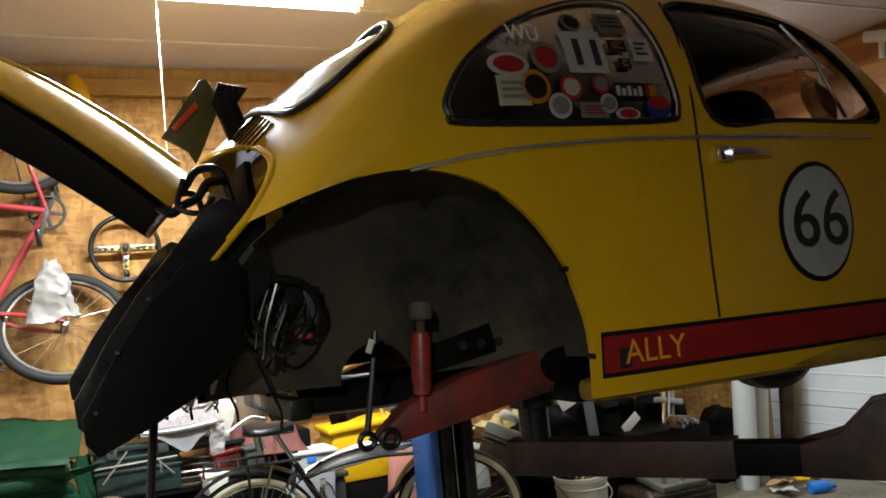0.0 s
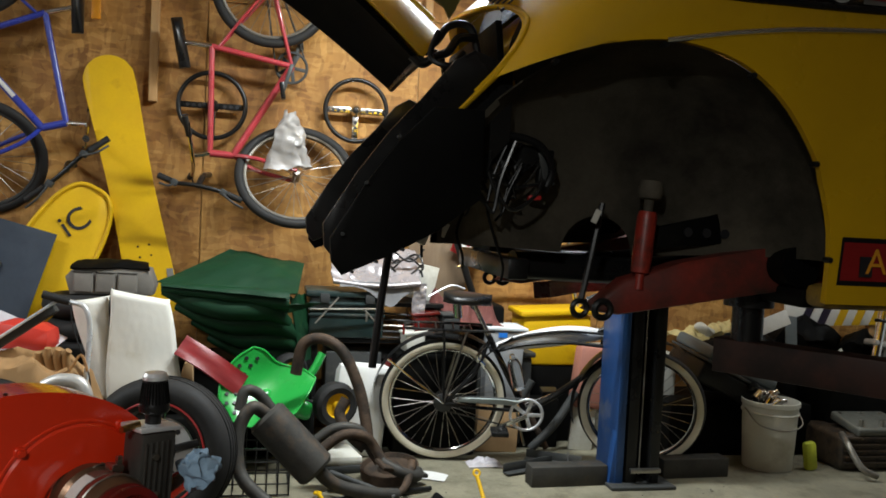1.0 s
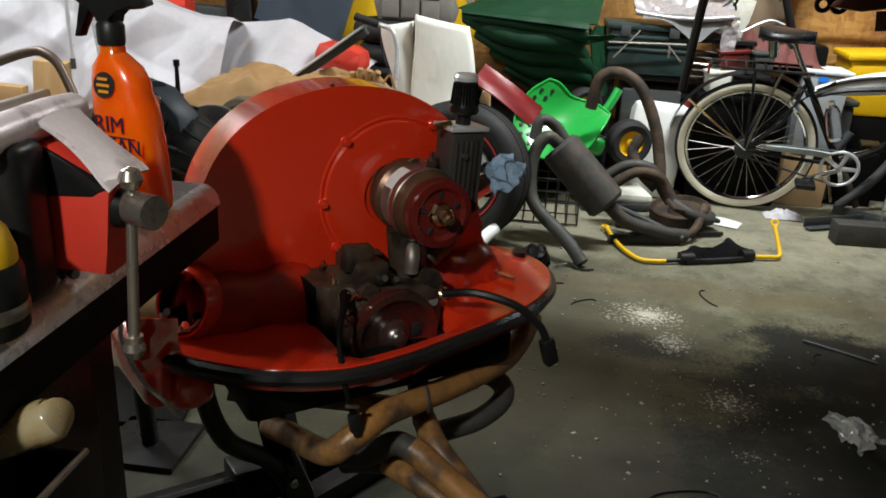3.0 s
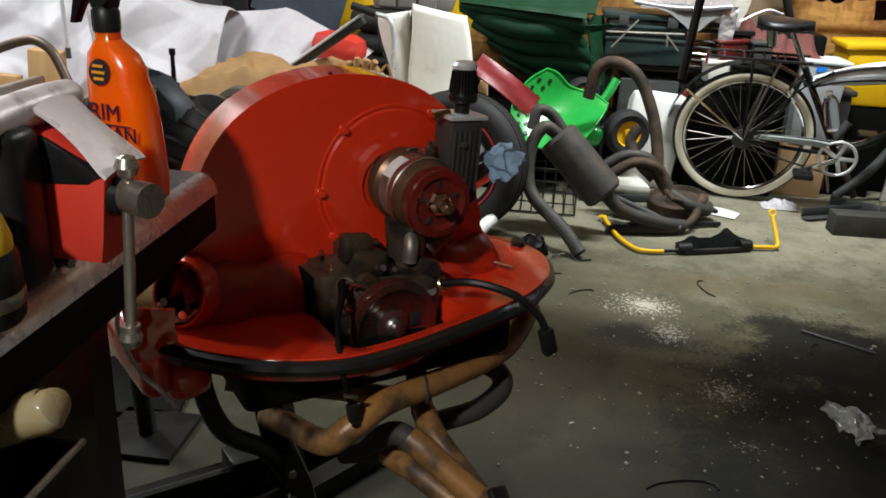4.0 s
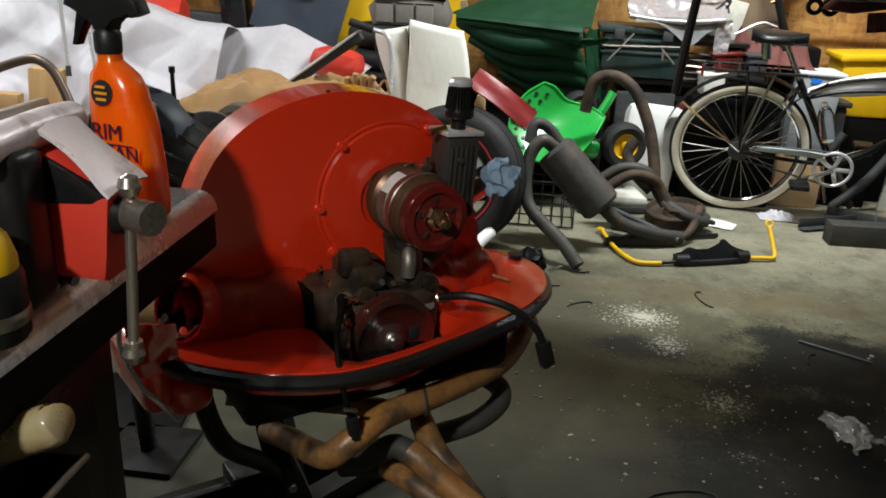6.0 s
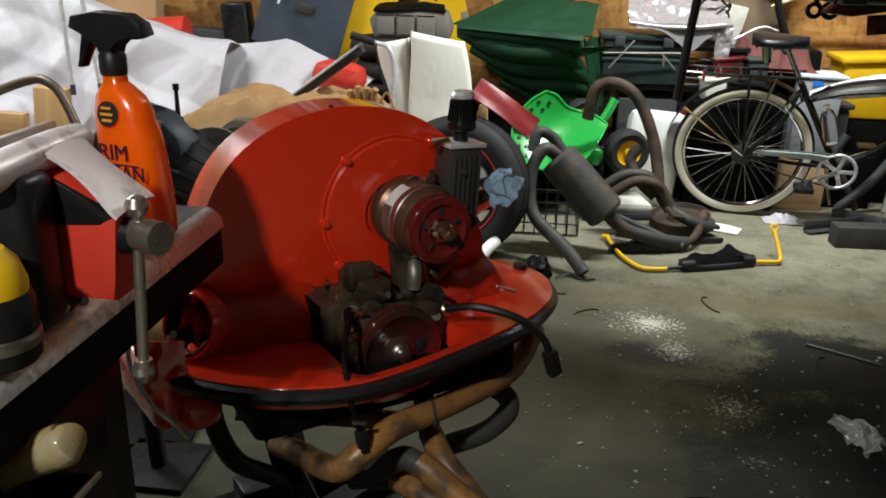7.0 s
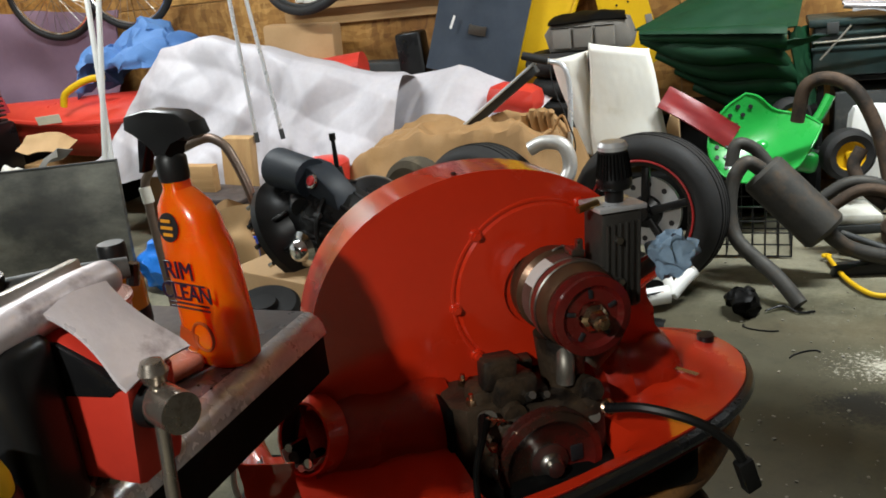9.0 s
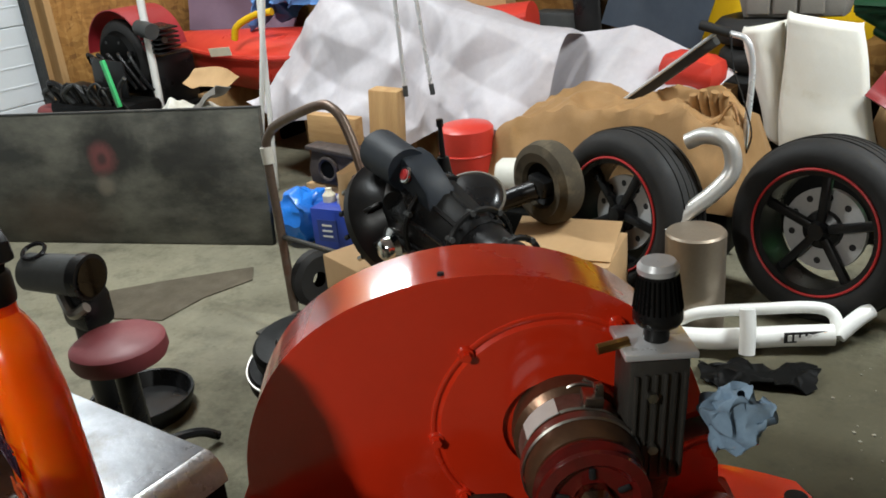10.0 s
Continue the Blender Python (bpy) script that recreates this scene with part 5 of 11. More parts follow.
def wheel_parts(t, R, width, rim_r, tyre_m, rim_m, red_line=True, spokes=5):
    """A road wheel standing in the xz plane of t, hub at the origin, face towards -y."""
    w = width / 2
    tyre = part("tyre", add_lathe(bm_(), [(rim_r, -w * 0.82), (rim_r + 0.02, -w * 0.98), (R * 0.80, -w * 1.02), (R * 0.88, -w * 0.97), (R * 0.95, -w * 0.80), (R * 0.985, -w * 0.58), (R, -w * 0.28), (R, w * 0.28), (R * 0.985, w * 0.58), (R * 0.95, w * 0.80), (R * 0.88, w * 0.97), (R * 0.80, w * 1.02), (rim_r + 0.02, w * 0.98), (rim_r, w * 0.82)], M(0, 0, 0, 90, 0, 0), 56), tyre_m, t, "black rubber tyre")
    for k in (-0.45, -0.15, 0.15, 0.45):
        part("tread_groove", add_torus(bm_(), R * (0.999 - 0.03 * k * k), 0.0022, M(0, k * w, 0, 90, 0, 0), 56, 6), BLACK_MATT, tyre)
    rim = part("rim", add_lathe(bm_(), [(rim_r + 0.004, -w * 0.86), (rim_r, -w * 0.9), (rim_r - 0.012, -w * 0.86), (rim_r - 0.018, -w * 0.5), (rim_r - 0.025, w * 0.1), (rim_r - 0.02, w * 0.8), (rim_r + 0.004, w * 0.84)], M(0, 0, 0, 90, 0, 0), 48), rim_m, t, "black wheel rim")
    if red_line:
        part("red_ring", add_torus(bm_(), rim_r + 0.001, 0.0045, M(0, w * -0.9, 0, 90, 0, 0), 56, 8), INK_RED, rim, "red pinstripe ring on the rim")
    bm = bm_()
    for i in range(spokes):
        a = 2 * math.pi * i / spokes + 0.3
        c = Vector((math.cos(a), 0, math.sin(a)))
        add_box(bm, (rim_r - 0.02, 0.028, 0.030), c * (rim_r / 2) + Vector((0, -w * 0.35, 0)), (0, -math.degrees(a), 0), bevel=0.008)
    part("spokes", bm, rim_m, rim)
    part("hub_cap", add_lathe(bm_(), [(0.0, 0.03), (0.025, 0.028), (0.035, 0.0), (0.06, -0.01), (0.065, -0.03)], M(0, -w * 0.42, 0, 90, 0, 0), 24), rim_m, rim)
    part("brake_disc", add_lathe(bm_(), [(0.02, 0.0), (rim_r * 0.66, 0.0), (rim_r * 0.66, -0.02), (0.02, -0.02)], M(0, -w * 0.12, 0, 90, 0, 0), 36), surface("brake_disc_grey", (0.55, 0.55, 0.54), (0.42, 0.42, 0.41), rough=0.5, metal=0.2, bump=0.1), t, "dusty grey disc behind the spokes")
    for i in range(10):
        a = 2 * math.pi * (i + 0.4) / 10
        part("disc_hole", add_cyl(bm_(), (rim_r * 0.52 * math.cos(a), -w * 0.12 - 0.001, rim_r * 0.52 * math.sin(a)), (rim_r * 0.52 * math.cos(a), -w * 0.12 + 0.01, rim_r * 0.52 * math.sin(a)), 0.011, seg=10), INK, t)
    return t


for side in (-1, 1):
    w = part("wheel", add_cyl(bm_(), (0, -0.02, 0), (0, 0.02, 0), 0.06, seg=20), GREY_DARK, car, m=M(3.32, CY + side * 0.62, 1.16))
    part("tyre", add_lathe(bm_(), [(0.19, -0.06), (0.21, -0.08), (0.27, -0.085), (0.305, -0.06), (0.312, 0), (0.305, 0.06), (0.27, 0.085), (0.21, 0.08), (0.19, 0.06)], M(0, 0, 0, 90, 0, 0), 40), RUBBER, w)
    part("rim", add_lathe(bm_(), [(0.0, -0.02), (0.10, -0.03), (0.19, -0.01), (0.195, 0.05)], M(0, 0, 0, 90, 0, 0), 32), GREY_DARK, w)

# ---- two-post lift ----
lift = thing("car_lift", M(1.92, 4.46, 0), "blue steel lift post with black channels, base bolted to the floor", "car lift")
bm = add_box(bm_(), (0.045, 0.25, 2.72), (-0.13, 0.02, 1.37), bevel=0.006)
add_box(bm, (0.24, 0.03, 2.72), (-0.03, 0.13, 1.37), bevel=0.006)
part("column", bm, BLUE, lift, "scuffed blue column")
part("base_flare", add_prism(bm_(), [(-0.18, 0.012), (-0.15, 0.30), (-0.11, 0.30), (-0.11, 0.012)], 0.06, M(0, -0.10, 0), bevel=0.006), BLUE, lift)
part("channel", add_box(bm_(), (0.06, 0.20, 2.70), (-0.065, 0.0, 1.36), bevel=0.01), BLACK, lift)
part("channel", add_box(bm_(), (0.055, 0.22, 2.70), (0.055, 0.0, 1.36), bevel=0.01), BLACK, lift)
part("cable", add_cyl(bm_(), (-0.01, -0.07, 0.05), (-0.01, -0.07, 2.6), 0.006, seg=8), STEEL, lift)
part("foot_strap", add_box(bm_(), (0.16, 0.03, 0.02), (0.0, -0.12, 0.085), bevel=0.003), STEEL, lift)
part("base_plate", add_box(bm_(), (0.34, 0.34, 0.018), (-0.02, 0.0, 0.009), bevel=0.004), GREY_DARK, lift)
part("carriage", add_box(bm_(), (0.36, 0.26, 0.55), (0.0, -0.06, 1.20), bevel=0.015), BLACK, lift)
for sx in (-1, 1):
    part("lift_arm", add_tube(bm_(), [(0.12 * sx, -0.1, 1.02), (0.5 * sx - 0.1, -0.55, 1.03), (0.75 * sx - 0.1, -0.9, 1.04)], 0.045, seg=4, smooth=False), RED_DARK, lift)
lift2 = thing("car_lift", M(2.55, 1.64, 0), "blue steel lift post standing beside the car", "car lift")
part("column", add_box(bm_(), (0.30, 0.24, 2.72), (0.35, -0.06, 1.36), bevel=0.01), BLUE, lift2)
part("base_plate", add_box(bm_(), (0.5, 0.4, 0.018), (0.35, -0.06, 0.009), bevel=0.004), GREY_DARK, lift2)
part("carriage", add_box(bm_(), (0.34, 0.2, 0.5), (0.35, 0.12, 1.1), bevel=0.015), BLACK, lift2)
# the arm swings from the near post to the jacking point: telescoping inner beam, outer beam, cheek plates
def along(s, z, side=0.0):
    d = Vector((0.60, -0.80, 0))
    return Vector((-1.17, 1.10, z)) + d * s + Vector((0.80, 0.60, 0)) * side
def beam(name, s0, s1, z0, z1, half, material, label=""):
    bm = add_prism(bm_(), [(s0, z0), (s1, z0), (s1, z1), (s0, z1)], 2 * half, M(0, -half, 0), bevel=0.006)
    bmesh.ops.transform(bm, verts=bm.verts, matrix=Matrix.Translation((-1.17, 1.10, 0)) @ M(0, 0, 0, 0, 0, -53.13))
    return part(name, bm, material, lift2, label)
beam("lift_arm", -0.03, 0.62, 0.893, 0.992, 0.045, LIFT_GREASE, "greasy red-brown lift arm")
beam("inner_arm", 0.60, 0.86, 0.900, 0.985, 0.036, BLACK_MATT)
for side in (-1, 1):
    bm = add_prism(bm_(), [(0.78, 0.905), (1.30, 0.885), (1.30, 1.10), (1.02, 1.10), (0.95, 1.085), (0.88, 1.01), (0.78, 0.985)], 0.014, M(0, 0.052 * side - 0.007, 0), bevel=0.003)
    bmesh.ops.transform(bm, verts=bm.verts, matrix=Matrix.Translation((-1.17, 1.10, 0)) @ M(0, 0, 0, 0, 0, -53.13))
    part("cheek_plate", bm, LIFT_GREASE, lift2)
part("arm_slot", add_cyl(bm_(), along(1.0, 1.0, -0.07), along(1.0, 1.075, -0.07), 0.005, seg=8), STEEL, lift2)
part("arm_root", add_tube(bm_(), [(0.35, 0.15, 0.95), (0.1, 0.10, 0.95), (-0.42, 0.10, 0.97)], 0.06, seg=4, smooth=False), LIFT_GREASE, lift2)
part("lift_pad", add_cyl(add_cyl(bm_(), (-1.14, 1.06, 0.99), (-1.14, 1.06, 1.10), 0.045, seg=16), (-1.14, 1.06, 1.09), (-1.14, 1.06, 1.125), 0.070, seg=20), BLACK, lift2, "black rubber lift pad under the car")

# ---- engine on its stand ----
EP = (-0.37, 1.945, 0.779)
engine = thing("car_engine", M(*EP, 0, 0, 38), "air-cooled engine with glossy red fan shroud and rusty headers", "engine")


FACE = round_outline([(-0.236, -0.22), (-0.236, -0.06), (-0.220, 0.04), (-0.170, 0.125), (-0.090, 0.180), (0.02, 0.206), (0.13, 0.196), (0.215, 0.160), (0.28, 0.10), (0.315, 0.02), (0.33, -0.08), (0.33, -0.22)], 5)
FACE = [(x, max(z, -0.22)) for x, z in FACE]
shroud = part("fan_shroud", add_prism(bm_(), FACE, 0.095, None, bevel=0.009), RED_TIN, engine, "glossy red fan shroud")
part("fan_ring", add_torus(bm_(), 0.142, 0.0035, M(0.135, 0.0, 0.005, 90, 0, 0), 64, 8, 0.7), RED_TIN, shroud)
part("fan_plate", add_lathe(bm_(), [(0.137, 0.0), (0.133, 0.004), (0.06, 0.006)], M(0.135, 0.0, 0.005, 90, 0, 0), 48), RED_TIN, shroud)
for x, z in ((-0.004, 0.0), (0.04, 0.11), (0.022, -0.085), (0.215, 0.128), (0.255, -0.085)):
    part("shroud_bolt", add_cyl(add_cyl(bm_(), (x, 0.004, z), (x, -0.006, z), 0.011, 0.009, seg=12), (x, -0.004, z), (x, -0.013, z), 0.006, seg=6), RED_TIN, shroud)
part("shroud_bolt", add_cyl(bm_(), (0.02, 0.012, 0.203), (0.02, 0.012, 0.209), 0.004, seg=8), BLACK, shroud)
part("doghouse", add_box(bm_(), (0.2, 0.10, 0.22), (-0.05, 0.14, -0.05), bevel=0.02), RED_TIN, shroud)
part("side_flange", add_box(bm_(), (0.02, 0.05, 0.03), (-0.245, 0.03, -0.15), bevel=0.004), RED_TIN, shroud)
# cylinder tins either side
for x0, x1, nm in ((-0.262, -0.035, "cylinder_tin"), (0.205, 0.36, "cylinder_tin")):
    bm = bm_()
    rows = []
    for k in range(9):
        x = x0 + (x1 - x0) * k / 8
        rr = 0.082 - 0.006 * math.sin(k * 1.7)
        rows.append([Vector((x, 0.03 - rr * 1.15 * math.sin(a), (-0.182 if x0 < 0 else -0.205) + rr * math.cos(a))) for a in [math.pi * j / 14 for j in range(15)]])
    add_rings(bm, rows, close=False, cap=False)
    bmesh.ops.solidify(bm, geom=list(bm.faces), thickness=0.004)
    part(nm, bm, RED_TIN, engine)
# curved rear tray with rubber seal
TRAY = [(-0.33, 0.03), (-0.325, -0.06), (-0.275, -0.145), (-0.19, -0.222), (-0.084, -0.268), (0.02, -0.266), (0.13, -0.244), (0.25, -0.215), (0.34, -0.185), (0.42, -0.13), (0.47, -0.06), (0.485, 0.0), (0.475, 0.07), (0.45, 0.14), (0.33, 0.13), (0.33, 0.02), (-0.24, 0.02)]
front = spline([(x, y, 0) for x, y in TRAY[:13]], 5)
bm = bm_()
def tray_pt(u, v):
    p = front[min(int(round(u * (len(front) - 1))), len(front) - 1)]
    inner = Vector((max(min(p.x * 0.85, 0.34), -0.30), 0.03 + 0.10 * max(p.x - 0.30, 0) / 0.18, 0))
    q = inner.lerp(Vector((p.x, p.y, 0)), v)
    dip = max(0.0, 1 - (abs(q.x - 0.062) / 0.12) ** 4) * max(0.0, 1 - (v / 0.93) ** 8)
    q.z = -0.11 * dip - 0.192 + 0.012 * v ** 3 + 0.010 * math.sin(u * 9) * v * (1 - v) + 0.055 * max(q.x - 0.28, 0) / 0.2 * (1 - v) - 0.004 * max(q.x - 0.38, 0) / 0.10
    return q
add_sheet(bm, tray_pt, len(front) - 1, 14, thick=0.0025)
tray = part("rear_tray", bm, RED_TIN, engine, "red sheet-metal tray")
bm = bm_()
add_sheet(bm, lambda u, v: tray_pt(u, 1.0) + Vector((0, 0, -0.035 * v)), len(front) - 1, 3, thick=0.002)
part("tray_lip", bm, RED_DARK, tray)
part("rubber_seal", add_tube(bm_(), [tray_pt(i / 60, 1.0) + Vector((0, -0.004, -0.012)) for i in range(61)], 0.0115, seg=8, smooth=False), BLACK, tray, "black rubber engine seal")
part("tray_hole", add_cyl(bm_(), (0.452, 0.02, -0.164), (0.452, 0.02, -0.176), 0.015, seg=16), BLACK, tray)
part("tray_clip", add_box(bm_(), (0.01, 0.045, 0.004), (0.35, -0.075, -0.168), (0, 0, 24)), CHROME, tray)
def crumple(f, amp, freq, seed):
    def g(u, v):
        p = f(u, v)
        q = p * freq + Vector((seed, seed * 1.7, -seed))
        return p + amp * noise.noise_vector(q)
    return g
# left cylinder end with dark opening, plug leads
part("cylinder_end", add_box(bm_(), (0.08, 0.17, 0.08), (-0.275, 0.0, -0.275), (0, 0, 8), bevel=0.03, seg=3), RED_TIN, engine)
hole = Matrix.Translation((-0.268, -0.036, -0.132)) @ frame_of((-0.70, -0.62, 0.30)) @ Matrix.Diagonal((1.08, 1.22, 1.0, 1.0))
tin_end = part("tin_end", add_lathe(bm_(), [(0.041, -0.002), (0.0422, 0.002), (0.0455, 0.001), (0.049, -0.012), (0.052, -0.035)], hole, 36), RED_TIN, engine, "rolled red rim of the open cylinder tin")
part("tin_opening", add_lathe(bm_(), [(0.0415, 0.0), (0.041, -0.034), (0.0, -0.036)], hole, 32), INK, tin_end, "dark open end of the cylinder tin")
for k, (px, py, r, mt) in enumerate(((-0.012, -0.020, 0.012, BLACK), (0.010, -0.024, 0.009, CHROME), (0.020, -0.012, 0.007, BLACK), (-0.002, -0.032, 0.007, INK_WHITE), (-0.022, -0.010, 0.008, CHROME))):
    part("plug_fitting", add_cyl(bm_(), hole @ Vector((px, py, -0.03)), hole @ Vector((px + 0.004, py - 0.002, 0.010 - 0.004 * (k % 2))), r, r * 0.8, seg=10), mt, tin_end)
part("foil_seal", add_sheet(bm_(), crumple(lambda u, v: hole @ Vector((0.037 * math.cos(3.6 + 2.3 * u), 0.037 * math.sin(3.6 + 2.3 * u), 0.006 - 0.020 * v)), 0.006, 60, 3.0), 20, 5, thick=0.001), INK_WHITE, tin_end, "crumpled white foil in the opening")
part("torn_edge", add_sheet(bm_(), crumple(lambda u, v: Vector((-0.268 + 0.012 * v, -0.10 + 0.05 * u, -0.185 - 0.02 * v)), 0.010, 40, 2.0), 12, 5, thick=0.002), RED_TIN, engine)
part("valve_cover", add_box(bm_(), (0.05, 0.30, 0.10), (-0.335, 0.06, -0.245), (0, 0, 6), bevel=0.025, seg=3), RED_TIN, engine, "red valve cover with wire bail")
part("bail", add_tube(bm_(), [(-0.371, -0.085, -0.112), (-0.374, -0.095, -0.153), (-0.352, -0.11, -0.216), (-0.324, -0.12, -0.254), (-0.30, -0.10, -0.30)], 0.0042, seg=8), BRIGHT_TUBE, engine, "bright wire bail")
part("corner_tin", add_sheet(bm_(), crumple(lambda u, v: Vector((-0.366 + 0.075 * u, -0.088 - 0.02 * u, -0.112 - 0.012 * u - (0.10 - 0.02 * u) * v)), 0.006, 30, 5.0), 14, 10, thick=0.0025), RED_TIN, engine, "bent red corner tin")
# alternator
BRIGHT_WIRE = surface("plated_bronze", (0.62, 0.44, 0.30), (0.42, 0.28, 0.18), rough=0.22, metal=1.0, scale=20, bump=0.1)
am = M(0.152, 0.0, 0.006, 90, 0, 0) @ Matrix.Diagonal((1.2, 1.2, 1.12, 1))
alt = part("alternator", add_lathe(bm_(), [(0.0, -0.01), (0.052, -0.01), (0.056, 0.012), (0.056, 0.028), (0.050, 0.034), (0.049, 0.066), (0.054, 0.070), (0.054, 0.096), (0.048, 0.106), (0.030, 0.110), (0.0, 0.110)], am, 40), BROWN_ALT, engine, "oily brown alternator")
part("clamp_band", add_lathe(bm_(), [(0.0505, 0.036), (0.0525, 0.038), (0.0525, 0.062), (0.0505, 0.064)], am, 40), ALU, alt)
part("clamp_band", add_lathe(bm_(), [(0.055, 0.074), (0.0565, 0.076), (0.0565, 0.086), (0.055, 0.088)], am, 40), STEEL, alt, "bright clamp band")
part("label_plate", add_sheet(bm_(), lambda u, v: am @ Vector((0.0535 * math.cos(1.9 + 0.75 * u), 0.0535 * math.sin(1.9 + 0.75 * u), 0.040 + 0.026 * v)), 8, 2, thick=0.0012), INK_WHITE, alt, "pale label plate")
part("terminal", add_box(add_box(bm_(), (0.022, 0.026, 0.012), (0.170, -0.066, 0.076), (0, 12, 0), bevel=0.002), (0.01, 0.01, 0.018), (0.177, -0.068, 0.086), bevel=0.002), STEEL, alt)
for a in range(0, 360, 45):
    part("vent_slot", add_box(bm_(), (0.012, 0.006, 0.016), (0.152 + 0.047 * math.cos(math.radians(a)), -0.121, 0.006 + 0.047 * math.sin(math.radians(a))), (0, -a, 0), bevel=0.002), INK, alt)
part("pulley", add_lathe(bm_(), [(0.012, 0.110), (0.050, 0.112), (0.051, 0.117), (0.040, 0.124), (0.051, 0.131), (0.050, 0.136), (0.040, 0.138), (0.034, 0.132), (0.018, 0.132)], am, 40), RED_DARK, alt, "dark red fan pulley")
part("pulley_nut", add_lathe(bm_(), [(0.020, 0.130), (0.018, 0.140), (0.012, 0.144), (0.011, 0.158), (0.007, 0.160), (0.007, 0.166), (0.0, 0.167)], am, 6), BRIGHT_WIRE, alt, "bare steel pulley nut")
for a in range(20, 360, 72):
    part("pulley_slot", add_box(bm_(), (0.014, 0.004, 0.007), (0.152 + 0.034 * math.cos(math.radians(a)), -0.1495, 0.006 + 0.034 * math.sin(math.radians(a))), (0, -a, 0), bevel=0.002), INK, alt)
part("spring_clip", add_tube(bm_(), [(0.135, -0.03, 0.062), (0.16, -0.032, 0.074), (0.185, -0.03, 0.066), (0.17, -0.02, 0.072)], 0.0022, seg=6), STEEL, alt)
# crankcase, stand of the alternator, lower fittings
bm = add_box(bm_(), (0.20, 0.16, 0.12), (0.075, -0.06, -0.19), bevel=0.02, seg=3)
add_box(bm, (0.07, 0.06, 0.05), (0.04, -0.085, -0.105), (0, 8, 10), bevel=0.012)
add_box(bm, (0.05, 0.05, 0.09), (0.00, -0.07, -0.14), (5, 4, 0), bevel=0.012)
part("crankcase", bm, GREASY, engine, "oily dark crankcase")
bm = add_prism(bm_(), [(0.10, 0.0), (0.10, -0.090), (0.03, -0.110), (-0.036, -0.104), (-0.054, -0.080), (-0.054, 0.0)], 0.13, M(0, 0, -0.118, -90, 0, 0), bevel=0.004)
part("case_side", bm, GREASY, engine, "rough flat-topped casting, oily brown")
part("case_step", add_box(add_box(bm_(), (0.055, 0.045, 0.034), (0.048, -0.022, -0.102), (0, 4, 6), bevel=0.004), (0.030, 0.03, 0.022), (0.088, -0.018, -0.108), (0, 0, -8), bevel=0.003), GREASY, engine)
part("gasket", add_prism(bm_(), [(-0.062, -0.215), (-0.050, -0.215), (-0.047, -0.124), (-0.060, -0.116)], 0.082, M(0, -0.084, 0), bevel=0.003), BLACK_MATT, engine, "black torn gasket")
for x, y in ((-0.022, -0.088), (0.018, -0.050), (0.050, -0.082), (0.082, -0.060), (-0.012, -0.022)):
    part("top_nut", add_cyl(add_cyl(bm_(), (x, y, -0.122), (x, y, -0.108), 0.0085, seg=6), (x, y, -0.11), (x, y, -0.100), 0.004, seg=8), BRIGHT_WIRE if x < 0 else GREASY, engine)
part("filler_bracket", add_box(bm_(), (0.055, 0.03, 0.05), (0.022, -0.09, -0.075), (0, 6, 0), bevel=0.008), GREASY, engine)
part("alternator_stand", add_cyl(bm_(), (0.14, -0.06, -0.16), (0.14, -0.055, -0.05), 0.032, 0.040, seg=20), GREASY, engine)
part("case_boss", add_cyl(bm_(), (0.03, -0.10, -0.13), (0.03, -0.13, -0.13), 0.018, seg=12), GREASY, engine)
part("case_ledge", add_box(bm_(), (0.10, 0.05, 0.02), (0.02, -0.11, -0.165), (0, -4, 8), bevel=0.006), GREASY, engine)
part("breather_stand", add_cyl(add_cyl(bm_(), (0.155, -0.10, -0.135), (0.155, -0.125, -0.125), 0.024, 0.020, seg=18), (0.155, -0.125, -0.125), (0.156, -0.14, -0.12), 0.013, seg=12), GREASY, engine)
part("neck", add_tube(bm_(), [(0.138, -0.075, -0.062), (0.128, -0.098, -0.085), (0.125, -0.10, -0.115)], 0.014, seg=10), ALU, engine)
for (x, y, z, r) in ((-0.012, -0.13, -0.125, 0.014), (0.06, -0.12, -0.112, 0.008), (0.085, -0.115, -0.12, 0.007), (0.10, -0.12, -0.15, 0.009), (0.00, -0.115, -0.165, 0.007), (0.15, -0.135, -0.165, 0.012)):
    part("fitting", add_cyl(bm_(), (x, y + 0.012, z - 0.006), (x, y - 0.006, z + 0.006), r, r * 0.8, seg=6 if r < 0.01 else 14), STEEL if r < 0.01 else ALU, engine)
part("crank_pulley", add_lathe(bm_(), [(0.010, 0.130), (0.076, 0.134), (0.083, 0.140), (0.083, 0.146), (0.070, 0.152), (0.083, 0.158), (0.082, 0.163), (0.070, 0.165), (0.062, 0.158), (0.045, 0.154), (0.02, 0.154)], M(0.066, 0.0, -0.204, 90, 0, 0), 44), RED_DARK, engine, "dark red crankshaft pulley")
part("crank_bolt", add_lathe(bm_(), [(0.030, 0.152), (0.030, 0.158), (0.018, 0.161), (0.016, 0.166), (0.013, 0.168), (0.013, 0.180), (0.008, 0.182), (0.0, 0.183)], M(0.066, 0.0, -0.204, 90, 0, 0), 12), STEEL, engine)
part("pulley_window", add_box(bm_(), (0.02, 0.004, 0.026), (0.110, -0.1565, -0.200), bevel=0.002), INK, engine)
part("hanging_lead", add_tube(bm_(), [(-0.020, -0.135, -0.118), (-0.040, -0.175, -0.125), (-0.066, -0.215, -0.150), (-0.079, -0.260, -0.190), (-0.078, -0.276, -0.225), (-0.068, -0.274, -0.258)], [0.010, 0.006, 0.0045, 0.0050, 0.0045, 0.0055], seg=8), BLACK_MATT, engine, "black taped lead")
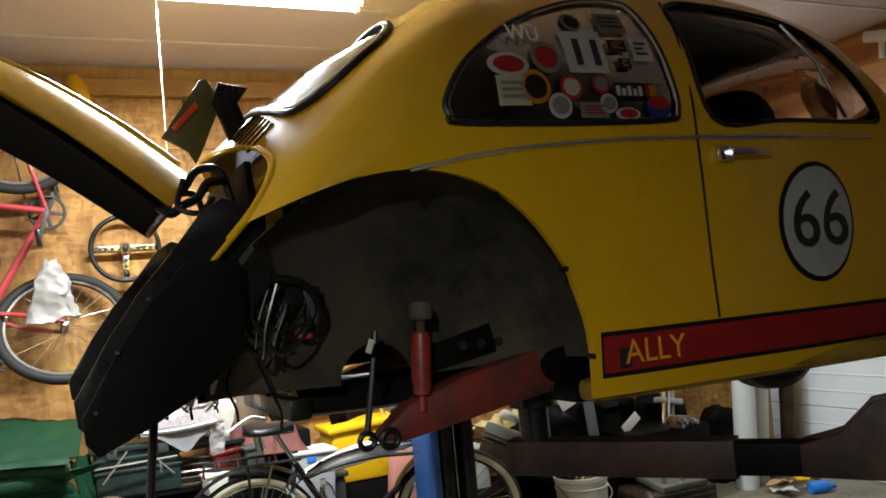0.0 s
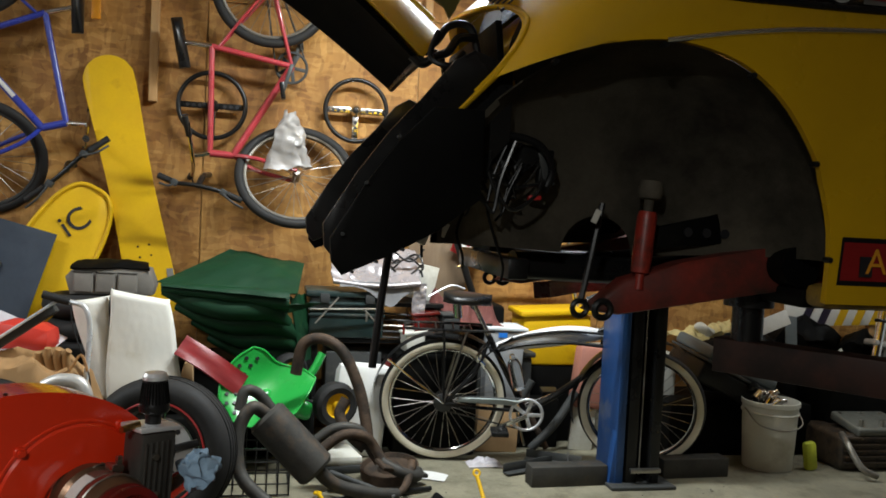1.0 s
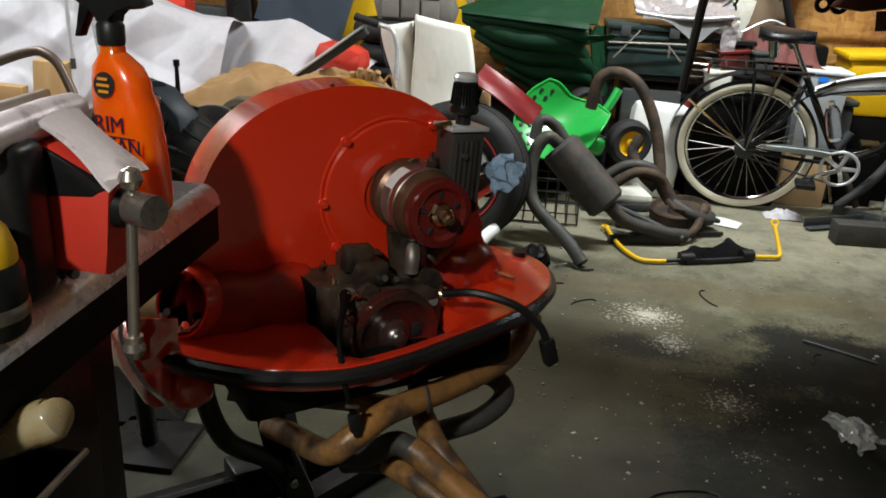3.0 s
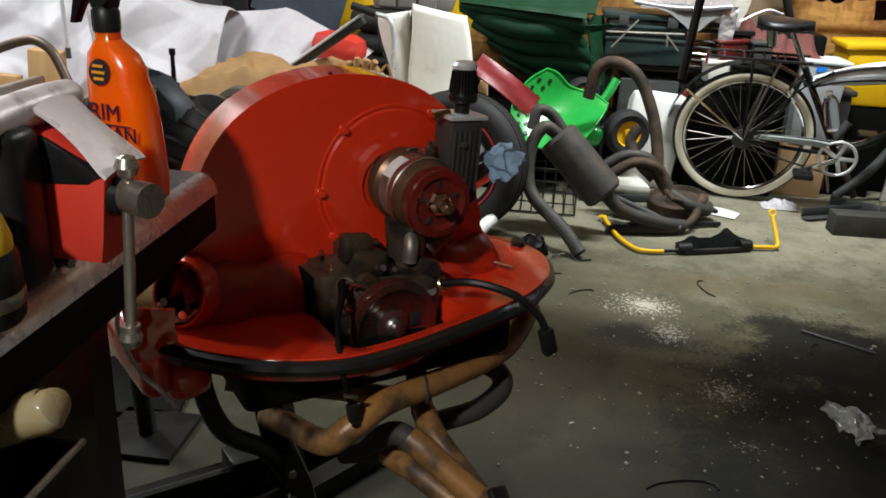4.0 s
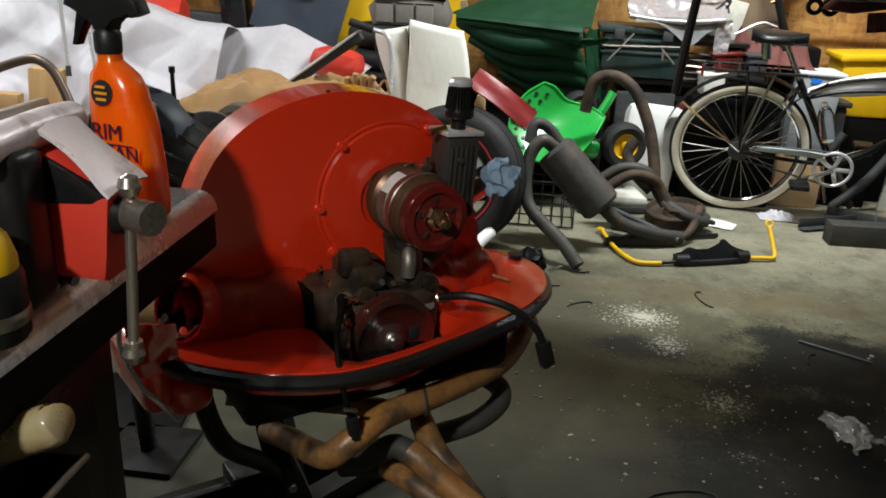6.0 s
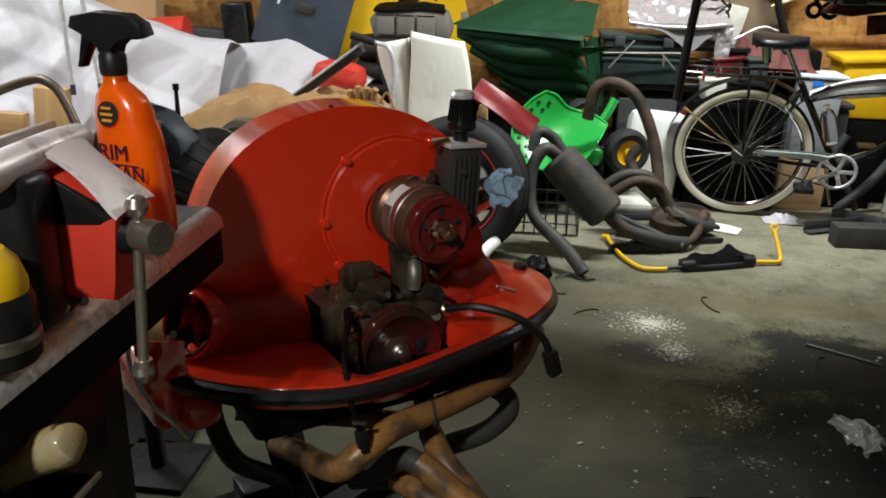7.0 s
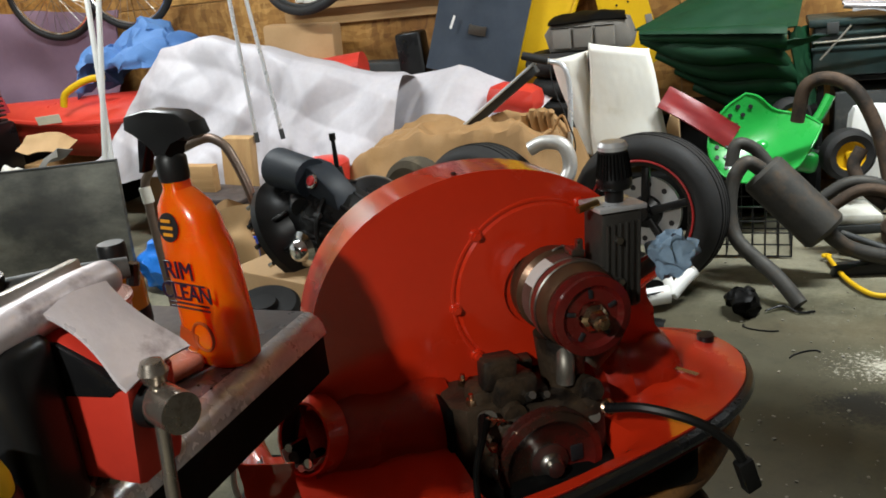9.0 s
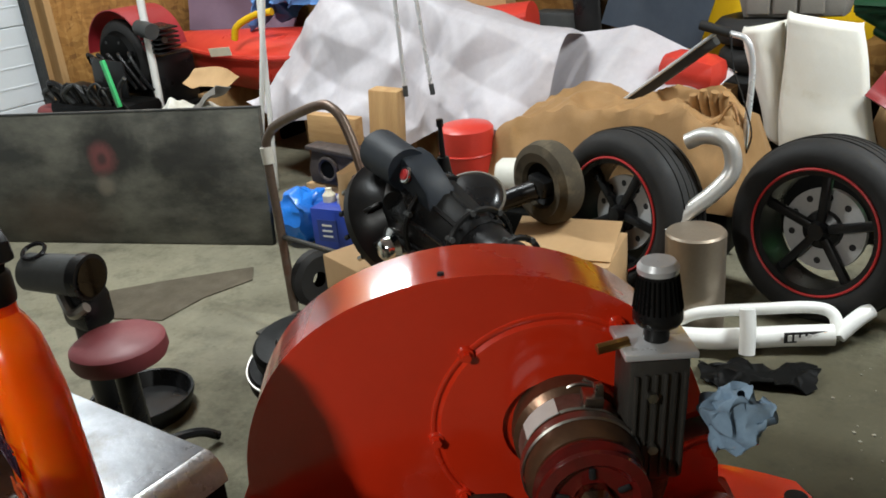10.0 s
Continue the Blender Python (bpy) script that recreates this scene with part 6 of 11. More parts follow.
for k in range(4):
    part("cap_wire", add_tube(bm_(), [(-0.026 + 0.008 * k, -0.140, -0.121 - 0.003 * k), (-0.018 + 0.007 * k, -0.146, -0.112 - 0.003 * k), (-0.010 + 0.007 * k, -0.146, -0.118 - 0.003 * k)], 0.0022, seg=5), BRIGHT_WIRE, engine)
for k in range(3):
    part("cap_wire", add_torus(bm_(), 0.012 - 0.002 * k, 0.002, M(0.172, -0.142 - 0.003 * k, -0.150, 70, 0, 20), 16, 5), BRIGHT_WIRE, engine)
part("hanging_plug", add_box(add_box(bm_(), (0.020, 0.014, 0.034), (-0.064, -0.274, -0.278), (0, -8, 0), bevel=0.004), (0.012, 0.008, 0.012), (-0.062, -0.278, -0.296), bevel=0.002), BLACK, engine)
part("lead_clip", add_box(bm_(), (0.024, 0.006, 0.006), (-0.074, -0.286, -0.240), (0, 20, 0), bevel=0.001), STEEL, engine)
for k, (x, y, z) in enumerate(((-0.015, -0.146, -0.160), (0.020, -0.147, -0.150), (-0.012, -0.147, -0.205))):
    part("case_nut", add_cyl(add_cyl(bm_(), (x, y + 0.014, z), (x, y - 0.003, z), 0.0085, seg=6), (x, y, z), (x, y - 0.010, z), 0.004, seg=8), (BRIGHT_WIRE, ALU, STEEL)[k % 3], engine)
# oil filler with pod breather
fil = part("oil_filler", add_box(bm_(), (0.068, 0.062, 0.155), (0.275, -0.085, 0.035), (0, 3, 0), bevel=0.008), FILLER_DARK, engine, "ribbed oily alloy oil filler", m=M(-0.041, 0.022, 0.020))
for k in range(6):
    part("rib", add_box(bm_(), (0.004, 0.004, 0.13), (0.249 + 0.0105 * k, -0.118, 0.03), (0, 3, 0), bevel=0.001), FILLER_DARK, fil)
for z in (0.005, 0.07):
    part("stud", add_cyl(bm_(), (0.268, -0.116, z), (0.268, -0.125, z), 0.006, seg=6), STEEL, fil)
part("filler_base", add_tube(bm_(), [(0.272, -0.08, -0.035), (0.26, -0.08, -0.09), (0.22, -0.08, -0.13)], [0.032, 0.027, 0.025], seg=14), GREASY, fil)
part("filler_lid", add_box(bm_(), (0.078, 0.07, 0.008), (0.279, -0.085, 0.116), (0, 3, 0), bevel=0.002), BRIGHT_TUBE, fil)
part("side_tap", add_cyl(bm_(), (0.25, -0.095, 0.125), (0.215, -0.10, 0.122), 0.006, seg=8), surface("brass", (0.5, 0.33, 0.12), rough=0.35, metal=1.0), fil)
part("breather_neck", add_cyl(bm_(), (0.282, -0.085, 0.118), (0.284, -0.085, 0.142), 0.014, seg=14), BLACK, fil)
bp = part("breather_filter", add_lathe(bm_(), [(0.0, 0.0), (0.024, 0.0), (0.0265, 0.004), (0.0265, 0.012), (0.025, 0.016), (0.020, 0.056), (0.021, 0.060)], M(0.284, -0.085, 0.140), 28), BLACK, fil, "black pod breather filter")
for k in range(28):
    a = 2 * math.pi * k / 28
    part("pleat", add_cyl(bm_(), (0.284 + 0.0255 * math.cos(a), -0.085 + 0.0255 * math.sin(a), 0.157), (0.284 + 0.0208 * math.cos(a), -0.085 + 0.0208 * math.sin(a), 0.194), 0.0013, seg=4), BLACK_MATT, bp)
# pale semi-metal instead of mirror chrome: the reflected ceiling light is in the colour
part("chrome_cap", add_lathe(bm_(), [(0.0215, 0.058), (0.022, 0.064), (0.018, 0.070), (0.0, 0.071)], M(0.284, -0.085, 0.140), 28), BRIGHT_TUBE, bp, "chrome breather cap, ceiling reflection put into its pale colour")
part("inlet_pipe", add_tube(bm_(), [(0.25, 0.0, -0.06), (0.285, -0.04, 0.0), (0.31, -0.075, 0.035)], 0.019, seg=14), CHROME, engine, "chrome inlet stub plugged with a rag")
# cable with plug
part("cable", add_tube(bm_(), [(0.165, -0.15, -0.145), (0.20, -0.20, -0.130), (0.255, -0.245, -0.145), (0.30, -0.26, -0.185), (0.318, -0.262, -0.215)], 0.0075, seg=8), BLACK, engine, "black cable")
part("cable_plug", add_box(bm_(), (0.026, 0.02, 0.055), (0.327, -0.262, -0.243), (0, -18, 0), bevel=0.004), BLACK, engine, "black cable connector")
# rusty header pipes
for pts, r, mt in (([(0.443, -0.055, -0.285), (0.375, -0.10, -0.318), (0.300, -0.139, -0.325), (0.149, -0.199, -0.310), (0.017, -0.235, -0.302), (-0.055, -0.255, -0.317), (-0.088, -0.235, -0.350), (-0.092, -0.160, -0.384), (-0.093, -0.073, -0.412), (-0.097, 0.044, -0.457)], 0.0225, RUST),
                   ([(-0.200, -0.050, -0.300), (-0.150, -0.067, -0.313), (-0.056, -0.090, -0.331), (0.036, -0.085, -0.368), (0.133, -0.085, -0.406)], 0.020, RUST),
                   ([(0.301, -0.039, -0.374), (0.353, -0.079, -0.403), (0.344, -0.110, -0.427), (0.280, -0.124, -0.449), (0.206, -0.116, -0.459), (0.152, -0.125, -0.451)], 0.0215, RUST_DARK),
                   ([(0.005, -0.080, -0.480), (0.023, -0.139, -0.449), (0.045, -0.207, -0.388), (0.063, -0.246, -0.386)], 0.0215, RUST_DARK),
                   ([(0.060, -0.240, -0.384), (0.074, -0.262, -0.395), (0.100, -0.294, -0.424), (0.138, -0.343, -0.464)], 0.0235, RUST),
                   ([(0.020, -0.050, -0.520), (0.042, -0.090, -0.500), (0.065, -0.172, -0.460)], 0.020, RUST_DARK),
                   ([(0.060, -0.160, -0.463), (0.079, -0.233, -0.462), (0.114, -0.305, -0.488), (0.146, -0.365, -0.512)], 0.0225, RUST),
                   ([(0.150, -0.095, -0.345), (0.143, -0.118, -0.360), (0.121, -0.177, -0.382)], 0.021, RUST_DARK),
                   ([(0.124, -0.170, -0.380), (0.115, -0.236, -0.400), (0.133, -0.288, -0.438), (0.152, -0.335, -0.475)], 0.0225, RUST)):
    part("header_pipe", add_tube(bm_(), pts, r, seg=16, n=7), mt, engine, "rust-brown exhaust header pipe" if mt is RUST else "sooty grey exhaust header pipe")
for x, y, z, d in ((0.100, -0.219, -0.307, (0.9, -0.33, 0.06)), (0.235, -0.165, -0.320, (0.9, -0.36, 0.1)), (-0.100, -0.078, -0.321, (0.95, -0.2, -0.15))):
    part("weld_ring", add_torus(bm_(), 0.0225, 0.003, Matrix.Translation((x, y, z)) @ frame_of(d), 24, 6), RUST_DARK, engine)
part("collector", add_lathe(bm_(), [(0.030, 0.0), (0.044, 0.03), (0.042, 0.12), (0.032, 0.17), (0.032, 0.18)], Matrix.Translation((0.132, -0.335, -0.470)) @ frame_of((0.45, -0.68, -0.58)), 24), RUST, engine, "flared rust-brown collector")
part("flange", add_box(bm_(), (0.05, 0.014, 0.05), (0.168, -0.372, -0.462), (-42, 20, 20), bevel=0.006), BLACK, engine)
# black tinware, oversized to stand in for the deep shadow under the seal
part("heat_box", add_box(bm_(), (0.52, 0.26, 0.085), (0.05, -0.05, -0.262), bevel=0.02), BLACK_MATT, engine)

stand = thing("engine_stand", M(), "black steel engine stand with splayed legs", "engine stand")
part("post", add_tube(bm_(), [(-0.48, 1.92, 0.52), (-0.485, 1.99, 0.30), (-0.49, 2.10, 0.05)], 0.042, seg=4, smooth=False), BLACK_MATT, stand)
part("yoke", add_tube(bm_(), [(-0.56, 1.85, 0.52), (-0.565, 1.83, 0.44), (-0.54, 1.86, 0.32), (-0.50, 1.98, 0.20), (-0.48, 2.06, 0.08)], 0.020, seg=10), BLACK, stand)
part("head_plate", add_box(bm_(), (0.22, 0.03, 0.18), (-0.45, 2.05, 0.55), (0, 0, 38), bevel=0.008), BLACK, stand)
part("leg", add_tube(bm_(), [(-1.02, 1.77, 0.034), (-0.34, 2.34, 0.034)], 0.038, seg=4, smooth=False), BLACK, stand, "black steel leg with worn grey edges")
part("leg_edge", add_tube(bm_(), [(-1.02, 1.757, 0.060), (-0.36, 2.312, 0.060)], 0.007, seg=6, smooth=False), GREY_DARK, stand)
part("leg", add_tube(bm_(), [(-0.54, 1.94, 0.034), (-0.27, 2.34, 0.034)], 0.034, seg=4, smooth=False), BLACK, stand)
part("sleeve", add_box(bm_(), (0.13, 0.085, 0.085), (-0.585, 2.135, 0.048), (0, 0, 40), bevel=0.006), BLACK, stand)
part("gusset", add_prism(bm_(), [(-0.02, 0.03), (0.05, 0.03), (0.035, 0.10), (0.0, 0.20), (-0.02, 0.20)], 0.014, M(-0.455, 2.02, 0, 0, 0, 20), bevel=0.003), GREY_DARK, stand, "scuffed grey gusset")
for k in range(2):
    part("bolt", add_cyl(bm_(), (-0.46, 2.015 , 0.07 + 0.06 * k), (-0.452, 2.00, 0.07 + 0.06 * k), 0.009, seg=6), STEEL, stand)
# blue rag stuffed over the inlet stub
def ball_sheet(r, squash):
    def f(u, v):
        a, b = 2 * math.pi * u, math.pi * (0.02 + 0.96 * v)
        return Vector((r * math.sin(b) * math.cos(a), r * math.sin(b) * math.sin(a), r * squash * math.cos(b)))
    return f
part("rag", add_sheet(bm_(), crumple(crumple(ball_sheet(0.033, 0.95), 0.020, 34, 3.1), 0.010, 75, 1.3), 44, 30), BLUE_RAG, None, "crumpled blue shop rag stuffed in the inlet", m=M(*EP, 0, 0, 38) @ M(0.322, -0.085, 0.045), category="rag")

# ---- workbench with vise, bottle and odds and ends ----
BX1, BY1, BZ = -0.468, 1.715, 0.87
GRIMY_EDGE = surface("grimy_black_apron", (0.006, 0.006, 0.006), (0.010, 0.010, 0.009), rough=0.7, scale=9, fine=60, bump=0.2, dirt=(0.022, 0.019, 0.016), dirt_at=0.66, dirt_scale=10, spec=0.06)
bench = thing("workbench", M(-0.98, 0.95, 0), "steel-topped workbench with a heavy rolled edge", "workbench")
part("top", add_box(bm_(), (0.985, 1.53, 0.028), (-0.0085, 0.0, BZ - 0.014), bevel=0.002), BENCH_STEEL, bench, "worn steel bench top")
part("front_edge", add_prism(bm_(), [(0.482, BZ - 0.0005), (0.492, BZ - 0.001), (0.502, BZ - 0.007), (0.509, BZ - 0.017), (0.512, BZ - 0.030), (0.482, BZ - 0.030)], 1.53, M(0, -0.765, 0), bevel=0.0015), EDGE_STEEL, bench, "rounded steel edge worn bright")
part("apron", add_box(bm_(), (0.022, 1.524, 0.058), (0.498, 0.0, BZ - 0.0595), bevel=0.003), GRIMY_EDGE, bench, "grimy black apron under the edge")
part("end_apron", add_box(bm_(), (0.97, 0.018, 0.058), (-0.005, 0.752, BZ - 0.0575), bevel=0.003), GRIMY_EDGE, bench)
part("skirt", add_box(bm_(), (0.94, 1.42, 0.05), (-0.01, -0.01, BZ - 0.075), bevel=0.004), GRIMY_EDGE, bench)
for x in (-0.44, 0.44):
    for y in (-0.68, 0.42):
        bm = add_box(bm_(), (0.07, 0.006, BZ - 0.1), (x, y, (BZ - 0.1) / 2), bevel=0.001)
        add_box(bm, (0.006, 0.07, BZ - 0.1), (x + 0.032 * (1 if x > 0 else -1), y + 0.032, (BZ - 0.1) / 2), bevel=0.001)
        part("leg", bm, BLACK, bench, smooth=False)
part("leg_plate", add_box(bm_(), (0.012, 0.26, BZ - 0.1), (0.475, 0.30, (BZ - 0.1) / 2), bevel=0.002), BLACK, bench, "black sheet-steel leg plate")
part("lower_shelf", add_box(bm_(), (0.92, 1.3, 0.025), (-0.02, -0.05, 0.25), bevel=0.004), GREY_DARK, bench)

vise = thing("bench_vise", M(-0.56, 1.30, BZ), "red bench vise with bare steel jaws and sliding handle", "vise")
JAW_STEEL = surface("bare_jaw_steel", (0.80, 0.73, 0.75), (0.64, 0.57, 0.58), rough=0.36, metal=0.25, scale=14, fine=120, bump=0.3, dirt=(0.24, 0.17, 0.17), dirt_at=0.60, dirt_scale=12)
part("base", add_lathe(bm_(), [(0.0, 0.0), (0.09, 0.0), (0.095, 0.010), (0.075, 0.022), (0.06, 0.03), (0.0, 0.03)], M(-0.04, 0.04, 0), 28), RED_VISE, vise)
part("fixed_body", add_prism(bm_(), [(-0.20, 0.02), (-0.04, 0.02), (-0.02, 0.09), (-0.03, 0.155), (-0.13, 0.155), (-0.19, 0.11)], 0.12, M(0.0, -0.02, 0), bevel=0.012), RED_VISE, vise)
part("moving_jaw", add_prism(bm_(), [(0.005, 0.022), (0.134, 0.018), (0.138, 0.05), (0.146, 0.110), (0.085, 0.152), (0.03, 0.158), (0.005, 0.12)], 0.062, M(0.0, 0.004, 0), bevel=0.008), RED_VISE, vise, "red moving jaw")
# shadow under the bright jaw back, built as a black piece
part("jaw_web", add_prism(bm_(), [(0.02, 0.098), (0.128, 0.104), (0.142, 0.114), (0.084, 0.150), (0.02, 0.155)], 0.066, M(0.0, 0.002, 0), bevel=0.003), BLACK, vise, "black piece standing in for the shadow below the jaw")
# crossbar with worn rounded edges
part("jaw_bar", add_tube(bm_(), [(0.060, -0.075, 0.168), (0.060, -0.02, 0.170), (0.061, 0.05, 0.172), (0.062, 0.096, 0.172), (0.062, 0.104, 0.172)], [0.018, 0.019, 0.019, 0.017, 0.010], seg=16, n=4), JAW_STEEL, vise, "worn bare steel jaw")
part("jaw_plate", add_box(bm_(), (0.012, 0.17, 0.026), (0.034, 0.01, 0.178), (0, -8, 0), bevel=0.002), STEEL, vise)
def strip_pt(u, v):
    x = 0.066 + 0.084 * u
    z = 0.188 - 0.070 * u ** 1.15
    w = 0.042 - 0.010 * math.sin(math.pi * min(u * 1.1, 1.0))
    return Vector((x, 0.042 + w * (2 * v - 1), z - 0.004 * (2 * v - 1) ** 2))
part("jaw_slope", add_sheet(bm_(), strip_pt, 14, 8, thick=0.004), JAW_STEEL, vise, "bright sloping jaw back")
part("screw_boss", add_cyl(bm_(), (0.132, 0.03, 0.088), (0.156, 0.026, 0.088), 0.023, 0.020, seg=24), BLACK, vise)
part("screw", add_cyl(bm_(), (0.145, 0.03, 0.090), (0.188, 0.012, 0.090), 0.0180, seg=24), HANDLE_STEEL, vise, "bare steel screw head")
part("handle", add_cyl(add_cyl(bm_(), (0.160, 0.022, 0.116), (0.156, 0.008, -0.055), 0.0060, seg=12), (0.156, 0.008, -0.048), (0.1558, 0.0078, -0.056), 0.010, seg=12), HANDLE_STEEL, vise, "sliding steel handle bar")
for x, y, z in ((0.160, 0.022, 0.121), (0.1557, 0.0076, -0.063)):
    part("handle_ball", add_lathe(bm_(), [(0.0, -0.013), (0.009, -0.0095), (0.013, 0.0), (0.009, 0.0095), (0.0, 0.013)], M(x, y, z), 16), HANDLE_STEEL, vise)
part("lug", add_box(bm_(), (0.02, 0.035, 0.05), (0.07, -0.10, 0.025), (10, 0, 0), bevel=0.005), RED_VISE, vise)
part("lug", add_cyl(bm_(), (0.045, -0.095, 0.0), (0.045, -0.095, 0.012), 0.014, seg=6), STEEL, vise, "clamping bolt of the base")

# spray bottle of cleaner
bot = thing("spray_bottle", M(-0.533, 1.580, BZ, 0, 0, -14), "translucent orange trigger spray bottle of rim cleaner", "spray bottle")
rows = []
for z, rx, ry, ox in ((0.0, 0.040, 0.026, 0.006), (0.006, 0.046, 0.030, 0.006), (0.03, 0.047, 0.031, 0.006), (0.09, 0.045, 0.030, 0.003), (0.12, 0.0445, 0.0295, 0.0), (0.14, 0.043, 0.029, -0.002), (0.158, 0.039, 0.027, -0.006), (0.170, 0.0385, 0.0255, -0.006), (0.188, 0.032, 0.023, -0.010), (0.200, 0.020, 0.018, -0.014), (0.206, 0.0145, 0.0145, -0.016), (0.222, 0.014, 0.014, -0.017)):
    rows.append([Vector((ox + rx * (abs(math.cos(a)) ** 0.7) * (1 if math.cos(a) > 0 else -1), ry * (abs(math.sin(a)) ** 0.7) * (1 if math.sin(a) > 0 else -1), z)) for a in [2 * math.pi * i / 32 for i in range(32)]])
bm = bm_()
add_rings(bm, rows)
part("body", bm, ORANGE, bot)
part("collar", add_lathe(bm_(), [(0.0, 0.215), (0.0165, 0.215), (0.0175, 0.22), (0.0175, 0.240), (0.013, 0.246), (0.0, 0.246)], M(-0.017, 0, 0), 24), BLACK, bot)
part("spray_head", add_prism(bm_(), [(-0.075, 0.272), (-0.070, 0.288), (-0.03, 0.295), (0.02, 0.293), (0.040, 0.283), (0.046, 0.268), (0.03, 0.262), (0.0, 0.264), (-0.004, 0.243), (-0.03, 0.243), (-0.034, 0.262), (-0.06, 0.266)], 0.026, M(0, -0.013, 0), bevel=0.005), BLACK, bot, "black trigger spray head")
part("trigger", add_prism(bm_(), [(-0.038, 0.262), (-0.058, 0.264), (-0.062, 0.245), (-0.070, 0.222), (-0.063, 0.222), (-0.052, 0.243)], 0.016, M(0, -0.008, 0), bevel=0.002), BLACK, bot)
part("badge", add_lathe(bm_(), [(0.0, 0.0), (0.0165, 0.0), (0.0165, -0.001)], M(-0.010, -0.0285, 0.168, 82, 0, 0), 28), INK, bot, "dark round badge")
for k in range(3):
    part("print", add_box(bm_(), (0.020 - 0.004 * abs(k - 1), 0.001, 0.0035), (-0.010, -0.0300, 0.176 - 0.008 * k), (-8, 0, 0)), INK_ORANGE, bot, smooth=False)
lettering("RIM", 0.030, INK_NAVY, bot, M(-0.004, -0.0318, 0.118, 90, 0, 0) @ Matrix.Shear("XZ", 4, (0.0, 0.0)))
lettering("CLEAN", 0.027, INK_NAVY, bot, M(0.002, -0.0322, 0.092, 90, 0, 0))
for z in (0.103, 0.079, 0.0735):
    part("print", add_box(bm_(), (0.066, 0.001, 0.0018), (0.002, -0.0313, z)), INK_NAVY, bot, smooth=False)
part("print", add_torus(bm_(), 0.017, 0.0018, M(0.014, -0.0315, 0.040, 90, 0, 0), 28, 6), surface("dull_orange_ink", (0.42, 0.07, 0.015), rough=0.4, bump=0.0), bot)
part("print", add_box(bm_(), (0.03, 0.001, 0.02), (-0.012, -0.0313, 0.035), (0, 20, 0)), bpy.data.materials["dull_orange_ink"], bot, smooth=False)

# black power-tool battery with yellow top beside the vise
can = thing("tool_battery", M(-0.487, 1.197, BZ), "black and yellow power tool battery on the bench edge", "tool battery")
part("body", add_lathe(bm_(), [(0.0, 0.0), (0.034, 0.0), (0.038, 0.006), (0.038, 0.062), (0.035, 0.070), (0.0, 0.070)], None, 32), BLACK, can)
part("ring", add_lathe(bm_(), [(0.0385, 0.018), (0.0395, 0.020), (0.0395, 0.030), (0.0385, 0.032)], None, 32), STEEL, can)
part("cap", add_lathe(bm_(), [(0.034, 0.068), (0.034, 0.080), (0.028, 0.100), (0.018, 0.112), (0.0, 0.114)], None, 28), YELLOW, can, "yellow cap")
for k in range(3):
    part("print", add_box(bm_(), (0.007, 0.0015, 0.013), (-0.012 + 0.012 * k, -0.0385, 0.046), (0, 0, 0), bevel=0.0005), INK_WHITE, can, smooth=False)
# things standing behind the bottle
th = thing("small_bottle", M(-0.705, 1.627, BZ), "small yellow bottle with a dark screw cap", "bottle")
part("body", add_lathe(bm_(), [(0.0, 0.0), (0.027, 0.0), (0.030, 0.004), (0.030, 0.070), (0.026, 0.084), (0.016, 0.093), (0.016, 0.10)], None, 24), surface("amber_plastic", (0.60, 0.34, 0.02), (0.52, 0.28, 0.02), rough=0.25, bump=0.02), th)
part("cap", add_lathe(bm_(), [(0.0, 0.124), (0.016, 0.124), (0.018, 0.120), (0.018, 0.097), (0.0, 0.097)], None, 20), BLACK, th, "dark screw cap")
part("label", add_lathe(bm_(), [(0.0302, 0.012), (0.0306, 0.014), (0.0306, 0.034), (0.0302, 0.036)], None, 24), BLACK, th)
part("print", add_torus(bm_(), 0.009, 0.0014, M(0.012, -0.0285, 0.058, 90, 0, 22), 20, 6), INK, th)
th = thing("plastic_tub", M(-0.664, 1.510, BZ), "milky plastic tub with a red label, part full of grit", "tub")
part("body", add_lathe(bm_(), [(0.0, 0.0), (0.050, 0.0), (0.055, 0.004), (0.060, 0.085), (0.063, 0.088), (0.063, 0.093), (0.058, 0.093), (0.053, 0.006)], None, 36), surface("milky_tub", (0.62, 0.40, 0.35), (0.55, 0.34, 0.29), rough=0.3, bump=0.05, transmission=0.2), th)
part("contents", add_lathe(bm_(), [(0.0, 0.066), (0.03, 0.062), (0.056, 0.058), (0.056, 0.05)], None, 24), surface("grey_grit", (0.30, 0.26, 0.22), (0.12, 0.10, 0.08), rough=0.9, scale=60, bump=0.6), th, "grey grit")
part("label", add_sheet(bm_(), lambda u, v: Vector(((0.0568 + 0.0042 * v) * math.cos(-2.0 + 1.5 * u), (0.0568 + 0.0042 * v) * math.sin(-2.0 + 1.5 * u), 0.012 + 0.056 * v)), 16, 3, thick=0.0008), INK_RED, th, "red paper label")
part("print", add_sheet(bm_(), lambda u, v: Vector(((0.0588 + 0.0010 * v) * math.cos(-1.6 + 0.6 * u), (0.0588 + 0.0010 * v) * math.sin(-1.6 + 0.6 * u), 0.036 + 0.010 * v)), 8, 2, thick=0.0006), INK_CREAM, th)
th = part("soap_bar_wrap", add_box(bm_(), (0.105, 0.048, 0.020), (0, 0, 0.011), bevel=0.008, seg=3), surface("orange_film", (0.55, 0.13, 0.05), (0.6, 0.3, 0.25), rough=0.25, scale=14, bump=0.3), None, "crinkled orange wrapped packet on the bench", m=M(-0.566, 1.502, BZ, 0, 0, 74), category="packet")
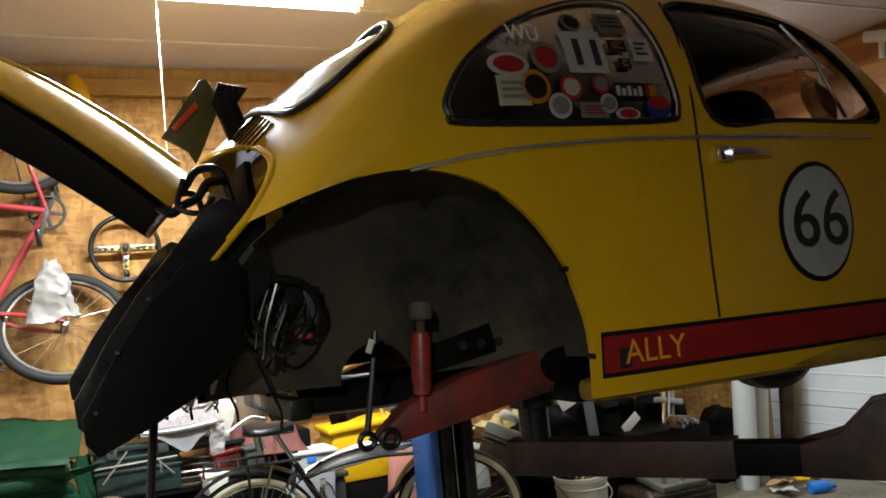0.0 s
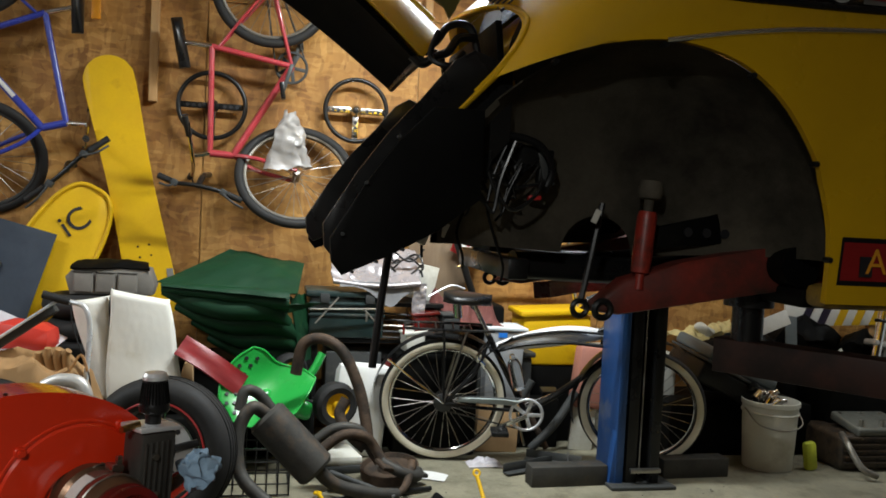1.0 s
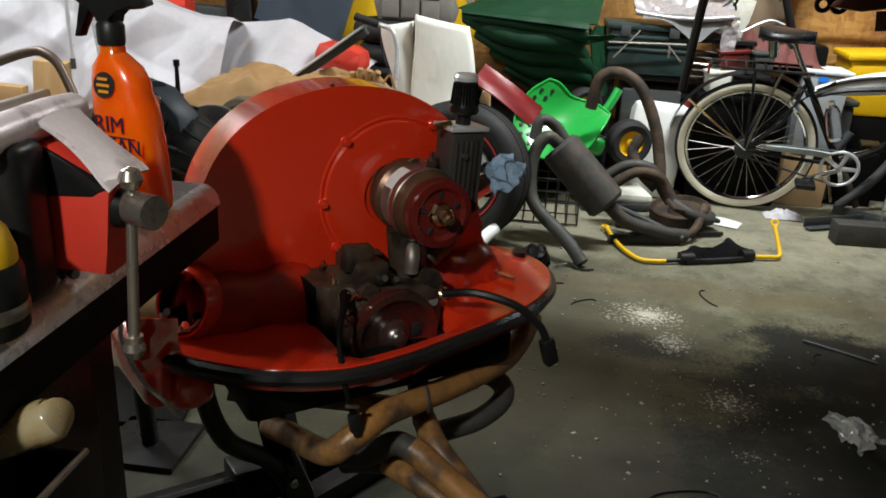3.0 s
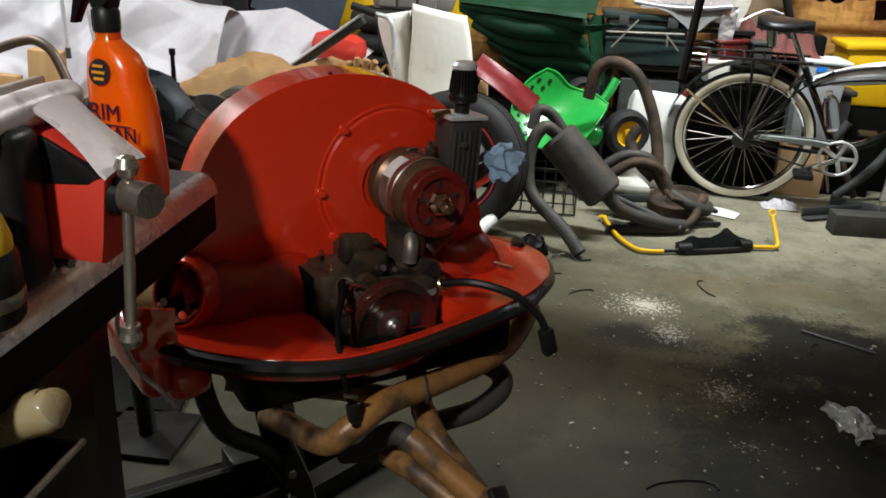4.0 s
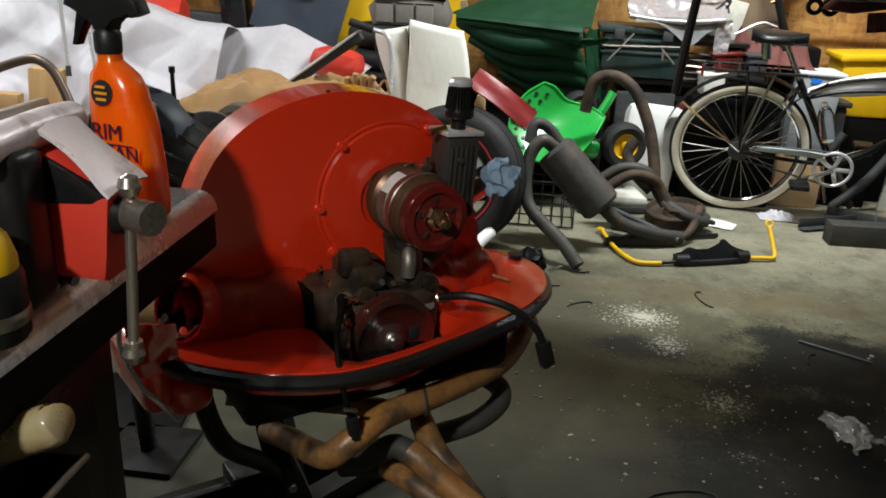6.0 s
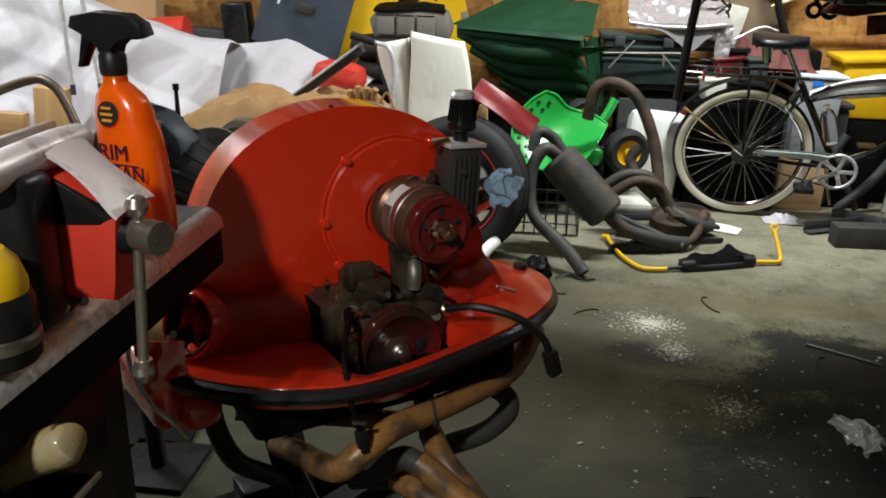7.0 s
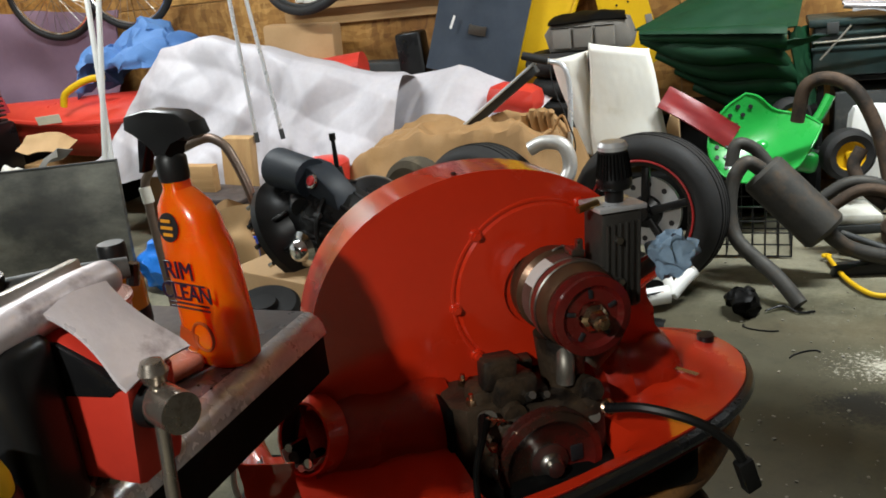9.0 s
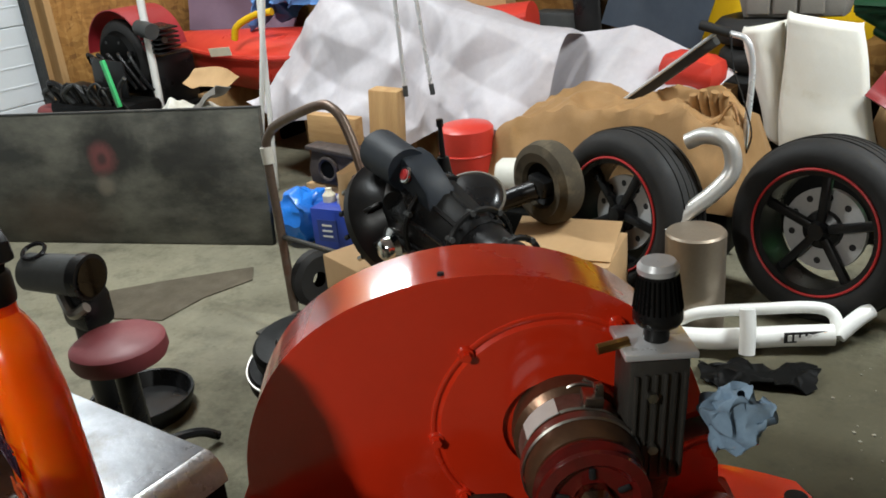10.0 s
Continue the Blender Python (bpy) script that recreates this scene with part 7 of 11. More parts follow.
part("cloth_scrap", add_sheet(bm_(), crumple(lambda u, v: Vector((0.045 * (u - 0.5), 0.03 * (v - 0.5), 0.010)), 0.008, 60, 4.0), 10, 8, thick=0.002), OFF_WHITE, None, "crumpled white and blue wipe on the bench", m=M(-0.598, 1.512, BZ, 0, 0, 30), category="wipe")
# grinder on its own pedestal, standing on the floor beyond the bench
th = thing("pedestal_grinder", M(-1.86, 2.39, 0), "grey grinder motor on a black pedestal beside the stool", "bench grinder")
part("body", add_cyl(bm_(), (-0.15, -0.07, 0.55), (0.01, -0.02, 0.545), 0.052, 0.057, seg=28), GREY_DARK, th)
part("bezel", add_cyl(bm_(), (0.01, -0.02, 0.545), (0.04, -0.012, 0.543), 0.063, seg=28), BLACK, th)
part("lens", add_cyl(bm_(), (0.039, -0.0125, 0.543), (0.044, -0.011, 0.543), 0.052, seg=28), SMOKED, th)
part("cable", add_torus(bm_(), 0.03, 0.006, M(-0.12, -0.06, 0.61, 20, 10, 0), 20, 6), BLACK, th)
part("bracket", add_tube(bm_(), [(-0.06, -0.05, 0.49), (0.01, -0.07, 0.455), (0.05, -0.05, 0.475)], 0.015, seg=8), STEEL, th)
part("neck", add_box(bm_(), (0.12, 0.10, 0.12), (-0.04, 0.0, 0.44), bevel=0.025), BLACK, th)
part("column", add_cyl(bm_(), (-0.04, 0, 0.02), (-0.04, 0, 0.40), 0.045, seg=16), BLACK, th)
part("foot", add_cyl(bm_(), (-0.04, 0, 0.0), (-0.04, 0, 0.025), 0.10, seg=28), BLACK, th)
th = thing("hand_tool", M(-0.646, 1.586, BZ), "dark hand tool lying across the plastic tub", "hand tool")
part("body", add_tube(bm_(), [(0.0, 0.0, 0.108), (-0.05, -0.05, 0.111), (-0.11, -0.12, 0.113)], [0.013, 0.016, 0.017], seg=14), GREY_DARK, th)
part("nose", add_tube(bm_(), [(0.004, 0.004, 0.112), (0.0, 0.0, 0.085)], 0.008, seg=8), BLACK, th)
part("head", add_cyl(bm_(), (-0.11, -0.12, 0.02), (-0.11, -0.12, 0.135), 0.032, seg=24), BLACK, th)
# metal filings and dirt round the vise
bm = bm_()
rng = random.Random(9)
for k in range(620):
    x, y = -0.505 + rng.gauss(0, 0.028), 1.345 + rng.gauss(0, 0.062)
    if x < BX1 - 0.022:
        s = rng.uniform(0.0015, 0.0055)
        add_box(bm, (s, s * rng.uniform(0.6, 1.6), s * 0.7), (x, y, BZ + s * 0.3), (rng.uniform(-20, 20), 0, rng.uniform(0, 90)))
part("filings", bm, surface("filings", (0.24, 0.13, 0.075), (0.10, 0.055, 0.032), rough=0.8, bump=0.0), None, "rusty filings and grit scattered on the bench", category="filings", kind="stuff", smooth=False)
part("dirt_patch", add_sheet(bm_(), crumple(lambda u, v: Vector((0.030 * (0.2 + 0.8 * v) * math.cos(6.283 * u), 0.085 * v * math.sin(6.283 * u), 0.0055 * (1 - v * v) + 0.0005)), 0.003, 70, 3.0), 40, 10, thick=0.001), surface("rusty_dirt", (0.16, 0.085, 0.050), (0.080, 0.044, 0.027), rough=0.9, scale=40, bump=0.8), None, "low heap of rusty dirt beside the vise", m=M(-0.522, 1.335, BZ), category="dirt", kind="stuff")
for k in range(5):
    part("bolt", add_cyl(add_cyl(bm_(), (0, 0, 0.006), (0.03, 0, 0.006), 0.0035, seg=8), (-0.005, 0, 0.006), (0, 0, 0.006), 0.006, seg=6), STEEL, None, "loose steel bolt lying on the bench", m=M(-0.515 + 0.010 * k, 1.305 + 0.018 * (k % 3), BZ + 0.004, 0, 0, 40 * k), category="bolt")
# open tool box below the bench edge, with a clear tube in it
tb = thing("tool_box", M(-0.53, 1.15, 0.60), "open black steel tool box on a bracket under the bench", "tool box")
for sx, sy, x, y in ((0.30, 0.006, 0, 0.10), (0.30, 0.006, 0, -0.10), (0.006, 0.20, 0.15, 0), (0.006, 0.20, -0.15, 0)):
    part("side", add_box(bm_(), (sx, sy, 0.11), (x - 0.06, y, 0.055), bevel=0.001), BLACK, tb, smooth=False)
part("bottom", add_box(bm_(), (0.30, 0.20, 0.004), (-0.06, 0, 0.002)), BLACK, tb, smooth=False)
part("hanger", add_box(bm_(), (0.02, 0.02, 0.24), (-0.12, 0.08, 0.12)), BLACK, tb, smooth=False)
part("edge", add_cyl(bm_(), (0.093, -0.10, 0.112), (0.093, 0.10, 0.112), 0.004, seg=8), STEEL, tb)
th = part("plastic_tube", add_tube(bm_(), [(-0.145, -0.02, 0.02), (-0.115, -0.01, 0.07), (-0.075, 0.0, 0.105), (-0.02, 0.01, 0.137), (0.030, 0.014, 0.160), (0.036, 0.015, 0.163)], [0.020, 0.022, 0.0225, 0.0225, 0.0225, 0.0215], seg=16), surface("cloudy_plastic", (0.50, 0.46, 0.34), (0.50, 0.32, 0.06), rough=0.25, scale=16, bump=0.05, transmission=0.5), None, "cloudy yellowed plastic bottle standing in the tool box", m=M(-0.475, 1.19, 0.615), category="bottle")

bx = thing("drill_head", M(-0.585, 1.16, BZ), "black machine head with a dark housing on the bench", "drill")
part("housing", add_box(bm_(), (0.09, 0.10, 0.15), (-0.05, 0.02, 0.165), bevel=0.015, seg=3), GREY_DARK, bx)
part("gear_case", add_box(bm_(), (0.075, 0.060, 0.165), (0.075, 0.115, 0.083), bevel=0.016, seg=3), BLACK, bx)
part("column", add_cyl(bm_(), (-0.05, 0.02, 0.0), (-0.05, 0.02, 0.1), 0.03, seg=16), BLACK, bx)
part("hose", add_tube(bm_(), [(-0.01, 0.0, 0.12), (0.03, -0.01, 0.09), (0.035, -0.02, 0.03), (0.01, -0.03, 0.01)], 0.013, seg=10), BLACK, bx)

# ---- bicycles ----
def bike_wheel(parent, at, R, tyre_r, tyre_m, rim_m, side_m=None, spokes=32, hub=0.02, turn=0.0):
    """A spoked wheel in the xz plane of its parent."""
    w = part("wheel", add_torus(bm_(), R - tyre_r * 2.1, 0.011, M(0, 0, 0, 90, 0, 0), 56, 8, 1.3), rim_m, parent, "", m=M(*at, 0, 0, turn))
    part("tyre", add_torus(bm_(), R - tyre_r, tyre_r, M(0, 0, 0, 90, 0, 0), 64, 12), tyre_m, w)
    if side_m:
        for s in (-1, 1):
            part("whitewall", add_lathe(bm_(), [(R - tyre_r * 1.85, tyre_r * 0.62), (R - tyre_r * 1.5, tyre_r * 0.90), (R - tyre_r * 0.95, tyre_r * 1.02), (R - tyre_r * 0.55, tyre_r * 0.92)], M(0, 0, 0, 90 * s, 0, 0), 64), side_m, w, "cream whitewall")
    part("hub", add_cyl(bm_(), (0, -0.045, 0), (0, 0.045, 0), hub, seg=14), STEEL, w)
    for i in range(spokes):
        a = 2 * math.pi * i / spokes
        b = a + (0.55 if i % 4 < 2 else -0.55)
        s = 0.032 if i % 2 else -0.032
        part("spoke", add_cyl(bm_(), (hub * math.cos(b), s, hub * math.sin(b)), ((R - tyre_r * 2.1) * math.cos(a), 0, (R - tyre_r * 2.1) * math.sin(a)), 0.0016, seg=4, cap=False), STEEL, w)
    return w


def bicycle(m, frame_m, label, tyre_m=None, rim_m=None, cruiser=False, steer=0.0, pad=None, group=""):
    b = thing("bicycle", m, label, "bicycle", group)
    tyre_m, rim_m = tyre_m or RUBBER, rim_m or STEEL
    rh, fh, bb = (0, 0, 0.335), (1.06, 0, 0.335), (0.44, 0, 0.285)
    st_top, hd_lo, hd_hi = (0.30, 0, 0.70), (0.90, 0, 0.66), (0.875, 0, 0.78)
    if cruiser:
        st_top = (0.215, 0, 0.70)
    R, tr = (0.335, 0.026)
    bike_wheel(b, rh, R, tr, tyre_m, rim_m, WHITEWALL if cruiser else None)
    rr = 0.016
    for nm, pts, r in (("seat_tube", [bb, st_top], rr), ("down_tube", [bb, hd_lo] if not cruiser else [bb, (0.62, 0, 0.40), (0.80, 0, 0.55), hd_lo], rr + 0.003), ("top_tube", [st_top, hd_hi] if not cruiser else [(0.225, 0, 0.62), (0.50, 0, 0.72), (0.75, 0, 0.73), hd_hi], rr), ("head_tube", [hd_lo, hd_hi], 0.02)):
        part(nm, add_tube(bm_(), pts, r, seg=12), frame_m, b)
    for s in (-1, 1):
        part("chain_stay", add_tube(bm_(), [bb, (0.2, s * 0.05, 0.315), (0, s * 0.055, 0.335)], 0.010, seg=8), frame_m, b)
        part("seat_stay", add_tube(bm_(), [(0.22 if cruiser else 0.305, s * 0.01, 0.66), (0.15, s * 0.05, 0.50), (0, s * 0.055, 0.335)], 0.008, seg=8), frame_m, b)
    # steering group turns about the head
    piv = thing_pivot(b, hd_lo, steer)
    off = Vector(hd_lo)
    part("fork", add_tube(add_tube(bm_(), [Vector(hd_lo) - off, Vector((0.965, 0.055, 0.55)) - off, Vector((1.06, 0.055, 0.335)) - off], 0.012, seg=8), [Vector(hd_lo) - off, Vector((0.965, -0.055, 0.55)) - off, Vector((1.06, -0.055, 0.335)) - off], 0.012, seg=8), CHROME if cruiser else frame_m, b, m=piv)
    fw = bike_wheel(b, (0, 0, 0), R, tr, tyre_m, rim_m, WHITEWALL if cruiser else None)
    fw.matrix_basis = piv @ Matrix.Translation(Vector(fh) - off)
    bar = [(0.72, 0.33, 1.0), (0.80, 0.29, 1.03), (0.90, 0.16, 1.01), (0.89, 0, 0.93), (0.90, -0.16, 1.01), (0.80, -0.29, 1.03), (0.72, -0.33, 1.0)] if cruiser else [(0.84, 0.30, 0.90), (0.90, 0.15, 0.88), (0.93, 0, 0.875), (0.90, -0.15, 0.88), (0.84, -0.30, 0.90)]
    part("handlebar", add_tube(add_tube(bm_(), [Vector(p) - off for p in bar], 0.012, seg=10), [Vector(hd_hi) - off, Vector((0.885, 0, 0.88)) - off], 0.014, seg=10), CHROME, b, m=piv)
    for s in (-1, 1):
        p, q = Vector(bar[0 if s > 0 else -1]), Vector(bar[1 if s > 0 else -2])
        part("grip", add_cyl(bm_(), p - off, p.lerp(q, 0.75) - off, 0.017, seg=10), RUBBER, b, m=piv)
        part("brake_lever", add_tube(bm_(), [p.lerp(q, 0.9) - off + Vector((0.03, 0, 0)), p.lerp(q, 0.4) - off + Vector((0.05, 0, -0.01)), p - off + Vector((0.045, 0, -0.02))], 0.005, seg=6), BLACK, b, m=piv)
        part("crank", add_box(bm_(), (0.17, 0.012, 0.022), (0.44 + s * 0.075, s * 0.065, 0.285 + s * 0.035), (0, -25, 0), bevel=0.004), CHROME if cruiser else GREY_DARK, b)
        part("pedal", add_box(bm_(), (0.09, 0.09, 0.025), (0.44 + s * 0.145, s * 0.12, 0.285 + s * 0.07), bevel=0.006), BLACK, b)
    ring = part("chainring", add_torus(bm_(), 0.085, 0.008, M(0.44, -0.05, 0.285, 90, 0, 0), 40, 6), BRIGHT_TUBE if cruiser else GREY_DARK, b)
    for a in range(0, 360, 72):
        part("arm", add_box(bm_(), (0.085, 0.005, 0.02), (0.44 + 0.045 * math.cos(math.radians(a)), -0.05, 0.285 + 0.045 * math.sin(math.radians(a))), (0, -a, 0), bevel=0.002), BRIGHT_TUBE if cruiser else GREY_DARK, ring)
    part("chain", add_tube(add_tube(bm_(), [(0.0, -0.05, 0.375), (0.44, -0.05, 0.372)], 0.005, seg=6), [(0.0, -0.05, 0.295), (0.44, -0.05, 0.198)], 0.005, seg=6), GREY_DARK, b)
    part("sprocket", add_cyl(bm_(), (0, -0.054, 0.335), (0, -0.046, 0.335), 0.04, seg=24), GREY_DARK, b)
    part("seat_post", add_cyl(bm_(), st_top, (0.13 if cruiser else 0.265, 0, 0.86), 0.014, seg=10), CHROME, b)
    bm = bm_()
    rows = []
    for k in range(10):
        u = k / 9
        wd = (0.088 if cruiser else 0.075) * (math.sin(math.pi * min(0.06 + (1 - u) * 0.62, 0.5)) if u > 0.2 else math.sqrt(max(u / 0.2, 0.02)))
        rows.append([Vector(((-0.03 if cruiser else 0.135) + (0.25 if cruiser else 0.27) * u, wd * math.cos(a), (0.900 if cruiser else 0.872) - 0.012 * u + (0.026 if math.sin(a) > 0 else 0.035) * math.sin(a))) for a in [2 * math.pi * j / 16 for j in range(16)]])
    add_rings(bm, rows)
    part("saddle", bm, BLACK, b, "black padded saddle")
    if cruiser:
        for s in (-1, 1):
            part("saddle_spring", add_cyl(bm_(), (0.05, s * 0.045, 0.80), (0.04, s * 0.045, 0.875), 0.022, seg=12), CHROME, b)
        rows = []
        for k in range(16):
            u = k / 15
            hgt = 0.008 + 0.046 * math.sin(math.pi * min(u * 0.9 + 0.06, 1)) ** 0.9
            cz = 0.640 + 0.085 * math.sin(u * 1.75)
            rows.append([Vector((0.26 + 0.62 * u, 0.028 * math.sin(a) * (0.5 + math.sin(math.pi * min(u + 0.1, 1)) * 0.8), cz + hgt * math.cos(a))) for a in [2 * math.pi * j / 18 for j in range(18)]])
        bm = bm_()
        add_rings(bm, rows)
        part("tank", bm, surface("silver_white_enamel", (0.78, 0.79, 0.80), (0.70, 0.71, 0.72), rough=0.15, metal=0.1, bump=0.01, coat=0.5), b, "silver-white streamlined tank")
        part("tank_stripe", add_tube(bm_(), [(0.27, -0.030, 0.625), (0.40, -0.046, 0.668), (0.60, -0.050, 0.690), (0.82, -0.042, 0.675)], 0.011, seg=6), BLACK, b)
        part("tank_stripe", add_tube(bm_(), [(0.27, -0.020, 0.650), (0.40, -0.030, 0.712), (0.60, -0.034, 0.745), (0.82, -0.030, 0.738)], 0.007, seg=6), BLACK, b)
        bm = bm_()
        add_sheet(bm, lambda u, v: Vector((0.372 * math.cos(math.radians(20 + 150 * u)), -0.032 + 0.064 * v, 0.335 + (0.372 + 0.010 * math.sin(math.pi * v)) * math.sin(math.radians(20 + 150 * u)))), 30, 4, thick=0.0015)
        part("mudguard", bm, BLACK, b, "black rear mudguard")
        bm = bm_()
        add_sheet(bm, lambda u, v: Vector((1.06 + 0.372 * math.cos(math.radians(60 + 135 * u)), -0.032 + 0.064 * v, 0.335 + (0.372 + 0.010 * math.sin(math.pi * v)) * math.sin(math.radians(60 + 135 * u)))), 30, 4, thick=0.0015)
        part("mudguard", bm, BLACK, b)
        rk = part("rack", add_tube(bm_(), [(0.24, -0.06, 0.735), (-0.02, -0.065, 0.735), (-0.20, -0.05, 0.735), (-0.22, 0.0, 0.735), (-0.20, 0.05, 0.735), (-0.02, 0.065, 0.735), (0.24, 0.06, 0.735)], 0.007, seg=8), BLACK, b, "black carrier rack")
        for x in (-0.15, -0.06, 0.03, 0.12):
            part("rack_bar", add_cyl(bm_(), (x, -0.065, 0.735), (x, 0.065, 0.735), 0.005, seg=6), BLACK, rk)
        for s in (-1, 1):
            part("rack_stay", add_tube(bm_(), [(-0.02, s * 0.065, 0.735), (-0.01, s * 0.062, 0.55), (0.0, s * 0.06, 0.34)], 0.007, seg=6), BLACK, rk)
            part("rack_stay", add_tube(bm_(), [(0.10, s * 0.065, 0.735), (0.05, s * 0.062, 0.55), (0.0, s * 0.06, 0.34)], 0.006, seg=6), STEEL, rk)
        part("chain_guard", add_prism(bm_(), [(0.07, 0.350), (0.08, 0.375), (0.30, 0.372), (0.40, 0.365), (0.37, 0.340), (0.20, 0.346)], 0.012, M(0, -0.068, 0), bevel=0.004), surface("pale_grey_enamel", (0.36, 0.40, 0.39), (0.24, 0.28, 0.27), rough=0.3, bump=0.03), b, "pale grey chain guard")
        part("guard_stay", add_tube(bm_(), [(-0.30, -0.045, 0.56), (-0.15, -0.06, 0.45), (0.0, -0.066, 0.34)], 0.006, seg=6), CHROME, b)
        part("brake_caliper", add_tube(bm_(), [(0.20, -0.05, 0.66), (0.16, -0.06, 0.60), (0.20, -0.05, 0.55)], 0.009, seg=6), CHROME, b)
        part("hub_gear", add_lathe(bm_(), [(0.0, 0.06), (0.018, 0.06), (0.05, 0.052), (0.052, 0.046), (0.03, 0.03), (0.026, -0.03), (0.04, -0.04)], M(0, 0, 0.335, 90, 0, 0), 24), GREY_DARK, b, "oily rear hub gear")
        part("cable", add_tube(bm_(), [(0.02, -0.07, 0.36), (0.10, -0.075, 0.47), (0.20, -0.06, 0.60), (0.34, -0.03, 0.70)], 0.004, seg=6), BLACK, b)
        part("reflector", add_box(bm_(), (0.012, 0.03, 0.05), (-0.225, 0, 0.71), bevel=0.004), INK_RED, rk, "red reflector")
        part("kickstand", add_cyl(bm_(), (0.40, 0.04, 0.27), (0.48, 0.16, 0.02), 0.008, seg=8), CHROME, b)
        part("bottle", add_lathe(bm_(), [(0.0, 0.0), (0.034, 0.0), (0.036, 0.01), (0.036, 0.13), (0.026, 0.16), (0.014, 0.17), (0.014, 0.19), (0.0, 0.19)], M(0.395, -0.02, 0.42, 0, -16, 0), 20), CLEAR_PLASTIC, b, "clear drinking bottle")
    elif pad:
        part("down_tube_mark", add_tube(bm_(), [Vector(bb).lerp(Vector(hd_lo), t) + Vector((0, -0.012, 0.004)) for t in (0.25, 0.45, 0.65)], 0.012, seg=8), pad, b)
    return b


def thing_pivot(b, at, steer):
    """Turn of the steering group about the raked head tube."""
    axis = Vector((-0.025, 0, 0.12)).normalized()
    return Matrix.Translation(at) @ Matrix.Rotation(radians(steer), 4, axis)


def hung(front_hub, up, lean):
    """Pose of a bicycle that hangs nose down on the wall, with its up side to -x or +x."""
    X, Z = Vector((0, 0, -1)), Vector((up, 0, 0))
    Y = Z.cross(X)
    r = Matrix((X, Y, Z)).transposed().to_4x4()
    return Matrix.Translation(front_hub) @ Matrix.Rotation(radians(lean), 4, "Y") @ r @ Matrix.Translation((-1.06, 0, -0.335))


bicycle(M(0.985, 4.86, 0.0, 9, 0, -8), BLACK, "black cruiser bicycle with silver-white tank and whitewall tyres", cruiser=True, rim_m=CHROME, steer=-14)
bicycle(hung((0.18, 5.31, 1.46), -1, -9), RED_BIKE, "red mountain bicycle hanging nose down on the wall", steer=32, rim_m=ALU, pad=INK_WHITE, group="bicycles on the wall")
bicycle(hung((-1.46, 5.31, 1.47), 1, -4), BLUE_BIKE, "blue mountain bicycle hanging nose down on the wall", steer=28, rim_m=GREY_DARK, pad=INK_WHITE, group="bicycles on the wall")
bicycle(hung((-2.30, 5.28, 1.40), 1, 3), BLACK, "dark bicycle hanging nose down across the window", steer=-24, rim_m=GREY_DARK, pad=INK_WHITE, group="bicycles on the wall")

# loose handlebars with levers hooked on the wall beside the hung bicycles
for pts, stem, label in (([(-1.18, 5.17, 1.27), (-1.06, 5.13, 1.36), (-0.98, 5.12, 1.435), (-0.90, 5.13, 1.52), (-0.79, 5.17, 1.61)], (-1.02, 5.40, 1.47), "black bicycle handlebar with levers standing out from the wall"), ([(-0.535, 5.17, 1.433), (-0.45, 5.13, 1.40), (-0.33, 5.12, 1.39), (-0.20, 5.13, 1.36), (-0.108, 5.17, 1.323)], (-0.30, 5.40, 1.46), "dark bicycle handlebar with grey levers standing out from the wall")):
    hb_ = thing("handlebar", M(), label, "handlebar", "handlebars on the wall")
    bar_ = part("bar", add_tube(bm_(), pts, 0.012, seg=10), BLACK, hb_)
    part("stem", add_tube(bm_(), [pts[2], Vector(pts[2]).lerp(Vector(stem), 0.5) + Vector((0, 0, 0.02)), (stem[0], Y1 - 0.01, stem[2])], 0.016, seg=10), BLACK, hb_)
    for e, f in ((0, 1), (4, 3)):
        a, b = Vector(pts[e]), Vector(pts[f])
        part("grip", add_cyl(bm_(), a, a.lerp(b, 0.8), 0.017, seg=10), RUBBER, hb_)
        part("brake_lever", add_tube(bm_(), [b + Vector((0, -0.03, -0.01)), a.lerp(b, 0.5) + Vector((0.01, -0.05, -0.035)), a + Vector((0.01, -0.045, -0.04))], 0.006, seg=7), GREY_DARK, hb_)
        part("clamp", add_box(bm_(), (0.04, 0.035, 0.035), b, (0, 30, 0), bevel=0.008), GREY_DARK, hb_)

# ---- things on and against the back wall ----
def simple(name, bm, material, m, label, category, group="", smooth=True, kind=""):
    ob = part(name, bm, material, None, label, smooth=smooth, m=m, category=category, kind=kind)
    return tagged(ob, group=group)


def tailored_box(name, size, material, m, label, category, bevel=0.008, group=""):
    t = thing(name, m, label, category, group)
    part("body", add_box(bm_(), size, (0, 0, size[2] / 2), bevel=bevel), material, t)
    return t


def cloth(size_x, size_y, height, seed, nu=56, nv=44, fold=0.06, freq=4.0, peaks=((0.5, 0.5, 1.0, 0.35),)):
    """A draped sheet over hidden heaps: a height field with sharp folds and a ragged hem."""
    bm = bm_()

    def f(u, v):
        x, y = (u - 0.5) * size_x, (v - 0.5) * size_y
        z = 0.0
        for (pu, pv, ph, pw) in peaks:
            z = max(z, ph * height * math.exp(-(((u - pu) / pw) ** 2 + ((v - pv) / (pw * 1.1)) ** 2) * 1.2))
        n = noise.ridged_multi_fractal(Vector((x * freq + seed, y * freq * 0.6, seed * 0.7)), 0.9, 2.1, 3, 1.0, 2.0)
        n2 = noise.noise(Vector((x * freq * 2.7, y * freq * 2.2, seed)))
        z += fold * (0.35 * n - 0.3) * (0.4 + z / max(height, 0.01)) + fold * 0.45 * n2
        e = min(u, 1 - u, v, 1 - v)
        z *= min(1.0, 0.12 + e * 9)
        w = 0.10 * noise.noise(Vector((u * 5, v * 5, seed + 3)))
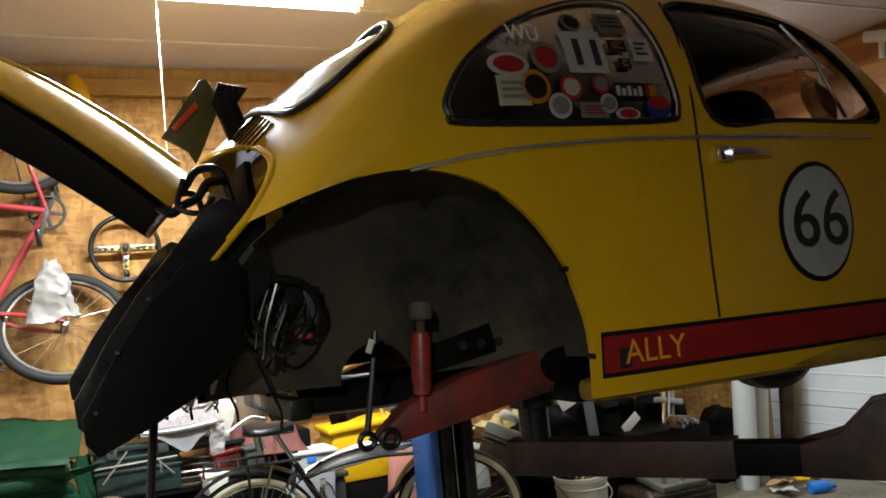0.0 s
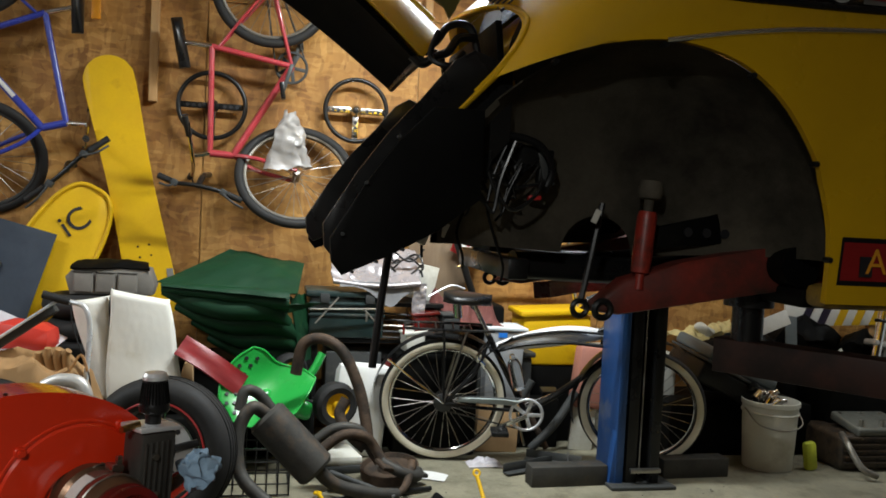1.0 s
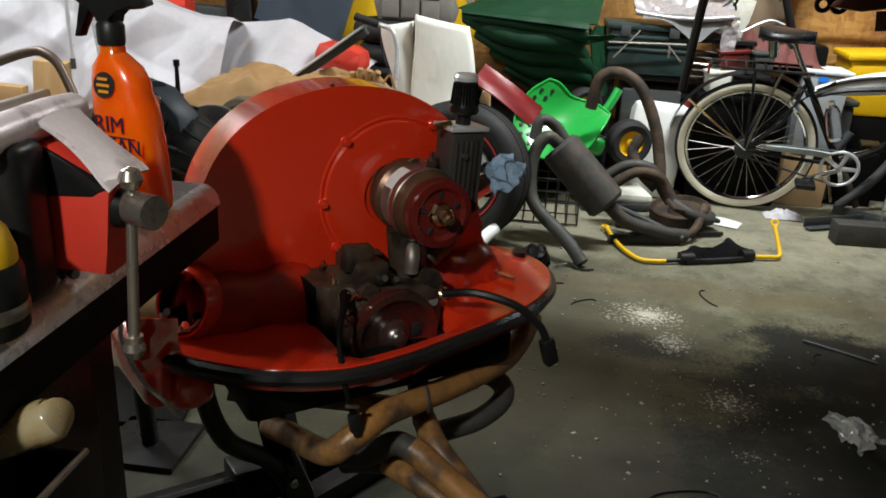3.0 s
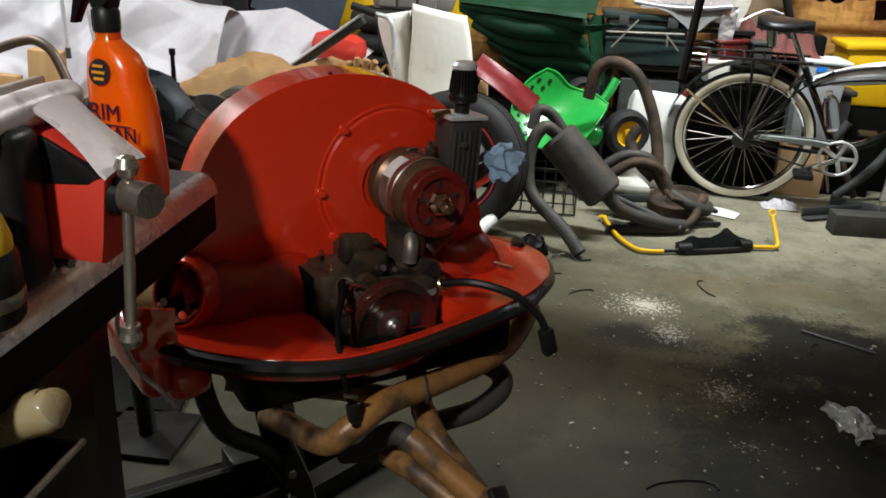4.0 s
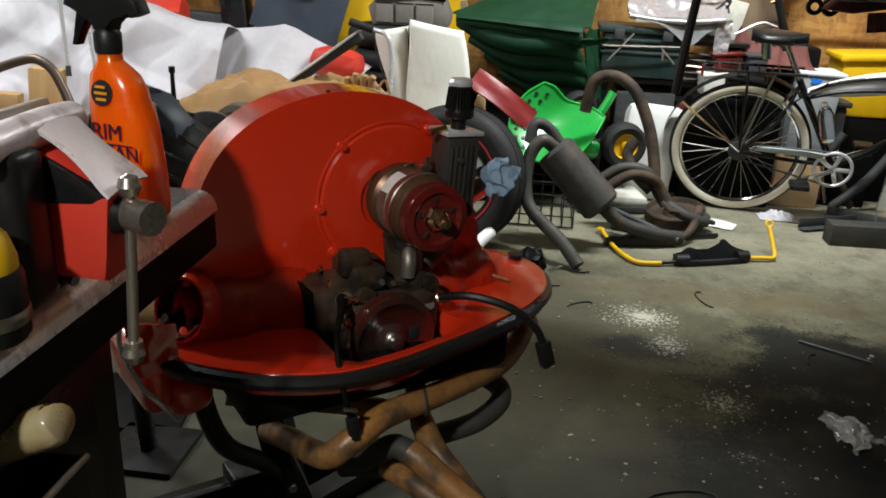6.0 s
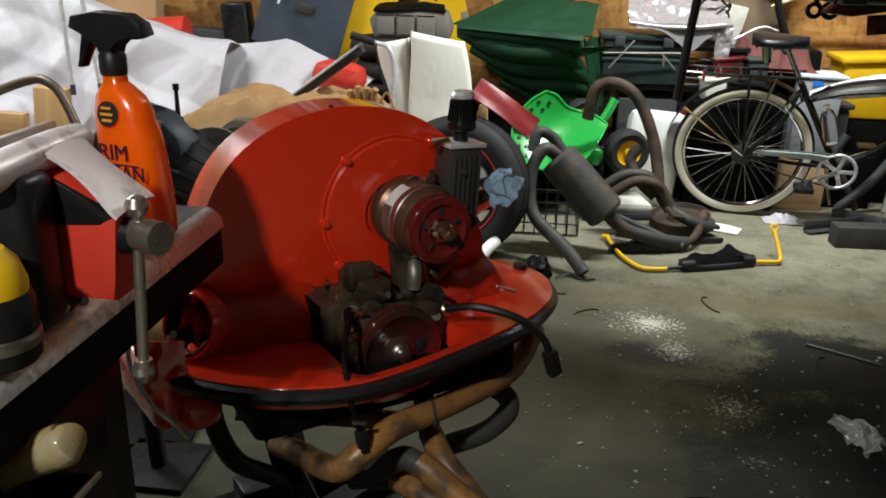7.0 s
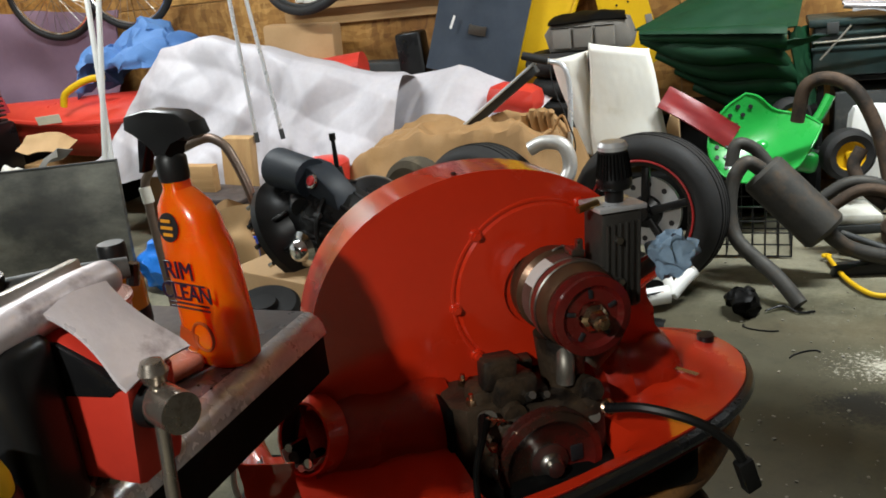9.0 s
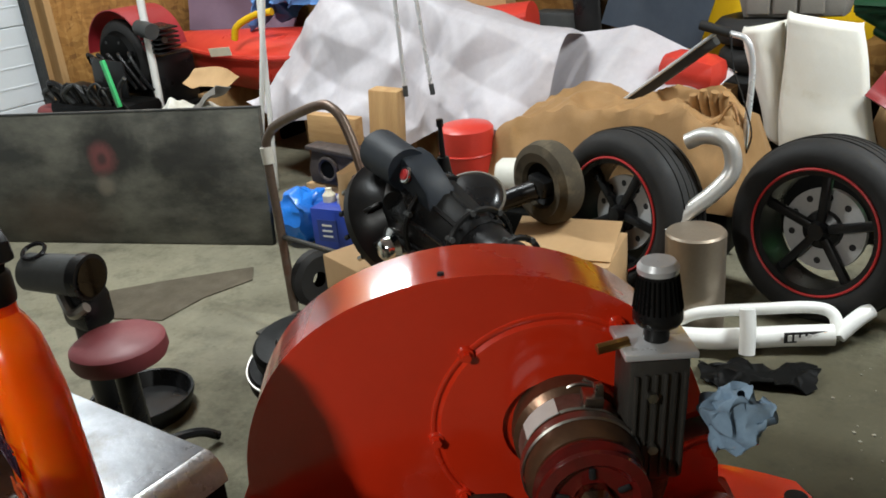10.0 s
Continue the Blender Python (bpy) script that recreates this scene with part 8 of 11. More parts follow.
        return Vector((x * (1 + w), y * (1 + w * 0.8), max(z, 0.004)))

    add_sheet(bm, f, nu, nv, thick=0.003)
    return bm


# steering wheels
def steering_wheel(m, rim_m, spoke_m, label, R=0.19, dish=0.05):
    t = thing("steering_wheel", m, label, "steering wheel", "steering wheels on the wall")
    part("rim", add_torus(bm_(), R - 0.013, 0.013, M(0, 0, 0, 90, 0, 0), 56, 12), rim_m, t)
    for a in (0, 180, 270):
        d = Vector((math.cos(math.radians(a)), 0, math.sin(math.radians(a))))
        sp = part("spoke", add_box(bm_(), (R - 0.04, 0.004, 0.034), d * (R * 0.52) + Vector((0, 0.02, 0)), (0, -a, 0), bevel=0.001), spoke_m, t)
        for k in range(3):
            part("spoke_hole", add_cyl(bm_(), d * (R * (0.35 + 0.17 * k)) + Vector((0, 0.016, 0)), d * (R * (0.35 + 0.17 * k)) + Vector((0, 0.019, 0)), 0.010, seg=12), INK, sp)
    part("hub", add_lathe(bm_(), [(0.0, 0.012), (0.022, 0.012), (0.030, 0.0), (0.038, -0.03), (0.036, -0.06)], M(0, 0.0, 0, 90, 0, 0), 24), spoke_m, t)
    part("boss", add_lathe(bm_(), [(0.0, 0.022), (0.014, 0.020), (0.016, 0.010)], M(0, 0.0, 0, 90, 0, 0), 20), BLACK, t)
    return t


steering_wheel(M(-0.295, 5.42, 1.845), BLACK, BLACK, "black steering wheel with dark spokes hung on the wall", 0.195)
steering_wheel(M(0.51, 5.42, 1.875), BLACK, CHROME, "black-rimmed steering wheel with drilled chrome spokes", 0.19)

# yellow boards
bo = thing("snowboard", M(-0.70, 5.38, 1.36, -3, -13.5, 0), "scuffed yellow snowboard standing against the wall", "snowboard")
out = round_outline([(-0.13, -0.62), (-0.10, -0.70), (0.0, -0.735), (0.10, -0.70), (0.13, -0.62), (0.118, 0.0), (0.135, 0.55), (0.12, 0.66), (0.07, 0.715), (0.0, 0.735), (-0.07, 0.715), (-0.12, 0.66), (-0.135, 0.55), (-0.118, 0.0)], 4)
part("deck", add_prism(bm_(), out, 0.012, M(0, -0.006, 0), bevel=0.003), YELLOW, bo)
part("edge_chip", add_box(bm_(), (0.035, 0.004, 0.16), (0.105, -0.008, -0.55), (0, 4, 0), bevel=0.001), GREY_CLOTH, bo)
for z in (-0.32, -0.38):
    for x in (-0.03, 0.03):
        part("insert", add_cyl(bm_(), (x, -0.006, z), (x, -0.009, z), 0.006, seg=8), BLACK, bo)
sl = thing("plastic_sled", M(-1.09, 5.30, 0.93, -8, 27, 0), "bright yellow moulded plastic sled with black lettering", "sled")
out = round_outline([(-0.19, -0.46), (0.19, -0.46), (0.20, 0.0), (0.17, 0.30), (0.10, 0.45), (0.0, 0.48), (-0.10, 0.45), (-0.17, 0.30), (-0.20, 0.0)], 4)
part("shell", add_prism(bm_(), out, 0.025, M(0, -0.012, 0), bevel=0.011), YELLOW, sl)
part("rim", add_tube(bm_(), [(x * 0.97, -0.016, z * 0.98) for x, z in out + out[:1]], 0.012, seg=8, smooth=False, cap=False), YELLOW, sl)
lettering("iC", 0.17, INK, sl, M(0.0, -0.017, 0.26, 90, 0, 0) @ M(0, 0, 0, 0, 0, 62))
mt_ = thing("rubber_mat", M(-1.345, 5.20, 0.93, -10, 14.5, 0), "slate blue rubber mat with a torn silver sticker", "mat")
part("sheet", add_sheet(bm_(), lambda u, v: Vector(((u - 0.5) * 0.50, 0.015 * math.sin(u * 5 + v * 2), (v - 0.5) * 0.48)), 16, 14, thick=0.008), NAVY_MAT, mt_)
part("sticker", add_sheet(bm_(), lambda u, v: Vector(((u - 0.5) * 0.10, -0.016 + 0.015 * math.sin((0.5 + (u - 0.5) * 0.2) * 5) - 0.012, (v - 0.5) * 0.05 + 0.02 * (u - 0.5) * noise.noise(Vector((u * 6, v * 6, 1))))), 10, 6, thick=0.001), CHROME, mt_, "torn silver sticker")
part("sticker", add_box(bm_(), (0.012, 0.002, 0.07), (-0.14, -0.026, 0.02), (0, 8, 0)), INK_WHITE, mt_, smooth=False)

simple("plastic_bag", add_sheet(bm_(), crumple(crumple(lambda u, v: Vector(((0.03 + 0.10 * v) * math.cos(2 * math.pi * u), 0.05 * math.sin(2 * math.pi * u), 0.16 - 0.30 * v)), 0.03, 9, 2.0), 0.015, 28, 5.0), 40, 26), surface("thin_bag_film", (0.42, 0.40, 0.38), (0.34, 0.32, 0.30), rough=0.4, scale=6, bump=0.1, transmission=0.35), M(0.14, 5.23, 1.66), "white plastic bag hanging from the bicycle", "plastic bag")
bp_ = thing("canvas_bag", M(-0.725, 5.05, 0.81), "grey canvas bag with a dark flap on the heap", "bag")
part("body", add_prism(bm_(), [(-0.19, 0.0), (0.20, 0.005), (0.215, 0.06), (0.185, 0.14), (0.12, 0.155), (-0.17, 0.145), (-0.215, 0.09)], 0.17, M(0, -0.085, 0), bevel=0.022), GREY_CLOTH, bp_)
part("flap", add_sheet(bm_(), crumple(lambda u, v: Vector((-0.19 + 0.38 * u + 0.05 * v * (0.5 - u), -0.095 + 0.16 * v, 0.128 + 0.055 * math.sin(math.pi * (0.10 + 0.75 * v)) * (0.75 + 0.25 * math.sin(3 * u)))), 0.012, 12, 2.0), 24, 14, thick=0.008), BLACK_MATT, bp_, "dark grey flap thrown back")
for x in (-0.125, -0.02, 0.085):
    part("pocket", add_box(bm_(), (0.094, 0.022, 0.105), (x, -0.090, 0.068), (0, 0, 0), bevel=0.010, seg=3), GREY_CLOTH, bp_)
    part("seam", add_box(bm_(), (0.096, 0.004, 0.004), (x, -0.102, 0.118), bevel=0.001), BLACK_MATT, bp_)

# small red and white signs and tools on the wall
sg = thing("wall_sign", M(1.205, 5.372, 1.13, -4, 24, 0), "small red sign with a white disc on the brown board", "sign")
part("plate", add_box(bm_(), (0.17, 0.008, 0.16), (0, 0, 0), bevel=0.002), INK_RED, sg, smooth=False)
part("disc", add_cyl(bm_(), (0, -0.004, 0), (0, -0.007, 0), 0.042, seg=28), INK_WHITE, sg)
part("disc_print", add_cyl(bm_(), (0, -0.006, 0), (0, -0.009, 0), 0.012, seg=16), INK_RED, sg)
rk = thing("wall_tool", M(1.34, 5.486, 1.28, 0, -3, 0), "red-handled long tool hung along the wall", "tool")
part("handle", add_box(bm_(), (0.34, 0.03, 0.045), (0.12, 0, 0.02), bevel=0.008), INK_RED, rk)
part("sheath", add_box(bm_(), (0.12, 0.03, 0.17), (-0.06, 0, -0.04), (0, 20, 0), bevel=0.006), OFF_WHITE, rk)
part("cord", add_tube(bm_(), [(-0.15, 0, 0.02), (-0.22, -0.02, -0.05), (-0.30, -0.02, 0.0), (-0.38, -0.03, -0.03)], 0.006, seg=6), BLACK, rk)
hg = thing("hook_rail", M(0.98, 5.44, 1.30), "red hook rail with small brass fittings", "hook rail")
part("rail", add_box(bm_(), (0.26, 0.02, 0.03), (0, 0, 0), bevel=0.004), INK_RED, hg)
for k in range(4):
    part("hook", add_tube(bm_(), [(-0.10 + 0.065 * k, -0.01, 0), (-0.10 + 0.065 * k, -0.04, -0.03), (-0.10 + 0.065 * k, -0.03, -0.06)], 0.005, seg=6), GOLD, hg)
simple("wall_clip", add_box(bm_(), (0.05, 0.02, 0.11), (0, 0, 0), bevel=0.008), INK_ORANGE, M(-0.93, 5.47, 2.33), "orange clip hanging on the wall", "clip")
simple("red_reflector", add_lathe(bm_(), [(0.0, 0.012), (0.03, 0.010), (0.045, 0.0)], M(0, 0, 0, 90, 0, 0), 20), INK_RED, M(0.87, 5.48, 1.90), "red reflector on the wall", "reflector")
simple("yellow_float", add_lathe(bm_(), [(0.0, 0.09), (0.028, 0.08), (0.045, 0.04), (0.048, -0.02), (0.04, -0.09), (0.0, -0.09)], M(0, 0, 0, 0, -18, 0), 20), YELLOW, M(0.324, 5.42, 2.76), "yellow plastic float hung under the top plate", "float")

GREY_LINING = surface("grey_lining", (0.24, 0.24, 0.245), (0.17, 0.17, 0.175), rough=0.8, scale=6, fine=120, bump=0.15)
def tri_wave(t):
    return abs(t - math.floor(t + 0.5))
# green tarpaulin over a dark chest, red flap, silver-foil roll on a rack
tailored_box("storage_chest", (0.72, 0.42, 0.50), BLACK_MATT, M(-0.06, 5.12, 0), "black storage chest under the green tarpaulin", "chest", 0.02)
gt = thing("tarpaulin", M(-0.06, 5.02, 0.48), "dark green tarpaulin folded and rolled on a chest", "tarpaulin")
def fold_sheet(corners, lift, seed, amp=0.012):
    a, b, c, d = [Vector(p) for p in corners]
    def f(u, v):
        p = a.lerp(b, u).lerp(d.lerp(c, u), v)
        q = Vector((3.0 * u, 2.2 * v, seed))
        return p + Vector((0, -0.5 * amp, amp)) * (noise.noise(q) + 0.5 * noise.noise(q * 2.7)) + Vector((0, 0, lift * math.sin(math.pi * u) * math.sin(math.pi * v)))
    return f
part("top_fold", add_sheet(bm_(), fold_sheet([(-0.42, -0.20, 0.425), (0.26, -0.20, 0.385), (0.305, 0.20, 0.515), (-0.10, 0.24, 0.575)], 0.03, 1.3), 40, 26, thick=0.006), GREEN_CLOTH, gt, "flat folded top layer")
bm = bm_()
def roll_pt(u, v):
    ang = 0.4 + 7.6 * v
    rad = (0.068 - 0.040 * v) * (0.45 + 0.55 * u)
    x = -0.40 + 0.62 * u
    return Vector((x, -0.205 - rad * math.cos(ang) + 0.012 * noise.noise(Vector((5 * u, 0, 2))), 0.395 - 0.055 * u + rad * math.sin(ang)))
add_sheet(bm, roll_pt, 30, 44, thick=0.004)
part("rolled_edge", bm, GREEN_CLOTH, gt, "rolled edge with a spiral end")
part("loose_corner", add_sheet(bm_(), fold_sheet([(0.16, -0.22, 0.33), (0.38, -0.22, 0.345), (0.34, -0.20, 0.325), (0.20, -0.21, 0.285)], 0.012, 8.0, 0.006), 16, 8, thick=0.004), GREEN_CLOTH, gt)
for k, (z, dy, x0, x1) in enumerate(((0.25, 0.02, -0.40, 0.22), (0.17, 0.07, -0.34, 0.27), (0.09, 0.11, -0.26, 0.30), (0.0, 0.15, -0.18, 0.32))):
    part("under_fold", add_tube(bm_(), [(x0, -0.14 + dy, z + 0.12), (x0 + 0.16, -0.19 + dy, z + 0.075), (0.5 * (x0 + x1), -0.20 + dy, z + 0.045), (x1 - 0.10, -0.19 + dy, z + 0.04), (x1, -0.14 + dy, z - 0.03)], [0.02, 0.050, 0.060, 0.055, 0.03], seg=14), GREEN_CLOTH, gt, "sagging dark fold")
part("hanging_end", add_sheet(bm_(), fold_sheet([(0.22, -0.13, 0.36), (0.31, 0.02, 0.36), (0.36, 0.0, -0.02), (0.30, -0.10, -0.02)], 0.0, 11.0, 0.03), 14, 24, thick=0.006), GREEN_CLOTH, gt)
simple("red_sheet", add_sheet(bm_(), lambda u, v: Vector(((u - 0.5) * 0.36, (v - 0.5) * 0.11, 0.02 * math.sin(u * 4) + 0.006 * math.sin(v * 9 + u * 5))), 12, 4, thick=0.01), surface("dull_red_vinyl", (0.24, 0.016, 0.018), (0.17, 0.012, 0.013), rough=0.45, bump=0.05), M(-0.20, 4.72, 0.515, 62, 33, 0), "faded red vinyl sheet hanging out of the heap", "vinyl sheet")
rck = thing("shelf_rack", M(0.64, 5.20, 0), "black steel rack loaded with oddments", "rack")
for x in (-0.33, 0.33):
    for y in (-0.16, 0.16):
        part("leg", add_box(bm_(), (0.03, 0.03, 0.80), (x, y, 0.40), bevel=0.003), BLACK, rck, smooth=False)
for z in (0.28, 0.60, 0.80):
    part("shelf", add_box(bm_(), (0.72, 0.38, 0.022), (0, 0, z), bevel=0.003), BLACK, rck, smooth=False)
for k in range(5):
    part("bar", add_cyl(bm_(), (-0.34, -0.19 + 0.01 * k, 0.63 + 0.035 * k), (0.30, -0.20, 0.62 + 0.03 * k), 0.006, seg=6), STEEL if k == 2 else BLACK, rck)
FOIL = surface("silver_foil", (0.44, 0.41, 0.42), (0.32, 0.295, 0.30), rough=0.26, metal=0.45, scale=8, bump=0.25)
fb = thing("foil_blanket", M(), "silver foil quilt folded over the dark tote", "foil blanket")
part("quilt", add_sheet(bm_(), crumple(crumple(lambda u, v: Vector((0.385 + 0.47 * u, 4.99 + 0.26 * v - 0.03 * u, 0.925 + 0.16 * v - 0.03 * math.sin(math.pi * u) * (1 - v) + 0.012 * tri_wave(u * 3 + v))), 0.016, 9, 3.0), 0.008, 30, 6.0), 44, 30, thick=0.012), FOIL, fb)
part("bound_edge", add_tube(bm_(), [(0.39 + 0.155 * k, 4.978 - 0.01 * k, 0.922 - 0.018 * math.sin(k * 1.1)) for k in range(4)], 0.013, seg=10), FOIL, fb, "crinkled silver edge")
part("lining", add_sheet(bm_(), crumple(lambda u, v: Vector((0.42 + 0.40 * u, 4.972 - 0.01 * v, 0.925 - (0.03 + 0.10 * math.exp(-((u - 0.68) / 0.22) ** 2)) * v)), 0.010, 10, 4.0), 26, 10, thick=0.004), GREY_LINING, fb, "grey cloth lining hanging down")
part("film_tail", add_sheet(bm_(), crumple(crumple(lambda u, v: Vector((0.815 + 0.075 * u, 4.955, 0.925 - 0.17 * v)), 0.014, 16, 5.0), 0.006, 50, 2.0), 14, 22, thick=0.001), FOIL, fb, "loose end of clear film")
tailored_box("white_carton", (0.20, 0.12, 0.20), OFF_WHITE, M(0.86, 5.24, 0.82, 0, 12, 6), "white carton standing on the rack", "carton", 0.004)
cr = simple("cable_coil", add_tube(bm_(), [(0.09 * math.cos(a * 0.9), 0.05 * math.sin(a * 0.9), 0.02 + 0.006 * a + 0.03 * math.sin(a * 2.2)) for a in [0.35 * i for i in range(60)]], 0.006, seg=6, n=2), BLACK, M(0.80, 5.10, 0.93), "coil of black cable on the rack", "cable")
tailored_box("file_box", (0.30, 0.30, 0.24), GREY_DARK, M(0.52, 5.16, 0.30), "dark grey box on the rack shelf", "box", 0.01)
tailored_box("red_case", (0.26, 0.26, 0.20), RED_DARK, M(0.82, 5.16, 0.30), "dark red case on the rack shelf", "case", 0.01)
yb = thing("yellow_crate", M(1.72, 5.30, 0), "bright yellow plastic crate behind the bicycle", "crate")
part("body", add_box(bm_(), (0.42, 0.26, 0.30), (0, 0, 0.60), bevel=0.02), YELLOW, yb)
part("lid", add_box(bm_(), (0.46, 0.30, 0.035), (0, 0, 0.762), (0, -3, 0), bevel=0.012), YELLOW, yb)
part("label", add_box(bm_(), (0.05, 0.004, 0.06), (0.05, -0.132, 0.62)), INK, yb, smooth=False)
part("base", add_box(bm_(), (0.40, 0.24, 0.45), (0, 0, 0.225), bevel=0.01), BLACK_MATT, yb)
bk = thing("yellow_bicycle_parts", M(2.25, 5.25, 0.0), "yellow kick scooter frame leaning on the wall", "scooter")
part("deck", add_box(bm_(), (0.40, 0.14, 0.04), (0, 0, 0.86), (0, -6, 0), bevel=0.015), YELLOW, bk)
part("stem", add_tube(bm_(), [(-0.18, 0, 0.0), (-0.2, 0.02, 0.5), (-0.16, 0, 0.86)], 0.02, seg=10), BLACK, bk)
part("stem", add_tube(bm_(), [(0.2, 0.05, 0.0), (0.2, 0.05, 0.5), (0.15, 0.02, 0.86)], 0.018, seg=10), BLACK, bk)
th = thing("chopper_bars", M(1.45, 5.30, 0.45), "old bicycle fork and bars leaning behind the cruiser", "bicycle parts")
part("tube", add_tube(bm_(), [(-0.32, 0, 0.55), (-0.12, 0, 0.62), (0.1, 0.02, 0.60), (0.3, 0, 0.62)], 0.011, seg=8), CHROME, th)
part("tube", add_tube(bm_(), [(-0.35, 0, 0.75), (-0.2, 0, 0.35), (0.05, 0.0, -0.2), (0.18, 0.02, -0.43)], 0.022, seg=10), BLACK, th)
part("tube", add_tube(bm_(), [(0.34, 0, 0.80), (0.40, 0, 0.45), (0.50, 0.0, 0.1)], 0.012, seg=8), CHROME, th)
tailored_box("pink_cushion", (0.2, 0.12, 0.36), surface("salmon_vinyl", (0.45, 0.19, 0.14), rough=0.6), M(1.86, 5.02, 0.24, 0, 6, 0), "salmon vinyl cushion standing behind the bicycle", "cushion", 0.03)
tailored_box("white_board", (0.14, 0.02, 0.50), OFF_WHITE, M(1.83, 5.00, 0.0, 0, 4, 0), "white offcut board standing behind the bicycle", "board", 0.003)
gy = thing("clear_tote", M(1.335, 5.06, 0.28, 0, 2, 0), "cloudy grey plastic storage tote with a blue label", "tote")
part("body", add_prism(bm_(), [(-0.095, 0.0), (0.095, 0.0), (0.115, 0.40), (-0.115, 0.40)], 0.22, M(0, -0.11, 0), bevel=0.012), surface("cloudy_grey_plastic", (0.34, 0.35, 0.36), (0.25, 0.26, 0.27), rough=0.3, scale=5, bump=0.08, dirt=(0.14, 0.13, 0.12), dirt_at=0.62), gy)
part("rim", add_box(bm_(), (0.25, 0.24, 0.022), (0, 0, 0.41), bevel=0.008), WHITE_STEEL, gy)
part("label", add_box(bm_(), (0.05, 0.003, 0.026), (-0.02, -0.113, 0.375), bevel=0.0005), BLUE_BAG, gy, smooth=False)
part("base", add_box(bm_(), (0.24, 0.22, 0.278), (0, 0.01, -0.141), bevel=0.01), CARDBOARD, gy)
tailored_box("dark_crate", (0.52, 0.12, 0.28), BLACK_MATT, M(1.45, 5.105, 0.0), "dark wooden crate on the floor by the wall", "crate", 0.01)

for k, (pts, r) in enumerate((([(1.30, 4.99, 0.02), (1.42, 4.99, 0.22), (1.52, 4.98, 0.40)], 0.022), ([(1.62, 4.97, 0.02), (1.50, 4.98, 0.24), (1.40, 4.99, 0.42)], 0.018), ([(1.52, 4.95, 0.02), (1.66, 4.96, 0.16), (1.78, 4.97, 0.34)], 0.024))):
    simple("steel_bar", add_tube(bm_(), pts, r, seg=10), RUST_BROWN if k % 2 else GREY_DARK, M(), "dark steel bar leaning behind the bicycle", "bar", "steel bars behind the bicycle")
# dark jumble between the bicycle and the wall
RUSSET = surface("russet_cloth", (0.16, 0.045, 0.035), (0.09, 0.028, 0.024), rough=0.8, scale=6, fine=90, bump=0.3)
TEAL_DARK = surface("dark_teal_enamel", (0.020, 0.040, 0.038), (0.013, 0.026, 0.025), rough=0.4, bump=0.1, dirt=(0.06, 0.06, 0.05), dirt_at=0.62)
gt2 = thing("lidded_tote", M(0.47, 5.12, 0.615), "dark green ribbed tote on the rack", "tote")
part("body", add_box(bm_(), (0.40, 0.26, 0.22), (0, 0, 0.11), bevel=0.015), TEAL_DARK, gt2)
part("lid", add_box(bm_(), (0.44, 0.29, 0.035), (0, 0, 0.237), bevel=0.010), TEAL_DARK, gt2)
for k in range(3):
    part("rib", add_box(bm_(), (0.41, 0.008, 0.014), (0, -0.133, 0.185 - 0.030 * k), bevel=0.003), TEAL_DARK, gt2)
for x in (-0.12, 0.12):
    part("clasp", add_box(bm_(), (0.05, 0.014, 0.05), (x, -0.148, 0.215), bevel=0.004), GREY_DARK, gt2)
th = thing("clothes_airer", M(), "grey wire airer folded flat against the rack", "airer")
part("bar", add_cyl(bm_(), (0.27, 4.93, 0.775), (0.65, 4.95, 0.782), 0.006, seg=8), ALU, th)
part("bar", add_cyl(bm_(), (0.30, 4.93, 0.70), (0.42, 4.94, 0.84), 0.005, seg=8), ALU, th)
part("bar", add_cyl(bm_(), (0.56, 4.94, 0.775), (0.63, 4.94, 0.70), 0.005, seg=8), ALU, th)
part("hinge", add_box(bm_(), (0.012, 0.012, 0.05), (0.57, 4.94, 0.74), bevel=0.002), ALU, th)
simple("russet_jacket", cloth(0.46, 0.26, 0.16, 8.3, 44, 28, 0.09, 10.0, ((0.25, 0.5, 1.0, 0.25), (0.55, 0.4, 0.6, 0.2), (0.85, 0.5, 0.8, 0.2))), RUSSET, M(1.10, 5.10, 0.70), "rumpled russet jacket on top of the jumble", "jacket")
simple("brown_board", add_box(bm_(), (0.36, 0.012, 0.62), (0, 0, 0.31), bevel=0.003), surface("weathered_ply", (0.22, 0.155, 0.095), (0.15, 0.10, 0.06), rough=0.8, scale=3, fine=40, stretch=(6, 6, 0.7), bump=0.15), M(1.02, 5.40, 0.80, -4, 3, 0), "weathered brown plywood board leaning on the wall", "board")
simple("wire_rod", add_tube(bm_(), [(0.90, 4.94, 0.86), (1.02, 4.95, 0.92), (1.10, 4.95, 0.905)], 0.005, seg=6), BRIGHT_TUBE, M(), "bent bright wire sticking out of the jumble", "wire")
for k, (x, y, z, sx, sz, mt, nm) in enumerate(((0.90, 4.98, 0.66, 0.14, 0.10, RED_DARK, "dark red tin on the heap"), (1.02, 4.97, 0.64, 0.10, 0.12, GREY_DARK, "dark grey tin on the heap"), (0.98, 4.96, 0.56, 0.20, 0.08, BLACK, "black plastic box on the heap"), (0.84, 4.97, 0.56, 0.12, 0.10, OFF_WHITE, "white plastic tub on the heap"))):
    b_ = tailored_box("small_tin", (sx, 0.12, sz), mt, M(x, y, z, 0, 6 * (k % 3 - 1), 8 * (k % 2)), nm, "tin", 0.012)
    part("lid", add_box(bm_(), (sx + 0.012, 0.132, 0.016), (0, 0, sz + 0.004), bevel=0.005), mt, b_)
tailored_box("support_box", (0.46, 0.20, 0.56), BLACK_MATT, M(0.96, 5.00, 0), "black box under the small tins", "box", 0.02)
